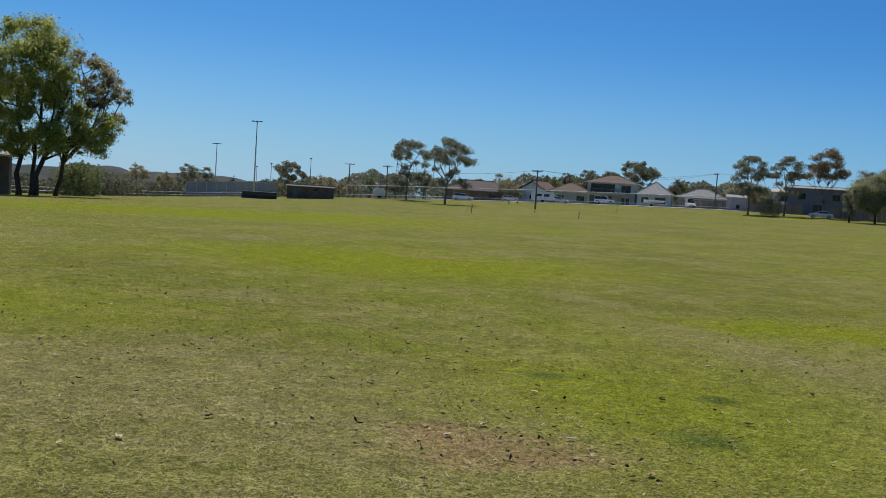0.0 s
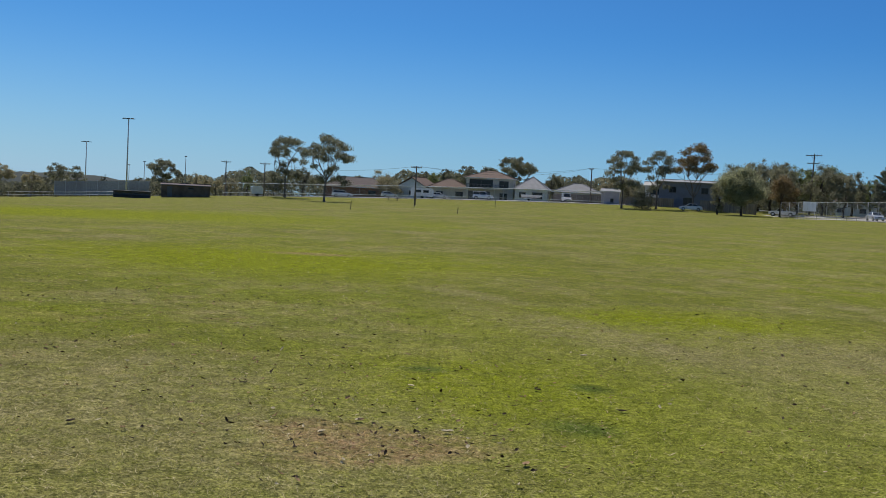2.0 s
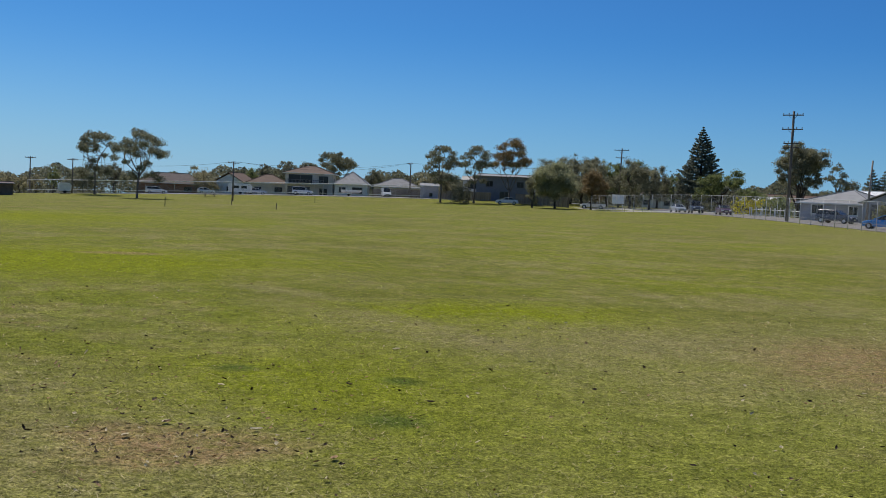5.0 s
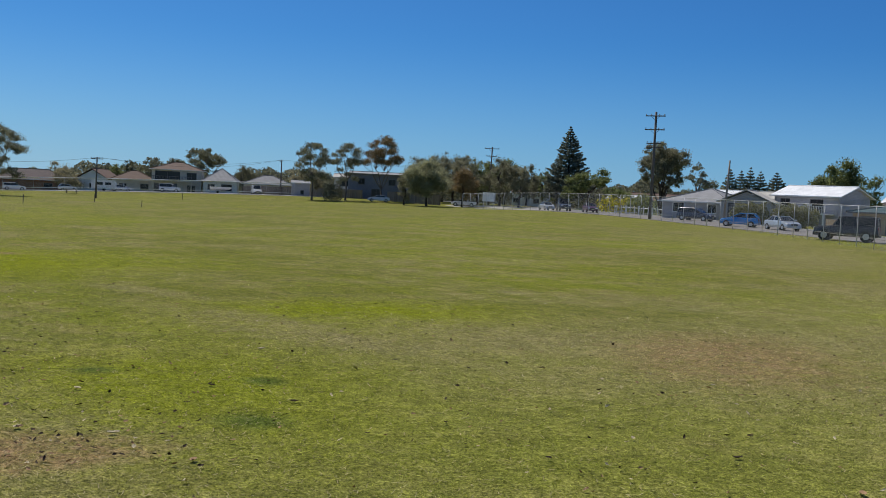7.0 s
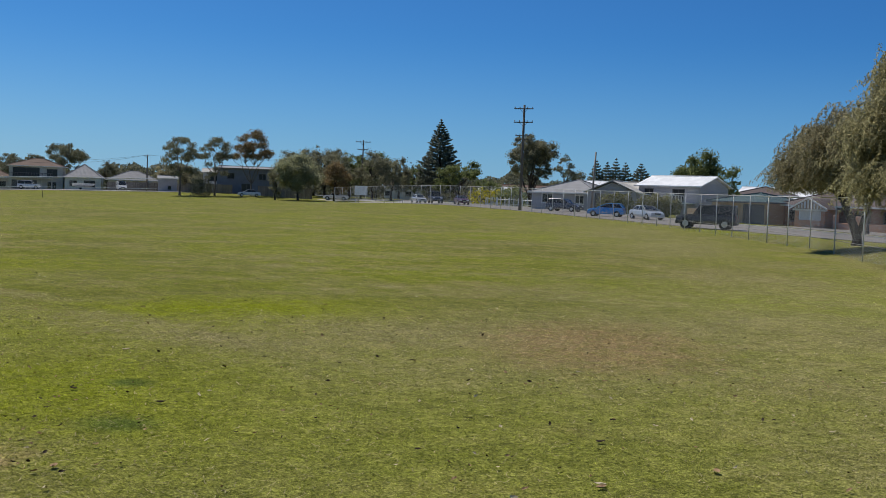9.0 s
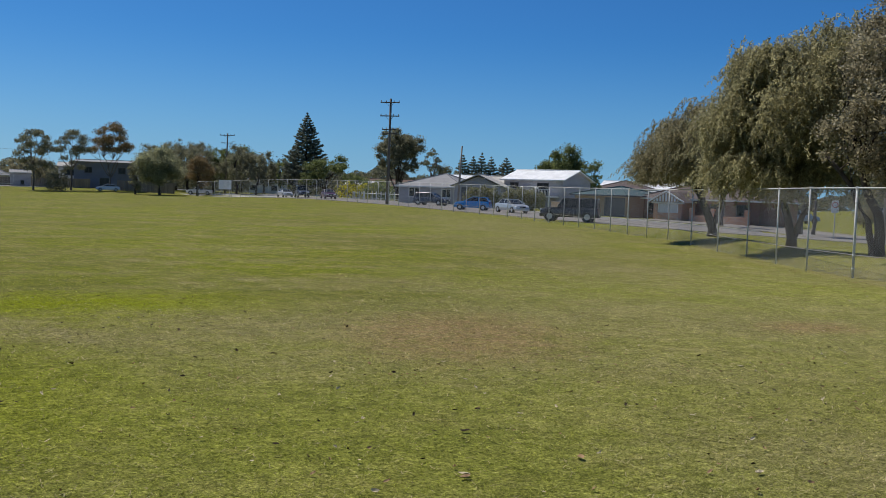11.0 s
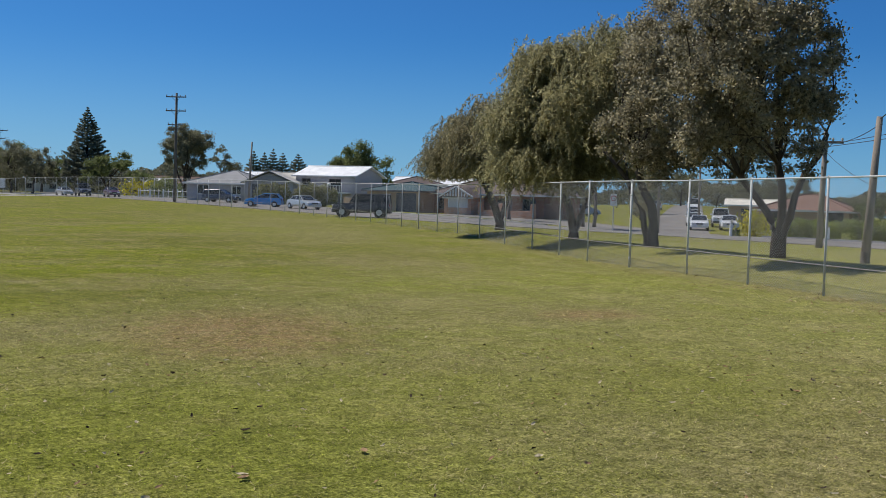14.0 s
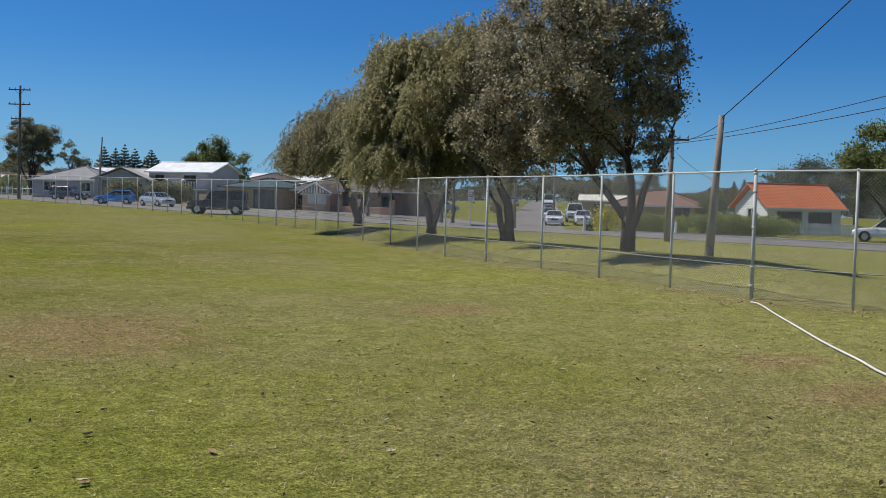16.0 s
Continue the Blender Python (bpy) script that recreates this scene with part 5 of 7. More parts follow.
house(*polar(-40.4, 158), radians(-72), 7.0, 7.0, 3.2, 1.1, "low house with a pale corrugated roof", M_GREYCLAD, M_PALEROOF, "gable", 0.4, "x")
house(*polar(-46.2, 122), radians(-84), 7.2, 7.2, 2.3, 1.0, "low garage with a teal metal roof and dark door", M_TANBRICK, M_TEALROOF, "hip", 0.45, openings=[("f", 2.0, 0, 2.8, 2.05, "garage_dark"), ("f", -1.8, 0.8, 1.6, 1.1, "dark")], fascia=M_FRAMEDK)
house(*polar(-47.0, 142), radians(-76), 12.0, 8.0, 2.1, 0.7, "house with a long white metal roof", M_CREAM, M_WHITEROOF, "gable", 0.4, "x")
bk = house(*polar(-51.2, 119), radians(-82), 14.0, 8.0, 2.3, 1.7, "long brown-brick house with a dark tiled hip roof and gabled porch", M_DKBRICK, M_DARKTILE, "hip", 0.55,
           openings=[("f", 2.2, 0.7, 1.8, 1.2, "dark"), ("f", 5.2, 0.7, 1.6, 1.2, "dark"), ("f", -5.6, 0.6, 1.4, 1.2, "dark")])
g = Geo().box((-3.6, -5.2, 0.75), (0.45, 2.6, 2.3)).box((-0.6, -5.2, 0.75), (0.45, 2.6, 2.3)).box((-2.1, -6.4, 0.2), (2.6, 0.25, 1.2))
part("porch_wall", g, M_BRICK, bk, "orange brick porch")
pw = part("porch_window", Geo().box((-2.1, -6.36, 1.25), (2.5, 0.06, 0.95)), M_CURTAIN, bk, "white-curtained porch window")
for k in (-3.3, -2.1, -0.9):
    part("mullion", Geo().box((k, -6.42, 1.25), (0.08, 0.08, 0.95)), M_WHITE, pw)
part("porch_beam", Geo().box((-2.1, -6.5, 1.84), (3.9, 0.16, 0.2)), M_WHITE, bk)
g = Geo().add([(-4.2, -6.75, 1.9), (-2.1, -6.75, 3.0), (0.0, -6.75, 1.9), (-4.2, -2.6, 1.9), (-2.1, -2.6, 3.0), (0.0, -2.6, 1.9)], [(0, 3, 4, 1), (1, 4, 5, 2), (0, 2, 5, 3), (3, 5, 4)])
part("porch_roof", g, M_DARKTILE, bk)
part("porch_gable", Geo().add([(-3.9, -6.8, 1.96), (-0.3, -6.8, 1.96), (-2.1, -6.8, 2.9), (-3.9, -6.7, 1.96), (-0.3, -6.7, 1.96), (-2.1, -6.7, 2.9)], [(0, 1, 2), (3, 5, 4), (0, 2, 5, 3), (1, 4, 5, 2), (0, 3, 4, 1)]), M_TANBRICK, bk)
for k, ln in ((1.9, 2.2), (5.4, 3.0)):
    part("garden_wall", Geo().box((k, -6.3, 0.15), (ln, 0.24, 1.0), 0, 0, 0.02), M_BRICK, bk, "low orange brick garden wall")
for k in (0.75, 3.2, 7.0):
    part("brick_pier", Geo().box((k, -6.3, 0.5), (0.42, 0.42, 1.8), 0, 0, 0.02), M_BRICK, bk, "orange brick pier")
for k in range(9):
    hh = 0.9 * (1.0 - abs(k - 4) / 4.8)
    part("gable_batten", Geo().box((-3.54 + 0.36 * k, -6.85, 1.97 + hh / 2), (0.16, 0.06, hh)), M_WHITE, bk)
for s_ in (-1, 1):
    part("barge_board", Geo().add([(-2.1 + s_ * 2.15, -6.9, 1.86), (-2.1 + s_ * 2.15, -6.9, 2.02), (-2.1, -6.9, 3.12), (-2.1, -6.9, 2.96), (-2.1 + s_ * 2.15, -6.8, 1.86), (-2.1 + s_ * 2.15, -6.8, 2.02), (-2.1, -6.8, 3.12), (-2.1, -6.8, 2.96)],
                                  [(0, 1, 2, 3), (4, 7, 6, 5), (0, 4, 5, 1), (3, 2, 6, 7), (1, 5, 6, 2), (0, 3, 7, 4)]), M_WHITE, bk)
# the two wide dark front windows stand in for the verandah's shade
house(*polar(-73.0, 106), radians(-42), 7.4, 6.0, 2.2, 2.2, "white cottage with a bright orange tiled gable roof", M_CLAD, M_ORANGETILE, "gable", 0.45, "x",
      [("f", -1.5, 0.3, 2.6, 1.6, "dark"), ("f", 1.6, 0.3, 2.4, 1.6, "dark"), ("l", 0, 0.9, 1.4, 1.2, "win")])
house(*polar(-66.7, 117), radians(-78), 8.6, 7.0, 2.0, 1.6, "brick bungalow with a tan-brown tiled hip roof", M_TANBRICK, M_TANTILE, "hip", 0.6, openings=[("f", -3, 0.8, 2.0, 1.2, "dark"), ("f", 3, 0.8, 1.6, 1.2, "dark")])
house(*polar(-64.15, 136), radians(-64), 7.0, 6.0, 2.2, 0.7, "small shed with a shallow cream roof", M_TANBRICK, M_CREAMROOF, "gable", 0.5, "x", [("f", -1.4, 0.6, 1.2, 1.2, "dark"), ("f", 1.4, 0.6, 1.2, 1.2, "dark")])
for az, dist, w, rise, rm in ((-32.6, 270, 8, 1.0, M_WHITEROOF), (-34.2, 285, 16, 2.0, M_BROWNTILE), (-27.5, 285, 8, 1.2, M_BROWNTILE), (-46.4, 190, 8, 1.4, M_DARKTILE), (-47.3, 200, 14, 1.5, M_WHITEROOF), (-38.2, 215, 12, 1.8, M_WHITEROOF)):
    x, y = polar(az, dist)
    house(x, y, radians(az - 12), w, 9.0, 3.4, rise, "distant house half hidden by trees", M_CREAM, rm, "hip" if rm is M_DARKTILE else "gable", 0.5, "x", [("f", -3, 0.9, 1.6, 1.2, "dark"), ("f", 2.5, 0.9, 1.6, 1.2, "dark")])

# ---- houses on the far street ----
h4 = house(*polar(-9.0, 278), radians(-14), 12.0, 10.0, 5.6, 1.9, "two-storey house with a brown hip roof and dark upper balcony", M_CREAM, M_BROWNTILE, "hip", 0.6,
           openings=[("f", -4.2, 0.0, 2.4, 2.2, "garage_dark"), ("f", -1.0, 0.0, 2.4, 2.2, "garage_dark"), ("f", 3.6, 0.3, 2.0, 1.6, "dark"), ("f", -2.2, 3.0, 6.0, 2.2, "dark"), ("f", 3.6, 3.2, 2.4, 1.8, "dark"), ("r", 0, 3.3, 1.4, 1.2, "dark")])
part("balcony_floor", Geo().box((-1.0, -5.9, 2.8), (9.6, 1.9, 0.22)), M_CREAM, h4)
g = Geo()
for k in range(28):
    g.box((-5.7 + 9.4 * k / 27, -6.75, 3.4), (0.06, 0.06, 0.95))
g.box((-1.0, -6.75, 3.9), (9.6, 0.1, 0.1))
part("balustrade", g, M_FRAMEDK, h4)
for k in (-5.7, -1.0, 3.7):
    part("balcony_post", Geo().box((k, -6.75, 1.2), (0.25, 0.25, 3.0)), M_CREAM, h4)
house(*polar(-11.2, 274), radians(-15), 8.2, 9.5, 3.0, 3.2, "white cottage with a pale grey pyramid roof", M_CLAD, M_GREYROOF, "hip", 0.5, openings=[("f", -2.2, 0.9, 1.7, 1.3, "dark"), ("f", 1.5, 0.7, 2.6, 1.6, "dark")])
house(*polar(-13.6, 274), radians(-16), 11.5, 9.5, 2.6, 2.2, "low house with a grey tiled hip roof behind a fence", M_CREAM, M_GREYTILE, "hip", 0.6, openings=[("f", -2.5, 0.8, 1.8, 1.2, "dark"), ("f", 2.5, 0.8, 1.8, 1.2, "dark")])
house(*polar(-15.3, 256), radians(-16), 4.2, 5.0, 3.0, 0.6, "small grey rendered shed", M_GREYCLAD, M_GREYROOF, "gable", 0.25, "x", [("f", 0.4, 0.4, 0.8, 0.9, "dark")])
house(*polar(-6.8, 284), radians(-8), 10.5, 9.0, 3.0, 2.3, "cream house with a brown tiled roof", M_CREAM, M_BROWNTILE, "hip", 0.6, openings=[("f", -2.6, 0.8, 1.8, 1.2, "dark"), ("f", 2.6, 0.8, 2.0, 1.3, "dark")])
house(*polar(-5.1, 286), radians(-30), 8.5, 8.0, 3.0, 2.6, "white gabled house behind a power pole", M_CLAD, M_BROWNTILE, "gable", 0.5, "y", [("f", 0, 0.8, 1.4, 1.2, "dark")])
house(*polar(-1.9, 290), radians(-4), 17.0, 9.0, 2.8, 2.6, "long dark-roofed house beyond the street", M_DKBRICK, M_DARKTILE, "hip", 0.7, openings=[("f", -4, 0.8, 2.0, 1.2, "dark"), ("f", 4, 0.8, 2.0, 1.2, "dark")])
bh = house(*polar(-19.4, 248), radians(-26), 13.0, 8.0, 5.6, 0.5, "blue-grey two-storey flat-roofed house behind gums", M_BLUECLAD, M_GREYROOF, "gable", 0.3, "x", [("f", -3.5, 3.2, 1.6, 1.3, "dark"), ("f", 3.5, 3.2, 1.6, 1.3, "dark"), ("f", 0, 0.6, 2.2, 1.6, "dark")], fascia=M_GREYROOF)
house(*polar(-18.0, 256), radians(-20), 8.0, 8.0, 4.6, 0.9, "pale two-storey house between gums", M_CLAD, M_PALEROOF, "gable", 0.4, "x", [("f", -1.5, 2.6, 2.6, 1.4, "dark")])
blk = house(*polar(7.0, 228), radians(8), 9.6, 6.0, 2.45, 0.25, "dark brown flat-roofed amenities block", M_DKRENDER, M_DARKTILE, "gable", 0.25, "x", [("f", -3.2, 0, 1.0, 2.1, "garage_dark"), ("f", 1.0, 1.6, 1.2, 0.5, "dark")], fascia=M_FRAMEDK, name="amenities_block")
house(-43.4, 97.0, radians(20), 8.2, 6.0, 3.6, 0.6, "dark timber clubhouse under trees", M_DKRENDER, M_GREYROOF, "gable", 0.5, "x", [("f", 2.2, 0, 1.0, 2.1, "door")], name="clubhouse")

# ---- poles, wires, lights ----
A3 = ((12.9, 2.5), (11.2, 2.5), (9.5, 1.9), (9.0, 1.9))
power_pole(76.2, 113.6, 13.4, "tall dark timber power pole with three crossarms", A3, radians(-50), 0.17, (0.08, -0.08))
power_pole(*polar(-25.3, 232), 12.6, "timber power pole with two crossarms", ((12.2, 3.2), (10.6, 2.4)), radians(-40), 0.16, (0.3, -0.2))
power_pole(*polar(-37.6, 138), 7.8, "short plain timber service pole", (), 0, 0.13, (0.25, -0.2), M_POLE2)
power_pole(17.9, 205.5, 7.6, "timber power pole beside the far street", ((7.3, 2.1),), radians(-5), 0.15)
power_pole(*polar(-14.25, 258), 8.4, "timber power pole beside the far street", ((8.1, 1.6),), radians(-60), 0.15)
power_pole(*polar(5.0, 258), 8.4, "timber power pole beyond the field", ((8.1, 2.2),), 0.1, 0.14)
power_pole(*polar(3.0, 246), 7.6, "timber power pole beyond the field", ((7.3, 2.2),), 0.0, 0.14)
sp = power_pole(41.6, 15.6, 5.75, "bare leaning grey timber stay pole on the verge", (), 0, 0.15, (0.28, -0.22), M_POLE2)
part("base_band", Geo().tube([(0, 0, 0.02), (0.025, -0.02, 0.6)], [0.185, 0.18], 12), M_POLE, sp, "dark tarred band at the foot")
part("top_bolt", Geo().tube([(0.1, -0.4, 5.45), (0.42, -0.02, 5.45)], [0.02, 0.02], 6), M_STEELDK, sp)
power_pole(60.0, 25.2, 6.6, "grey timber power pole with a short crossarm by the road", ((6.0, 1.9),), radians(-60), 0.16, (0.1, -0.1), M_POLE2)
power_pole(*polar(-59.2, 88), 7.2, "slim timber pole at the street corner", (), 0, 0.11, (0, 0), M_POLE2)
power_pole(*polar(-61.2, 118), 8.0, "timber pole along the side street", ((7.6, 1.6),), radians(-60), 0.12, (0, 0), M_POLE2)
floodlight(*polar(9.95, 222), 15.6, "tall steel floodlight mast with a row of lamps", 3)
floodlight(*polar(11.95, 262), 12.8, "steel floodlight mast with two lamps", 2, 0.12)
floodlight(*polar(7.05, 250), 8.9, "slim steel street light", 1, 0.09)
floodlight(*polar(9.1, 262), 8.2, "slim steel street light", 1, 0.09)
floodlight(*polar(9.85, 268), 7.6, "slim steel street light", 1, 0.08)
top = Vector(on_land(41.6, 15.6)) + Vector((0.28, -0.22, 5.6))
wire(top, (24.6, 1.6, 10.6), 0.15, 0.02)
arm = Vector(on_land(60.0, 25.2)) + Vector((0.1, -0.2, 5.95))
wire(top - Vector((0, 0, 0.2)), arm, 0.25, 0.016)
wire(arm + Vector((0.2, -0.6, 0)), (31.0, -2.5, 7.3), 0.35, 0.018)
wire(arm + Vector((-0.2, 0.5, -0.3)), (31.0, -2.5, 6.5), 0.35, 0.018)
wire(arm + Vector((0, 0, -0.6)), top - Vector((0, 0, 2.6)), 0.15, 0.012)
p1 = Vector(on_land(17.9, 205.5)) + Vector((0, 0, 7.5))
p2 = Vector((*polar(-14.25, 258), 0))
p2.z = gz(p2.x, p2.y) + 8.3
wire(p1, p2, 1.2, 0.02)
wire(p1 + Vector((0.8, 0, 0)), p2, 1.7, 0.02)
p0 = Vector((*polar(3.0, 246), 0))
p0.z = gz(p0.x, p0.y) + 7.5
wire(p0, p1, 1.2, 0.02)
wire(p2, (118, 236, 11.5), 1.5, 0.02)

# ---- vehicles ----
car(63.9, 67.0, radians(128), "suv", M_CARBLACK, "black boxy four-wheel-drive parked beside the fence")
car(*polar(-36.2, 141), radians(-66), "wagon", M_CARNAVY, "dark blue people-mover parked at the kerb")
car(75.4, 95.0, radians(130), "hatch", M_CARBLUE, "bright blue small car on the road")
car(75.2, 88.0, radians(-100), "sedan", M_CARSILVER, "silver sedan on the road")
car(*polar(-55.15, 134), radians(-22), "sedan", M_CARSKY, "pale blue sedan at the street corner")
car(*polar(-61.25, 108), radians(-150), "sedan", M_CARWHITE, "white sedan parked along the side street", "cars parked along the street")
car(*polar(-61.0, 120), radians(-150), "sedan", M_CARWHITE, "white sedan parked along the side street", "cars parked along the street")
car(*polar(-60.95, 134), radians(-150), "hatch", M_CARWHITE, "white hatchback parked along the side street", "cars parked along the street")
car(*polar(-60.9, 150), radians(-150), "sedan", M_CARSILVER, "silver sedan parked along the side street", "cars parked along the street")
car(*polar(-60.85, 186), radians(-150), "van", M_CARWHITE, "white van parked along the side street", "cars parked along the street")
car(*polar(-62.75, 110), radians(-150), "sedan", M_CARWHITE, "white sedan parked on the grass beside the street", "cars parked along the street")
car(*polar(-62.3, 120), radians(-150), "suv", M_CARWHITE, "white four-wheel-drive parked on the grass beside the street", "cars parked along the street")
car(*polar(-58.2, 150), radians(30), "ute", M_CARWHITE, "white utility parked under trees at the corner", "cars parked along the street")
car(*polar(-59.0, 185), radians(30), "sedan", M_CARSILVER, "silver sedan parked up the side street", "cars parked along the street")
car(*polar(-77.9, 85), radians(100), "ute", M_CARWHITE, "white utility with a tray parked at the kerb")
car(*polar(-1.1, 254), radians(4), "wagon", M_CARWHITE, "white station wagon on the far street")
car(*polar(-6.2, 256), radians(-12), "sedan", M_CARSILVER, "silver sedan on the far street")
car(*polar(-8.6, 262), radians(-20), "suv", M_CARWHITE, "white four-wheel-drive in a driveway")
car(*polar(-13.0, 256), radians(-95), "van", M_CARWHITE, "white van parked nose-in on a driveway")
car(*polar(-19.45, 228), radians(165), "sedan", M_CARWHITE, "white sedan parked under gum trees")
car(*polar(-24.0, 222), radians(150), "ute", M_CARWHITE, "white utility in the car park")
car(*polar(-28.4, 196), radians(-100), "sedan", M_CARSILVER, "silver sedan on the bend of the road")
car(*polar(-30.7, 168), radians(-110), "sedan", M_CARMAROON, "maroon sedan parked beside the road")
car(*polar(-29.3, 182), radians(-110), "suv", M_CARNAVY, "dark four-wheel-drive parked beside the road")
car(*polar(-3.6, 270), radians(10), "hatch", M_CARWHITE, "white hatchback beside a house")

# ---- trees and scrub behind the field ----
def back_tree(az, dist, h, w, leaf, seed, label, bark=M_BARKDK, dense=1.0, size=0.17, foot=0.25, group="trees beyond the field"):
    """A full-crowned tree: short stem, lumpy crown down to its foot height."""
    x, y = polar(az, dist)
    r = np.random.default_rng(seed)
    c = [(0, 0, h * (0.52 + foot * 0.35), w * 0.36, w * 0.36, h * (0.40 - foot * 0.3), int(16 + w * 2.2), w * 0.125)]
    for _ in range(3):
        a = r.uniform(0, 6.28)
        c.append((math.cos(a) * w * 0.27, math.sin(a) * w * 0.27, h * r.uniform(foot + 0.15, 0.82), w * 0.2, w * 0.2, h * 0.13, 7, w * 0.11))
    return tree(x, y, label, [(0, 0, r.normal() * w * 0.05, r.normal() * w * 0.05, h * 0.6, 0.02 * h + 0.04)], c,
                int(5600 * dense * (w / 6) ** 1.3 * (h / 8) ** 0.6), size, leaf, bark, seed, 9, 1.3, flat=0.8, group=group, corners=3)


seed = 100
for az, dist, h, w in [(9.4, 300, 5.6, 4.7), (11.1, 300, 6.8, 2.6), (2.5, 285, 5.6, 9.0), (1.0, 262, 7.9, 4.7), (-1.5, 300, 5.8, 4.7), (-5.0, 320, 7.8, 6.7), (-6.6, 320, 10.7, 4.4), (-12.3, 330, 9.1, 8.7)]:
    seed += 1
    back_tree(az, dist, h, w, LF_SCRUB, seed, "dark bushy tree beyond the far street")
for az, dist, h, w in [(-22.8, 245, 12.6, 10.2), (-24.0, 228, 10.8, 9.4), (-24.7, 236, 12.0, 9.8), (-25.9, 228, 11.0, 9.4), (-26.9, 224, 9.4, 7.6), (-26.1, 242, 11.4, 8.8), (-27.3, 240, 10.4, 7.8), (-21.6, 238, 11.0, 8.4), (-28.1, 246, 9.0, 7.2), (-23.4, 236, 11.6, 8.6)]:
    seed += 1
    back_tree(az, dist, h, w, LF_GREEN if seed % 3 == 0 else LF_BACK, seed, "dense dark tree in the row past the field", foot=0.08, dense=1.3)
for az, dist, h, w in [(-27.9, 290, 11.8, 3.2), (-28.4, 290, 11.2, 2.8), (-27.5, 292, 11.0, 3.0), (-28.9, 292, 10.4, 2.6)]:
    seed += 1
    back_tree(az, dist, h, w, LF_PINE, seed, "slim dark casuarina in a windbreak", foot=0.05, dense=1.2)
for az, dist, h, w in [(-36.7, 190, 7.2, 4.5), (-38.6, 215, 5.6, 9.9), (-37.4, 218, 6.2, 6.0), (-66.1, 261, 8.3, 8.2), (-62.0, 211, 5.2, 7.7), (-66.1, 221, 5.4, 5.8), (-68.7, 201, 4.6, 8.4), (-71.2, 241, 6.2, 7.6), (-58.4, 160, 6.0, 6.0), (-60.2, 240, 8.5, 9.0), (-63.4, 250, 8.0, 8.0), (-64.8, 240, 8.2, 8.0)]:
    seed += 1
    back_tree(az, dist, h, w, LF_BACK, seed, "dark bushy tree among houses", foot=0.1)
for az, dist, h, w in [(-72.4, 158, 8.0, 9.0), (-74.1, 156, 9.8, 11.0), (-76.2, 152, 9.6, 11.0), (-78.5, 140, 9.0, 10.0)]:
    seed += 1
    back_tree(az, dist, h, w, LF_PINE, seed, "broad dark pine behind an orange-roofed cottage", foot=0.1, dense=1.4)
for az, dist, h, w in [(3.9, 262, 7.2, 3.6), (-6.0, 325, 8.8, 6.7), (-44.5, 172, 8.0, 5.4), (-69.4, 113, 3.6, 4.5), (-32.2, 204, 4.8, 6.3), (-33.2, 196, 4.2, 6.0)]:
    seed += 1
    back_tree(az, dist, h, w, LF_GREEN, seed, "mid-green leafy garden tree", foot=0.12)
back_tree(-43.1, 178, 10.6, 9.6, LF_GREEN, 151, "large bright green tree behind a white-roofed house", dense=2.4, size=0.2, foot=0.15)
for az, dist, h, w in [(-3.0, 310, 8.5, 5.9), (-3.6, 285, 6.6, 10.0), (-15.1, 262, 7.3, 5.5), (-16.2, 250, 6.8, 5.8), (-52.7, 151, 3.4, 7.1), (-58.2, 131, 2.6, 4.1), (4.7, 275, 5.0, 5.8), (6.3, 270, 6.2, 6.5), (5.5, 300, 5.4, 5.0)]:
    seed += 1
    back_tree(az, dist, h, w, LF_OLIVE, seed, "olive scrubby tree beyond the field", foot=0.05)
back_tree(-22.0, 214, 9.4, 11.0, LF_PALE, 161, "broad rounded pale-green tree at the field corner", dense=2.8, size=0.19, foot=0.22)
back_tree(-23.9, 216, 8.6, 7.2, LF_GUMR, 162, "rusty-brown leafy tree at the field corner", dense=1.6, foot=0.05)
back_tree(-20.8, 214, 7.0, 4.0, LF_BACK, 163, "dark bushy tree at the field corner", foot=0.02)
for az, dist, h, w in [(-7.7, 330, 11.2, 10.4), (-8.9, 330, 10.8, 10.4)]:
    seed += 1
    x, y = polar(az, dist)
    gum(x, y, h, w, seed, "distant gum behind houses", dense=1.4, size=0.26, group="trees beyond the field")
x, y = polar(-10.3, 305)
gum(x, y, 13.6, 14.0, 171, "broad gum behind a white cottage", dense=1.8, size=0.24, low=0.34, fork=0.25, group="trees beyond the field")
for az, dist, h in ((-55.3, 97, 6.4), (-55.9, 99, 7.0), (-51.4, 104, 6.0)):
    seed += 1
    x, y = polar(az, dist)
    tree(x, y, "slim pale-trunked garden tree with a thin crown", [(0, 0, 0.3, 0.2, h * 0.8, 0.17)], [(0.2, 0.2, h * 0.85, 1.4, 1.4, 1.0, 14, 0.5)], 1800, 0.2, LF_GUM, M_GUMBARK, seed, 8, group="trees beyond the field")
x, y = polar(-36.1, 190)
gum(x, y, 9.8, 4.8, 172, "thin sparse gum behind a grey house", dense=0.6, group="trees beyond the field")
x, y = polar(-34.4, 172)
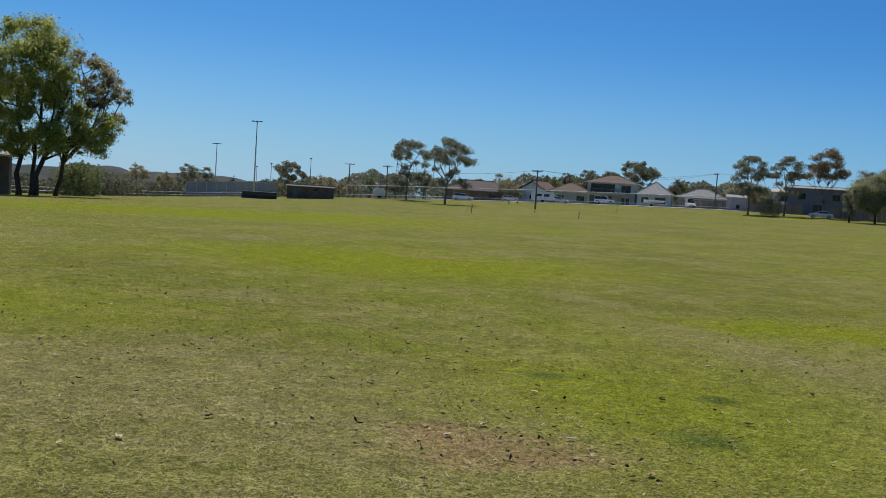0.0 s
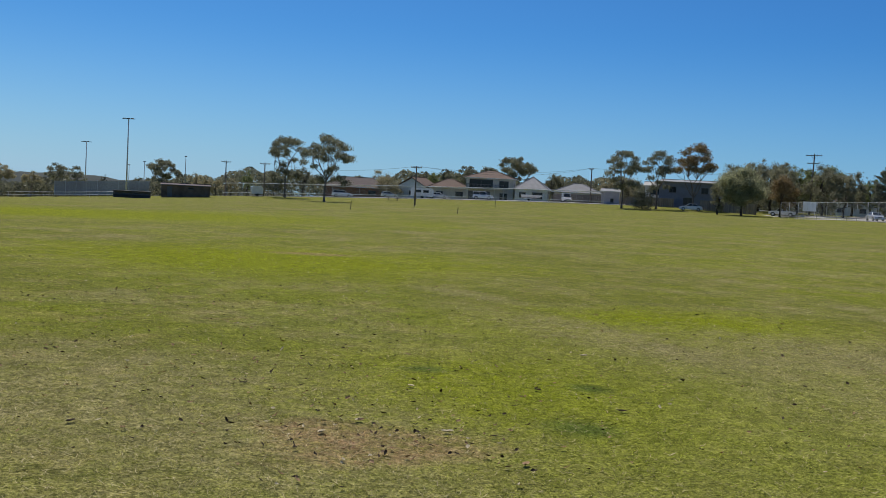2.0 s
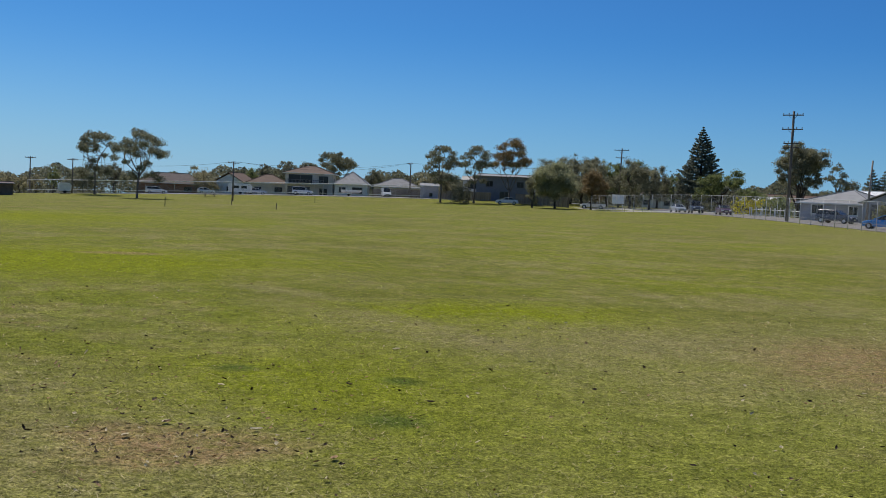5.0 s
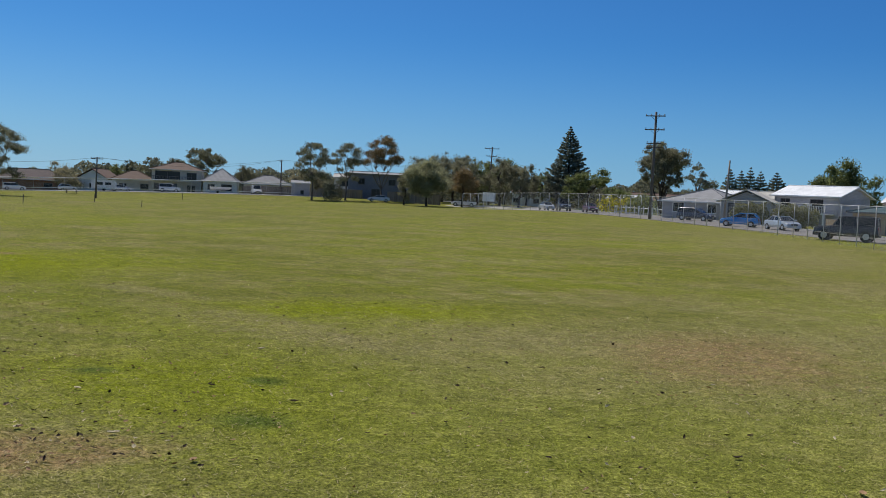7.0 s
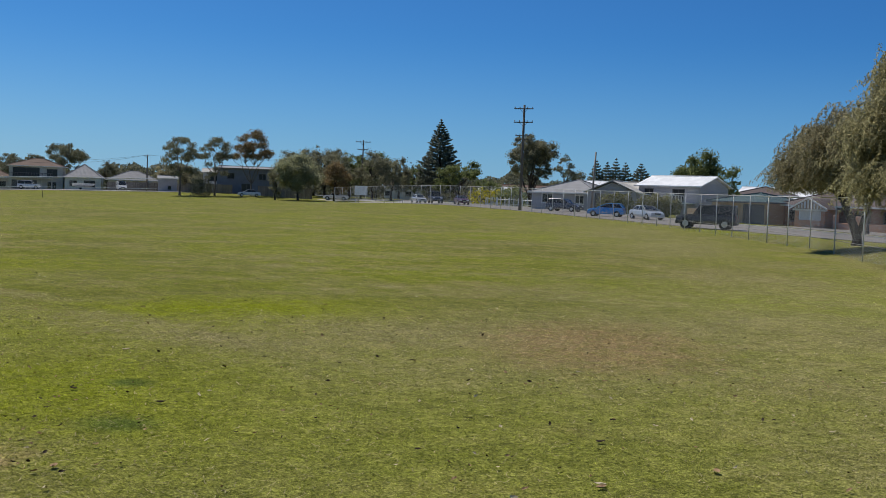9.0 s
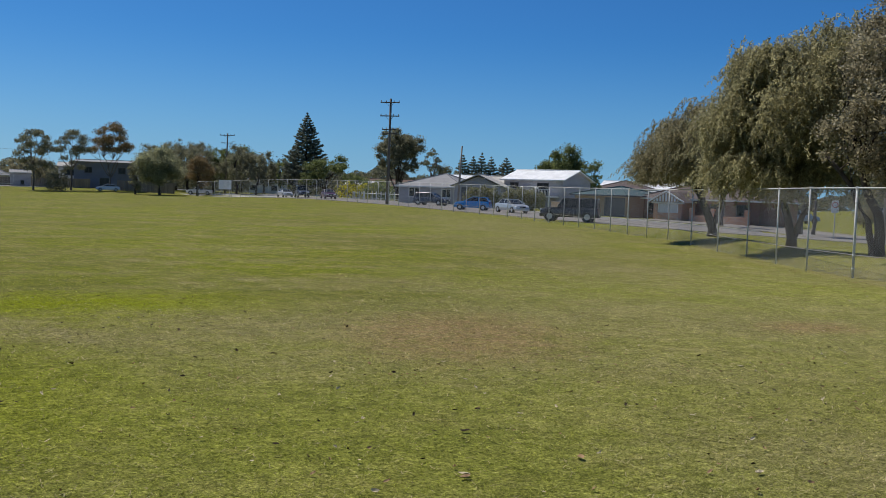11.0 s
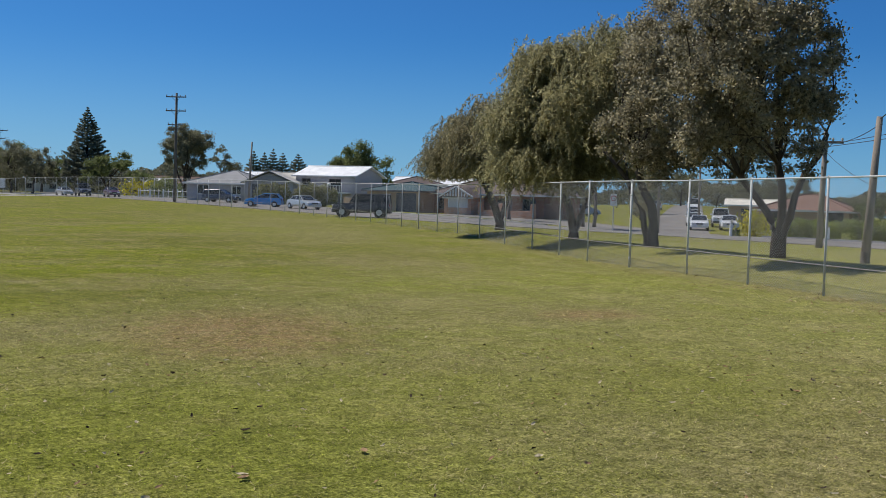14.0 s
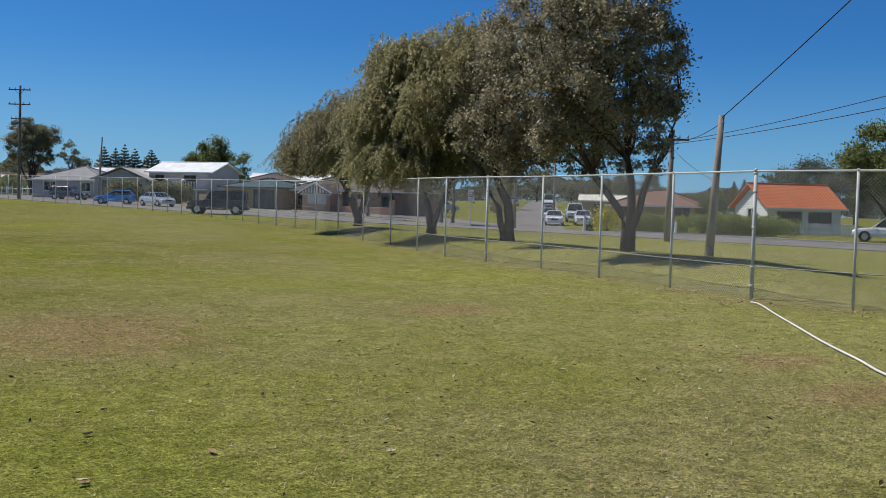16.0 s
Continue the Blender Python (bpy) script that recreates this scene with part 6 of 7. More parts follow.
tree(x, y, "large dark domed tree beside a power pole", [(0, 0, 0.2, 0.3, 5.0, 0.36), (0.1, 0, -1.6, -0.8, 6.0, 0.22), (0.1, 0, 1.8, 0.8, 6.0, 0.22)],
     [(0.8, 0.5, 8.6, 3.4, 3.4, 2.2, 70, 0.8), (-2.4, -1.0, 7.4, 2.2, 2.2, 2.6, 40, 0.7), (-1.6, 0.4, 10.6, 2.0, 2.0, 1.4, 14, 0.8), (3.0, 1.4, 6.4, 1.6, 1.6, 1.8, 24, 0.6), (-0.6, 0, 5.6, 2.4, 2.4, 0.9, 20, 0.6)], 52000, 0.13, LF_BACK, M_BARKDK, 181, 22, group="trees beyond the field", corners=3)
x, y = polar(-30.5, 226)
tree(x, y, "low flat-topped spreading acacia", [(0, 0, 0.4, 0.2, 4.2, 0.22), (0, 0, -1.8, 0.4, 4.0, 0.16)],
     [(0, 0, 6.2, 4.6, 4.0, 1.0, 40, 0.9), (-2.2, 0, 4.4, 2.8, 2.8, 0.8, 18, 0.8), (3.4, 0, 7.0, 1.6, 1.6, 1.4, 12, 0.8), (-4.2, 0, 3.2, 1.8, 1.8, 0.7, 10, 0.7)], 22000, 0.15, LF_GREEN, M_BARKDK, 182, 18, group="trees beyond the field", corners=3)
norfolk_pine(*polar(-29.45, 236), 18.2, 12.6, 191, "tall dark tiered norfolk pine", 30, 70, 0.16)
r = np.random.default_rng(77)
for az, h, w in ((-37.75, 9.8, 3.6), (-38.3, 10.2, 4.2), (-38.75, 11.0, 3.4), (-39.25, 9.6, 4.0), (-40.05, 10.0, 4.6)):
    seed += 1
    norfolk_pine(*polar(az, 232), h * r.uniform(0.95, 1.08), w * r.uniform(1.6, 2.1), seed, "distant norfolk pine above rooftops", 15, 46, 0.17, "norfolk pines")
for az, h in ((-70.3, 8.6), (-70.8, 9.4), (-71.2, 8.8), (-71.7, 9.2)):
    seed += 1
    norfolk_pine(*polar(az, 300), h, h * 0.5, seed, "distant norfolk pine above rooftops", 12, 20, 0.3, "norfolk pines")
bush(-35.6, 105, 4.0, 3.4, 3.2, "rounded bushy shrub tree at the field edge", LF_GREEN, 201, 5200, 0.14)
bush(-40.0, 128, 8.0, 4.0, 2.6, "low scrubby bushes at the field edge", LF_SCRUB, 202, 4200, 0.17)
bush(-46.0, 140, 9.0, 4.0, 3.4, "low scrubby bushes at the field edge", LF_SCRUB, 203, 4600, 0.17)
bush(*polar(-17.0, 226), 4.4, 3.0, 3.6, "reddish-brown shrub against a fence", LF_SCRUB, 204, 2600, 0.17)


def woods(name, az0, az1, dist, height, label, leaf, n, size, seed):
    """A far belt of woodland as one mass of leaf clumps, with an uneven top."""
    r = np.random.default_rng(seed)
    a = np.radians(r.uniform(az0, az1, n))
    d = dist * (1 + r.uniform(-0.04, 0.06, n))
    top = height * (0.76 + 0.14 * np.sin(a * 41 + seed) + 0.08 * np.sin(a * 127 + 2 * seed) + 0.05 * np.sin(a * 311))
    z = top * r.uniform(0, 1, n) ** 0.7
    x, y = -np.sin(a) * d, np.cos(a) * d
    pos = np.stack([x, y, land(x, y) + z], -1)
    ob = new(name, leaf_mesh(name, pos, size, leaf, 1.3, 0, seed, 3))
    tagged(ob, label, "woodland", kind="stuff")


woods("woodland", 9, 30, 330, 5.0, "dark scrubby woodland beyond the field", LF_SCRUB, 40000, 0.6, 211)
woods("woodland", 12, 30, 420, 8, "dark wooded rise beyond the field", LF_SCRUB, 34000, 0.85, 212)
woods("woodland", -22, 9, 350, 9.5, "distant trees behind the houses", LF_SCRUB, 40000, 0.6, 213)
woods("woodland", -36, -20, 330, 10.0, "distant trees behind the car park", LF_SCRUB, 30000, 0.6, 214)
woods("woodland", -58, -36, 300, 6.0, "distant trees behind the houses", LF_SCRUB, 26000, 0.55, 215)
woods("woodland", -92, -58, 280, 7.0, "distant trees up the side street", LF_SCRUB, 38000, 0.55, 216)


def far_hill(az0, az1, dist, top_z, label):
    g = Geo()
    n = 60
    for i in range(n + 1):
        az = az0 + (az1 - az0) * i / n
        x, y = polar(az, dist)
        k = math.sin(math.pi * i / n) ** 0.5
        zt = gz(x, y) + (top_z - gz(x, y)) * k * (0.9 + 0.07 * math.sin(i * 0.7) + 0.04 * math.sin(i * 1.9))
        x2, y2 = polar(az, dist * 1.15)
        x0, y0 = polar(az, dist * 0.86)
        g.v += [(x0, y0, gz(x0, y0) - 5), (x, y, zt), (x2, y2, gz(x2, y2) - 5)]
    for i in range(n):
        for k in (0, 1):
            g.f.append((3 * i + k, 3 * i + k + 1, 3 * i + 4 + k, 3 * i + 3 + k))
    g.m = [0] * len(g.f)
    tagged(part("hill", g, M_HILL), label, "hill", kind="structure")


M_HILL = material("far_wooded_hill", (0.028, 0.037, 0.034), (0.05, 0.06, 0.052), 0.02, 0.95, 0, 0, 0.12)
far_hill(-30, -4, 1250, 19.5, "distant wooded blue-grey hill")
far_hill(-50, -26, 1350, 22, "distant wooded blue-grey hill")
far_hill(1, 36, 900, 1.5, "distant dark wooded rise")

# ---- hedges, small fences and yard things ----
bush(*polar(-38.9, 134), 4.6, 1.4, 2.6, "clipped grey-green hedge in front of a carport", LF_HEDGE, 221, 5000, 0.15, radians(-60), "hedge", "hedge")
bush(*polar(-41.0, 132), 5.2, 1.4, 2.6, "clipped grey-green hedge in front of a house", LF_HEDGE, 222, 5500, 0.15, radians(-66), "hedge", "hedge")
bush(*polar(-70.7, 86), 7.6, 1.6, 1.6, "long clipped hedge along a garden front", LF_CLIP, 223, 9000, 0.12, radians(-72), "hedge", "hedge")
bush(*polar(-66.6, 88), 5.0, 1.5, 1.5, "rounded green hedge beside the street", LF_CLIP, 224, 5000, 0.12, radians(-75), "hedge", "hedge")
bush(*polar(-64.0, 86), 2.2, 2.0, 2.0, "bright yellow flowering shrub by the street", LF_YELLOW, 225, 900, 0.16)
bush(*polar(-32.1, 180), 7.0, 3.0, 2.6, "yellow-green shrubs in a garden", LF_YELLOW, 226, 700, 0.3)
bush(*polar(-33.4, 176), 6.0, 3.0, 2.8, "green shrubs in a garden", LF_GREEN, 227, 900, 0.3)


def slat_fence(a, b, height, gap, width, mat, label, category="fence"):
    """Posts, two rails and upright slats between two places."""
    a, b = np.array(a, float), np.array(b, float)
    L = np.linalg.norm(b - a)
    rz = math.atan2(b[1] - a[1], b[0] - a[0])
    f = thing("slat_fence", on_land(*a), rz, label, category)
    z = lambda u: gz(*(a + (b - a) * u / L)) - f.location.z
    slat = Geo().box((0, 0, height / 2), (width, 0.025, height), 0, 0, 0.01).mesh("slat", mat)
    for u in np.arange(gap / 2, L, gap):
        part("slat", slat, None, f, at=(u, -0.04, z(u) + 0.06))
    for h in (0.25, 0.8):
        part("rail", Geo().tube([(u, 0, z(u) + height * h) for u in np.linspace(0, L, 8)], [0.035] * 8, 4), mat, f)
    for u in np.arange(0, L + 0.1, 2.4):
        part("post", Geo().box((u, 0.03, z(u) + height / 2), (0.1, 0.1, height + 0.1)), mat, f)


slat_fence((88.0, 27.6), (92.8, 22.6), 1.0, 0.16, 0.12, M_WHITE, "low white picket fence in front of a cottage")
slat_fence(polar(-62.9, 84), polar(-62.9, 108), 1.1, 0.4, 0.36, M_CREAM, "low pale paling fence running up the street")
slat_fence(polar(-32.0, 168), polar(-35.2, 160), 1.3, 0.9, 0.16, M_WHITE, "white post-and-rail garden fence")
slat_fence(polar(-12.3, 262), polar(-14.8, 258), 1.9, 0.5, 0.46, M_TIMBER, "weathered timber paling fence")
slat_fence(polar(-15.8, 250), polar(-18.6, 240), 1.9, 0.5, 0.46, M_TIMBER, "weathered timber paling fence behind gums")
slat_fence(polar(-19.9, 232), polar(-22.8, 222), 2.1, 0.5, 0.46, M_TIMBER, "weathered timber paling fence behind gums")
slat_fence(polar(-42.6, 128), polar(-44.0, 124), 1.2, 0.3, 0.28, M_TANBRICK, "low brick garden wall panels", "wall")

# grey screen fence, low shelter and rails at the far left of the field
def rail_fence(line, label):
    pts = resample(line, 6.0)
    f = thing("rail_fence", on_land(*pts[0]), 0, label, "fence")
    o = Vector(f.location)
    for p in pts:
        part("post", Geo().tube([(0, 0, -0.1), (0, 0, 1.15)], [0.05, 0.05], 6), M_GALV, f, at=Vector((p[0], p[1], gz(*p))) - o)
    for h in (1.1, 0.55):
        part("rail", Geo().tube([Vector((p[0], p[1], gz(*p) + h)) - o for p in pts], [0.045] * len(pts), 6), M_WHITE, f, smooth=True)


rail_fence([polar(24, 150), polar(18, 190), polar(12, 222), polar(9, 228)], "white pipe rail fence beyond the field")
M_SCREEN = material("grey_mesh_screen", (0.34, 0.31, 0.30), (0.44, 0.41, 0.39), 0.15, 0.9, 0, 0.0, 4)
sc = thing("windbreak_fence", on_land(*polar(13.4, 236)), 0, "long grey shade-cloth fence beyond the field", "fence")
for k in range(9):
    a0, a1 = polar(13.4 - 0.51 * k, 236), polar(13.4 - 0.51 * (k + 1), 236)
    m = ((a0[0] + a1[0]) / 2, (a0[1] + a1[1]) / 2)
    part("panel", Geo().box((m[0] - sc.location.x, m[1] - sc.location.y, gz(*m) - sc.location.z + 1.7), (2.04, 0.05, 3.0), radians(11)), M_SCREEN, sc)
    part("post", Geo().tube([(a0[0] - sc.location.x, a0[1] - sc.location.y, gz(*a0) - sc.location.z - 0.1), (a0[0] - sc.location.x, a0[1] - sc.location.y, gz(*a0) - sc.location.z + 3.3)], [0.05, 0.05], 6), M_GALV, sc)
dg = thing("dugout_bench", on_land(*polar(9.65, 168)), radians(9), "long low dark team bench on the field edge", "bench")
part("back_panel", Geo().box((0, 0.5, 0.5), (5.4, 0.08, 1.0), 0, 0, 0.02), M_FRAMEDK, dg)
part("seat", Geo().box((0, 0.1, 0.45), (5.4, 0.5, 0.08), 0, 0, 0.02), M_TRIM, dg)
part("canopy", Geo().box((0, 0.1, 1.05), (5.6, 1.1, 0.08), 0, 0, 0.02), M_TRIM, dg)
part("skirt", Geo().box((0, -0.2, 0.22), (5.4, 0.05, 0.42)), M_TRIM, dg)
for k in (-2.6, 0, 2.6):
    part("end_panel", Geo().box((k, 0.1, 0.5), (0.08, 0.8, 1.0)), M_FRAMEDK, dg)

# caravan, boat on trailer and box trailer on the far street
def box_trailer(az, dist, rz, ln, wd, ht, mat, label, name, category, windows=0):
    x, y = polar(az, dist)
    c = thing(name, on_land(x, y, 0.03), rz, label, category)
    g = Geo()
    pr = [(-ln / 2, 0.5), (-ln / 2, ht * 0.9), (-ln / 2 + 0.3, ht), (ln / 2 - 0.5, ht), (ln / 2, ht * 0.75), (ln / 2 - 0.1, 0.5)]
    n = len(pr)
    g.v = [(a, s * wd / 2, b) for s in (-1, 1) for a, b in pr]
    g.f = [tuple(range(n)), tuple(range(2 * n - 1, n - 1, -1))] + [(i, n + i, n + (i + 1) % n, (i + 1) % n) for i in range(n)]
    g.m = [0] * len(g.f)
    part("body", g, mat, c)
    for k in range(windows):
        part("window", Geo().box((-ln / 2 + ln * (k + 1) / (windows + 1), -wd / 2 - 0.01, ht * 0.68), (ln / (windows + 2.2), 0.04, ht * 0.24), 0, 0, 0.01), M_GLASS, c)
    for s in (-1, 1):
        part("wheel", Geo().tube([(0, s * (wd / 2 - 0.2), 0.34), (0, s * (wd / 2), 0.34)], [0.34, 0.34], 14), M_TYRE, c)
    part("drawbar", Geo().tube([(ln / 2 - 0.1, 0, 0.55), (ln / 2 + 1.2, 0, 0.5)], [0.05, 0.05], 6), M_STEELDK, c)
    part("jockey_wheel", Geo().tube([(ln / 2 + 1.0, 0, 0.0), (ln / 2 + 1.0, 0, 0.6)], [0.05, 0.03], 6), M_STEELDK, c)


box_trailer(-5.35, 254, radians(-8), 5.4, 2.2, 2.45, M_CARWHITE, "white caravan parked on the far street", "caravan", "caravan", 2)
box_trailer(3.35, 240, radians(10), 2.6, 1.8, 2.2, M_CARWHITE, "white box trailer under a small tree", "box_trailer", "trailer")
x, y = polar(-11.15, 258)
bt = thing("boat_on_trailer", on_land(x, y, 0.03), radians(-14), "pale runabout boat on a trailer in a front yard", "boat")
g = Geo()
for px, hw, zb in ((-2.4, 0.95, 0.75), (-1.0, 1.0, 0.7), (0.8, 0.95, 0.72), (1.9, 0.6, 0.85), (2.6, 0.05, 1.2)):
    g.v += [(px, -hw, 1.45), (px, -hw * 0.75, zb + 0.25), (px, 0, zb), (px, hw * 0.75, zb + 0.25), (px, hw, 1.45)]
for i in range(4):
    for k in range(4):
        g.f.append((5 * i + k, 5 * i + k + 1, 5 * i + 6 + k, 5 * i + 5 + k))
g.f += [(0, 1, 2, 3, 4), (0, 5, 10, 15, 20, 24, 19, 14, 9, 4)]
g.m = [0] * len(g.f)
part("hull", g, M_CARWHITE, bt)
part("windscreen", Geo().box((0.4, 0, 1.7), (0.1, 1.5, 0.5), 0, 0, 0.02), M_GLASS, bt)
part("outboard_motor", Geo().box((-2.55, 0, 1.35), (0.4, 0.4, 0.9), 0, 0, 0.08), M_TRIM, bt)
part("trailer_frame", Geo().box((0.2, 0, 0.52), (5.2, 0.16, 0.12)).box((-0.6, 0, 0.45), (0.16, 1.7, 0.14)), M_STEELDK, bt)
for s in (-1, 1):
    part("wheel", Geo().tube([(-0.6, s * 0.85, 0.3), (-0.6, s * 1.02, 0.3)], [0.3, 0.3], 14), M_TYRE, bt)

# driveways, sign, marker posts
for az, dist, ln in ((-12.9, 250, 10), (-10.6, 251, 9)):
    x, y = polar(az, dist)
    dv = ribbon([(x, y), polar(az - 0.1, dist + ln)], 4.5, 0.06, 0.1, 2)
    tagged(part("driveway", dv, M_CONC), "pale concrete driveway crossing", "driveway", kind="structure")
x, y = polar(-25.3, 205)
sg = thing("notice_board", on_land(x, y), radians(-28), "blank white notice board on two posts", "sign")
part("board", Geo().box((0, 0, 2.3), (2.3, 0.06, 1.7), 0, 0, 0.02), M_WHITE, sg)
for k in (-1, 1):
    part("post", Geo().tube([(k * 0.9, 0.06, -0.1), (k * 0.9, 0.06, 3.0)], [0.05, 0.05], 6), M_GALV, sg)
for x, y, h in ((12.9, 100.7, 0.6), (2.9, 103.5, 0.85), (28.0, 171.7, 1.1), (10.3, 118.6, 0.9)):
    mp = thing("marker_post", on_land(x, y, -0.05), 0, "short dark timber marker post on the field", "post", "field marker posts")
    part("stake", Geo().tube([(0, 0, 0), (0.03, 0, h)], [0.04, 0.035], 7), M_POLE, mp)
    part("cap", Geo().tube([(0.03, 0, h), (0.03, 0, h + 0.05)], [0.045, 0.03], 7), M_STEELDK, mp)
x, y = polar(-3.8, 233)
pt = thing("picnic_table", on_land(x, y), 0.05, "dark timber picnic table with bench seats beside the field", "table")
part("tabletop", Geo().box((0, 0, 0.74), (2.6, 0.75, 0.06), 0, 0, 0.01), M_TIMBER, pt)
for k in (-1, 1):
    part("bench_seat", Geo().box((0, k * 0.72, 0.44), (2.6, 0.28, 0.05), 0, 0, 0.01), M_TIMBER, pt)
    part("leg_frame", Geo().tube([(k * 0.95, -0.7, 0), (k * 0.95, -0.2, 0.72)], [0.05, 0.05], 6).tube([(k * 0.95, 0.7, 0), (k * 0.95, 0.2, 0.72)], [0.05, 0.05], 6).box((k * 0.95, 0, 0.39), (0.07, 1.7, 0.08)), M_TIMBER, pt)
x, y = polar(-56.9, 84)
ss = thing("street_sign", on_land(x, y), radians(-60), "plain white street sign on a post", "sign")
part("post", Geo().tube([(0, 0, -0.1), (0, 0, 2.9)], [0.04, 0.04], 6), M_GALV, ss)
part("panel", Geo().box((0, -0.06, 2.4), (0.5, 0.03, 0.9), 0, 0, 0.01), M_WHITE, ss)
part("ring", Geo().tube([(0.19 * math.cos(k * 0.5236), -0.085, 2.52 + 0.19 * math.sin(k * 0.5236)) for k in range(13)], [0.03] * 13, 6), plain("red_sign_ring", (0.45, 0.05, 0.05), 0.6), ss)
for x, y in ((71.5, 36.6), (75.2, 31.0)):
    bl = thing("bollard", on_land(x, y), 0, "stubby pale timber bollard on the verge", "bollard", "verge bollards")
    part("shaft", Geo().tube([(0, 0, -0.1), (0, 0, 0.9)], [0.1, 0.1], 8), M_WHITE, bl)
    part("top", Geo().tube([(0, 0, 0.9), (0, 0, 0.97)], [0.1, 0.06], 8), M_CONC, bl)

# white hose across the grass
HOSE = [(23.2, 7.6), (22.8, 7.28), (20.9, 6.35), (19.0, 5.4), (16.9, 4.35), (15.3, 3.48), (14.1, 2.86), (12.4, 1.7), (11.2, 0.4)]
hp = resample(HOSE, 0.25)
tagged(part("garden_hose", Geo().tube([(p[0], p[1], gz(*p) + 0.03) for p in hp], [0.017] * len(hp), 8), plain("white_hose_plastic", (0.72, 0.70, 0.64), 0.5), smooth=True),
       "long white plastic hose lying across the grass", "hose")


# ---- grass and fallen leaves ----
def grass(n, r0, r1, hgt, wid, seed):
    r = np.random.default_rng(seed)
    a = np.radians(r.uniform(-82, 27, n))
    d = r0 * (r1 / r0) ** r.uniform(0, 1, n) ** 0.95
    x, y = -np.sin(a) * d, np.cos(a) * d
    z = land(x, y)
    keep = r.uniform(0, 1, n) < np.clip((r1 - d) / (r1 * 0.7), 0, 1)
    a, d, x, y, z, n = a[keep], d[keep], x[keep], y[keep], z[keep], int(keep.sum())
    h = hgt * r.uniform(0.4, 1.5, n) * (d / 9) ** 0.35
    reach = 0.05 * r.uniform(0.4, 1.6, n) * (d / 9) ** 0.5
    turn = r.uniform(0, 6.28, n)
    t = r.uniform(0, 6.28, n)
    lean = np.stack([np.cos(turn), np.sin(turn)], -1) * reach[:, None]
    t = turn + 1.57
    w = wid * r.uniform(0.6, 1.4, n) / 2 * (d / 9) ** 0.7
    v = np.empty((n, 3, 3))
    v[:, 0] = np.stack([x - np.cos(t) * w, y - np.sin(t) * w, z - 0.004], -1)
    v[:, 1] = np.stack([x + np.cos(t) * w, y + np.sin(t) * w, z - 0.004], -1)
    v[:, 2] = np.stack([x + lean[:, 0], y + lean[:, 1], z + h], -1)
    return v


blades = grass(790000, 5.0, 60, 0.012, 0.0062, 301)
n = len(blades)
me = bpy.data.meshes.new("grass")
me.vertices.add(3 * n)
me.vertices.foreach_set("co", blades.ravel())
me.loops.add(3 * n)
me.loops.foreach_set("vertex_index", np.arange(3 * n))
me.polygons.add(n)
me.polygons.foreach_set("loop_start", np.arange(0, 3 * n, 3))
me.polygons.foreach_set("loop_total", np.full(n, 3))
me.materials.append(M_BLADES)
me.update(calc_edges=True)
tagged(new("grass", me), "short mown grass blades, green and straw-coloured", "grass", kind="stuff")


def straw(n, spots, seed):
    """Dry stalks lying on the turf: bent flat strips, thickest on the dry patches."""
    r = np.random.default_rng(seed)
    a = np.radians(r.uniform(-82, 27, n))
    d = 5.0 * (34 / 5.0) ** r.uniform(0, 1, n) ** 0.9
    x, y = -np.sin(a) * d, np.cos(a) * d
    near = np.zeros(n)
    for cx, cy, rx, ry, turn, _ in spots:
        c, q = math.cos(radians(turn)), math.sin(radians(turn))
        u, v = ((x - cx) * c + (y - cy) * q) / rx, (-(x - cx) * q + (y - cy) * c) / ry
        near = np.maximum(near, np.exp(-(u * u + v * v) * 0.7))
    keep = r.uniform(0, 1, n) < 0.12 + 0.6 * near
    x, y, d, n = x[keep], y[keep], d[keep], int(keep.sum())
    ln = r.uniform(0.025, 0.085, n) * (d / 9) ** 0.35
    w = 0.0023 * r.uniform(0.6, 1.5, n) * (d / 9) ** 0.8
    turn, bend = r.uniform(0, 6.28, n), r.normal(size=n) * 0.5
    rows = []
    for k in (0.0, 0.5, 1.0):
        th = turn + bend * k
        px, py = x + np.cos(th) * ln * (k - 0.5), y + np.sin(th) * ln * (k - 0.5)
        z = land(px, py) + 0.008 + 0.02 * r.uniform(0, 1, n) * (1.2 - k)
        for q in (-1, 1):
            rows.append(np.stack([px - q * np.sin(th) * w, py + q * np.cos(th) * w, z], -1))
    v = np.stack(rows, 1).reshape(-1, 3)
    f = (np.arange(n)[:, None, None] * 6 + np.array([[0, 1, 3, 2], [2, 3, 5, 4]])).reshape(-1, 4)
    me = bpy.data.meshes.new("straw")
    me.vertices.add(len(v))
    me.vertices.foreach_set("co", v.ravel())
    me.loops.add(f.size)
    me.loops.foreach_set("vertex_index", f.ravel())
    me.polygons.add(len(f))
    me.polygons.foreach_set("loop_start", np.arange(0, f.size, 4))
    me.polygons.foreach_set("loop_total", np.full(len(f), 4))
    me.materials.append(M_STRAW)
    me.update(calc_edges=True)
    tagged(new("straw", me), "dry straw-coloured grass stalks lying on the turf", "grass", kind="stuff")


M_STRAW = leaf_material("dry_grass_stalks", (0.24, 0.21, 0.09), (0.54, 0.46, 0.25), 0.2, 0.8, 1.5)
straw(60000, DRY_SPOTS + EARTH_SPOTS, 305)


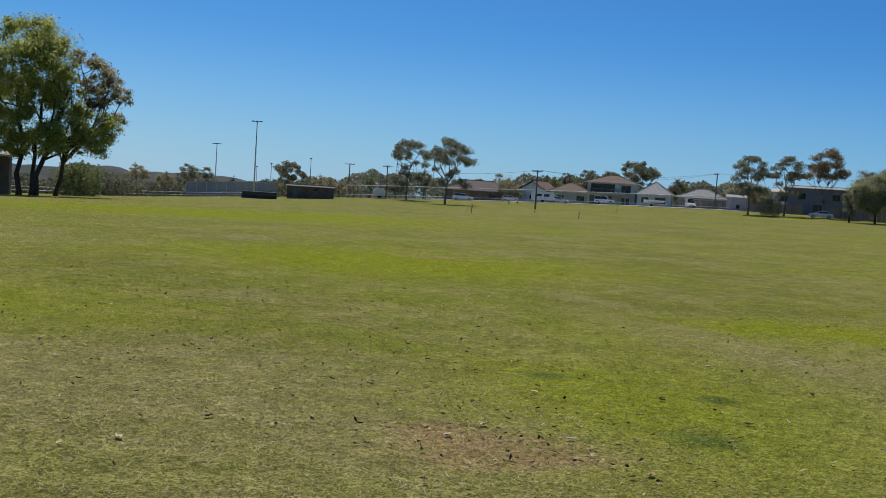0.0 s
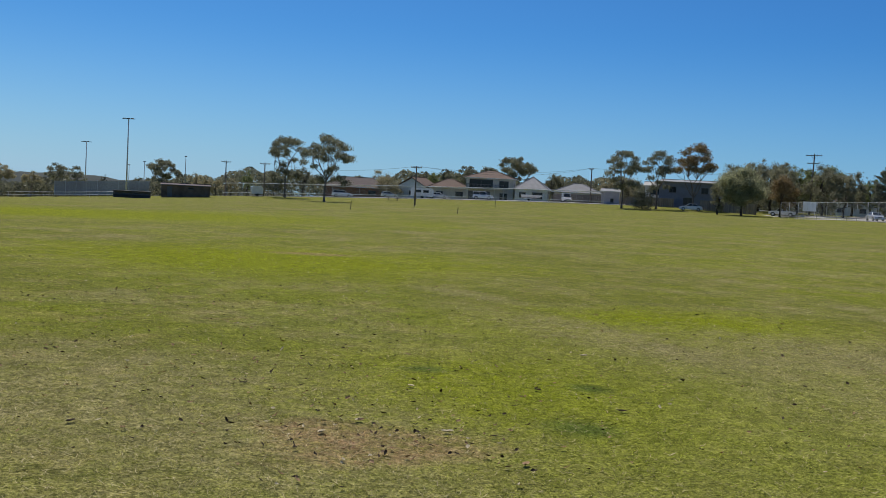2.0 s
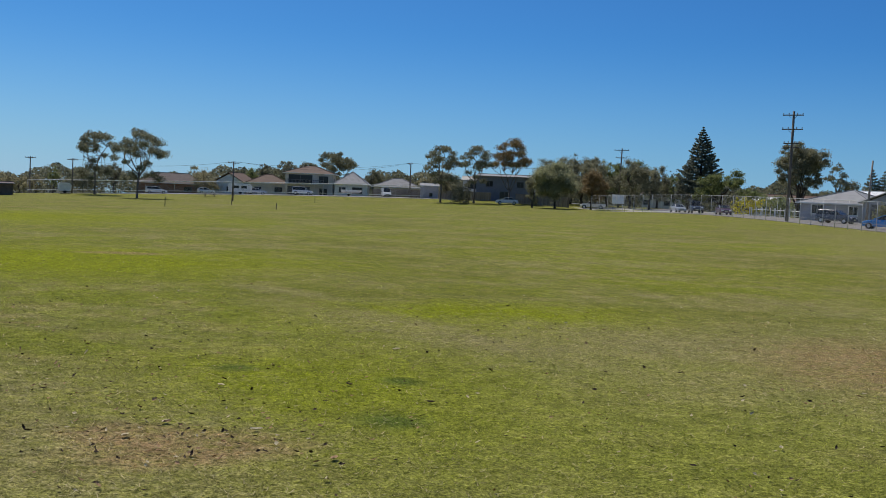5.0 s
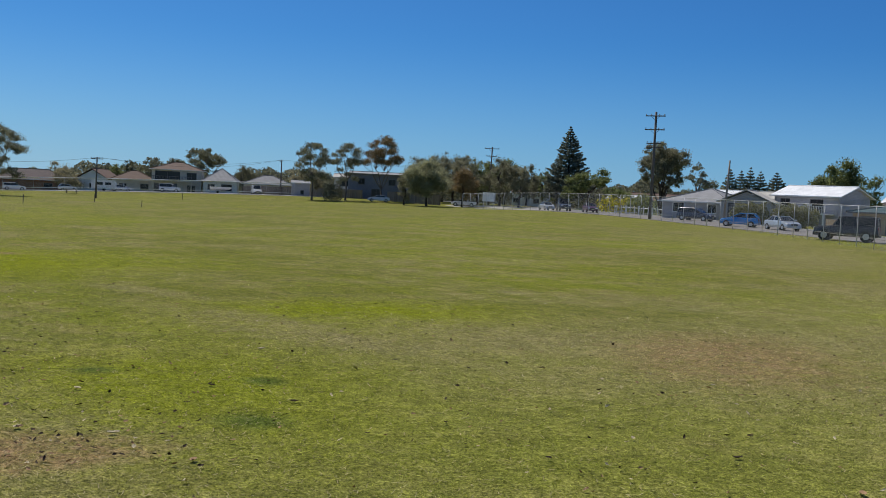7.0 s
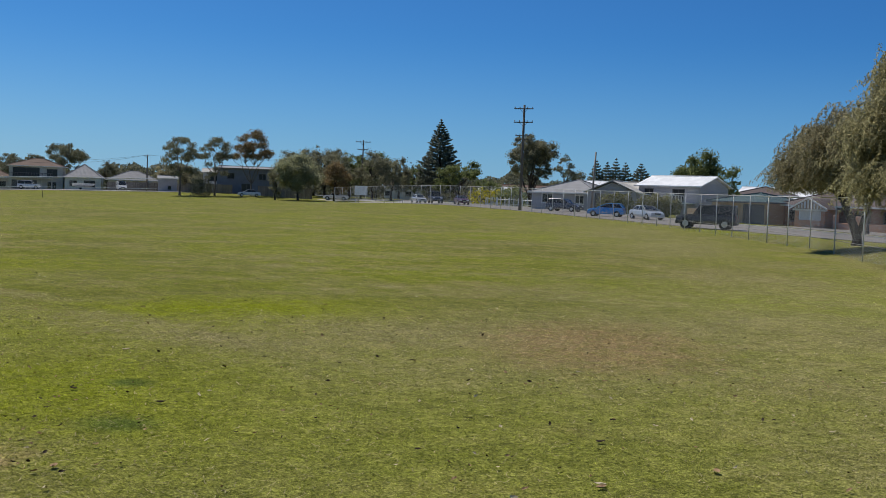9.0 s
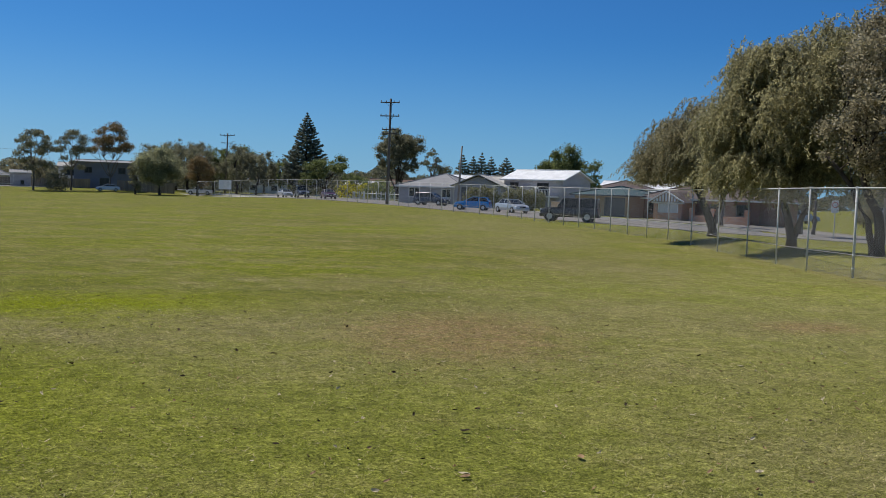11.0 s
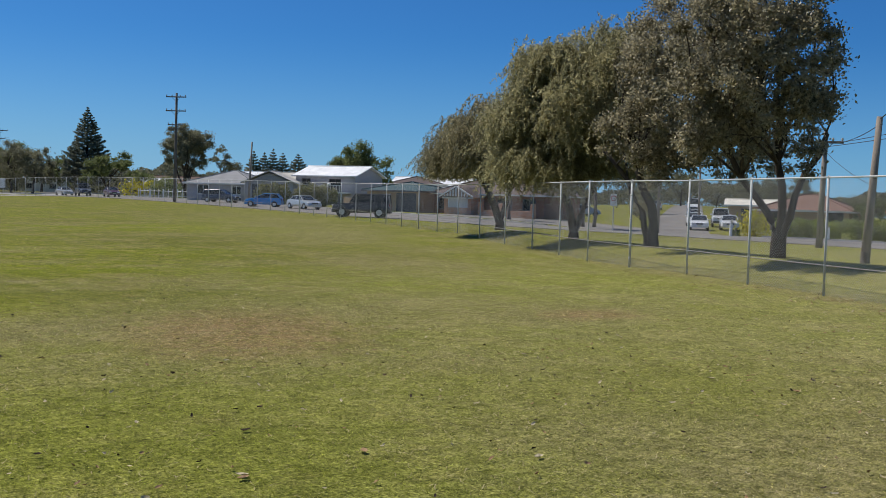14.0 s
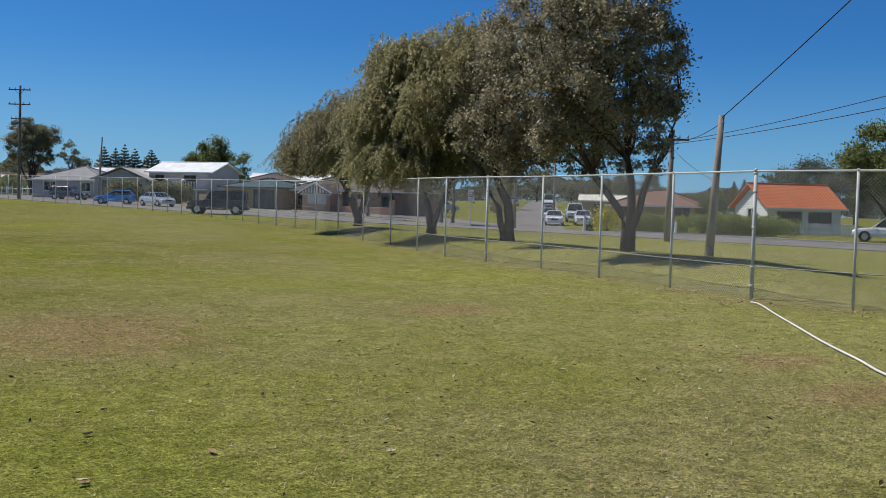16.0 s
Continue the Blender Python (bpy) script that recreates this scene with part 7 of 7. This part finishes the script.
def dead_leaf(ln, wd, curl, seed):
    """A curled dry leaf: two rows bent upwards along the rib."""
    r = random.Random(seed)
    g = Geo()
    for i in range(5):
        t = i / 4
        w = wd * math.sin(math.pi * (0.08 + 0.86 * t)) / 2
        zc = curl * (2 * t - 1) ** 2 * ln
        g.v += [(ln * (t - 0.5), -w, zc + w * 0.6), (ln * (t - 0.5), 0, zc + 0.004), (ln * (t - 0.5), w, zc + w * 0.5 + r.uniform(0, 0.01))]
    for i in range(4):
        for k in range(2):
            g.f.append((3 * i + k, 3 * i + k + 1, 3 * i + 4 + k, 3 * i + 3 + k))
    g.m = [0] * len(g.f)
    return g


M_LEAFPALE = plain("pale_dry_leaf", (0.52, 0.44, 0.29), 0.9, spec=0.1)
M_LEAFTAN = plain("tan_dry_leaf", (0.34, 0.22, 0.12), 0.9, spec=0.1)
M_LEAFDK = plain("dark_dead_leaf", (0.055, 0.04, 0.028), 0.9, spec=0.1)
kinds = {"p": (M_LEAFPALE, "pale curled dry leaf lying on the grass"), "t": (M_LEAFTAN, "tan curled dry leaf lying on the grass"), "d": (M_LEAFDK, "dark curled dead leaf lying on the grass")}
for i, (x, y, k) in enumerate(((-3.84, 10.84, "p"), (-2.23, 7.68, "p"), (-1.77, 8.57, "d"), (3.46, 13.31, "p"), (1.05, 10.7, "p"), (0.16, 8.5, "p"), (2.97, 9.81, "d"), (2.35, 10.75, "d"), (0.47, 8.99, "p"), (1.18, 8.67, "p"),
                               (5.09, 5.86, "p"), (1.64, 7.68, "t"), (7.09, 4.86, "p"), (11.55, 8.49, "p"), (11.69, 4.9, "t"), (5.99, 7.0, "d"), (11.74, 5.93, "p"), (6.21, 5.84, "t"), (5.05, 5.79, "t"))):
    m, lab = kinds[k]
    lf = part("fallen_leaf", dead_leaf(0.10, 0.055, 0.12, 400 + i), m, None, lab, at=on_land(x, y, 0.012), rz=i * 2.1)
    tagged(lf, lab, "leaf", "fallen leaves")
litter = {M_LEAFPALE: Geo(), M_LEAFTAN: Geo(), M_LEAFDK: Geo()}
r = np.random.default_rng(311)
spots = [(0.6, 8.3, 1.3, 130), (-2.4, 10.2, 3.0, 110), (1.0, 11.5, 1.8, 70), (-1.0, 18, 4.5, 90), (5.0, 9, 4.0, 70), (11, 6, 4.0, 90), (10, 14, 6.0, 60), (-6, 22, 5.0, 70), (22.9, 3.0, 1.0, 140), (23.0, 5.6, 1.0, 200), (23.4, 7.6, 0.9, 240), (24.8, 10, 1.1, 200), (26.6, 13, 1.2, 140), (29, 17, 1.4, 120), (32, 22, 1.6, 120), (4, 22, 8.0, 200), (8, 12, 9.0, 420), (-4, 15, 7.0, 420), (14, 4, 6.0, 320), (19, 5, 5.0, 320), (26, 12, 4.0, 320)]
for cx, cy, sp, k in spots:
    for _ in range(k):
        x, y = cx + r.normal() * sp * 0.6, cy + r.normal() * sp * 0.6
        if math.hypot(x, y) < 4.5:
            continue
        m = [M_LEAFPALE, M_LEAFTAN, M_LEAFDK][r.choice(3, p=[0.45, 0.47, 0.08] if cx > 10.5 else [0.18, 0.36, 0.46])]
        lf = dead_leaf(r.uniform(0.025, 0.065), r.uniform(0.015, 0.035), r.uniform(0.05, 0.25), int(r.integers(1000)))
        mat = Matrix.Translation((x, y, gz(x, y) + 0.022)) @ Euler((r.normal() * 0.3, r.normal() * 0.3, r.uniform(0, 6.28))).to_matrix().to_4x4()
        litter[m].add([mat @ Vector(p) for p in lf.v], lf.f)
for m, lab in ((M_LEAFPALE, "scattered pale dry leaves on the grass"), (M_LEAFTAN, "scattered tan dry leaves on the grass"), (M_LEAFDK, "scattered dark dead leaves on the grass")):
    tagged(part("leaf_litter", litter[m], m), lab, "leaf litter", kind="stuff")
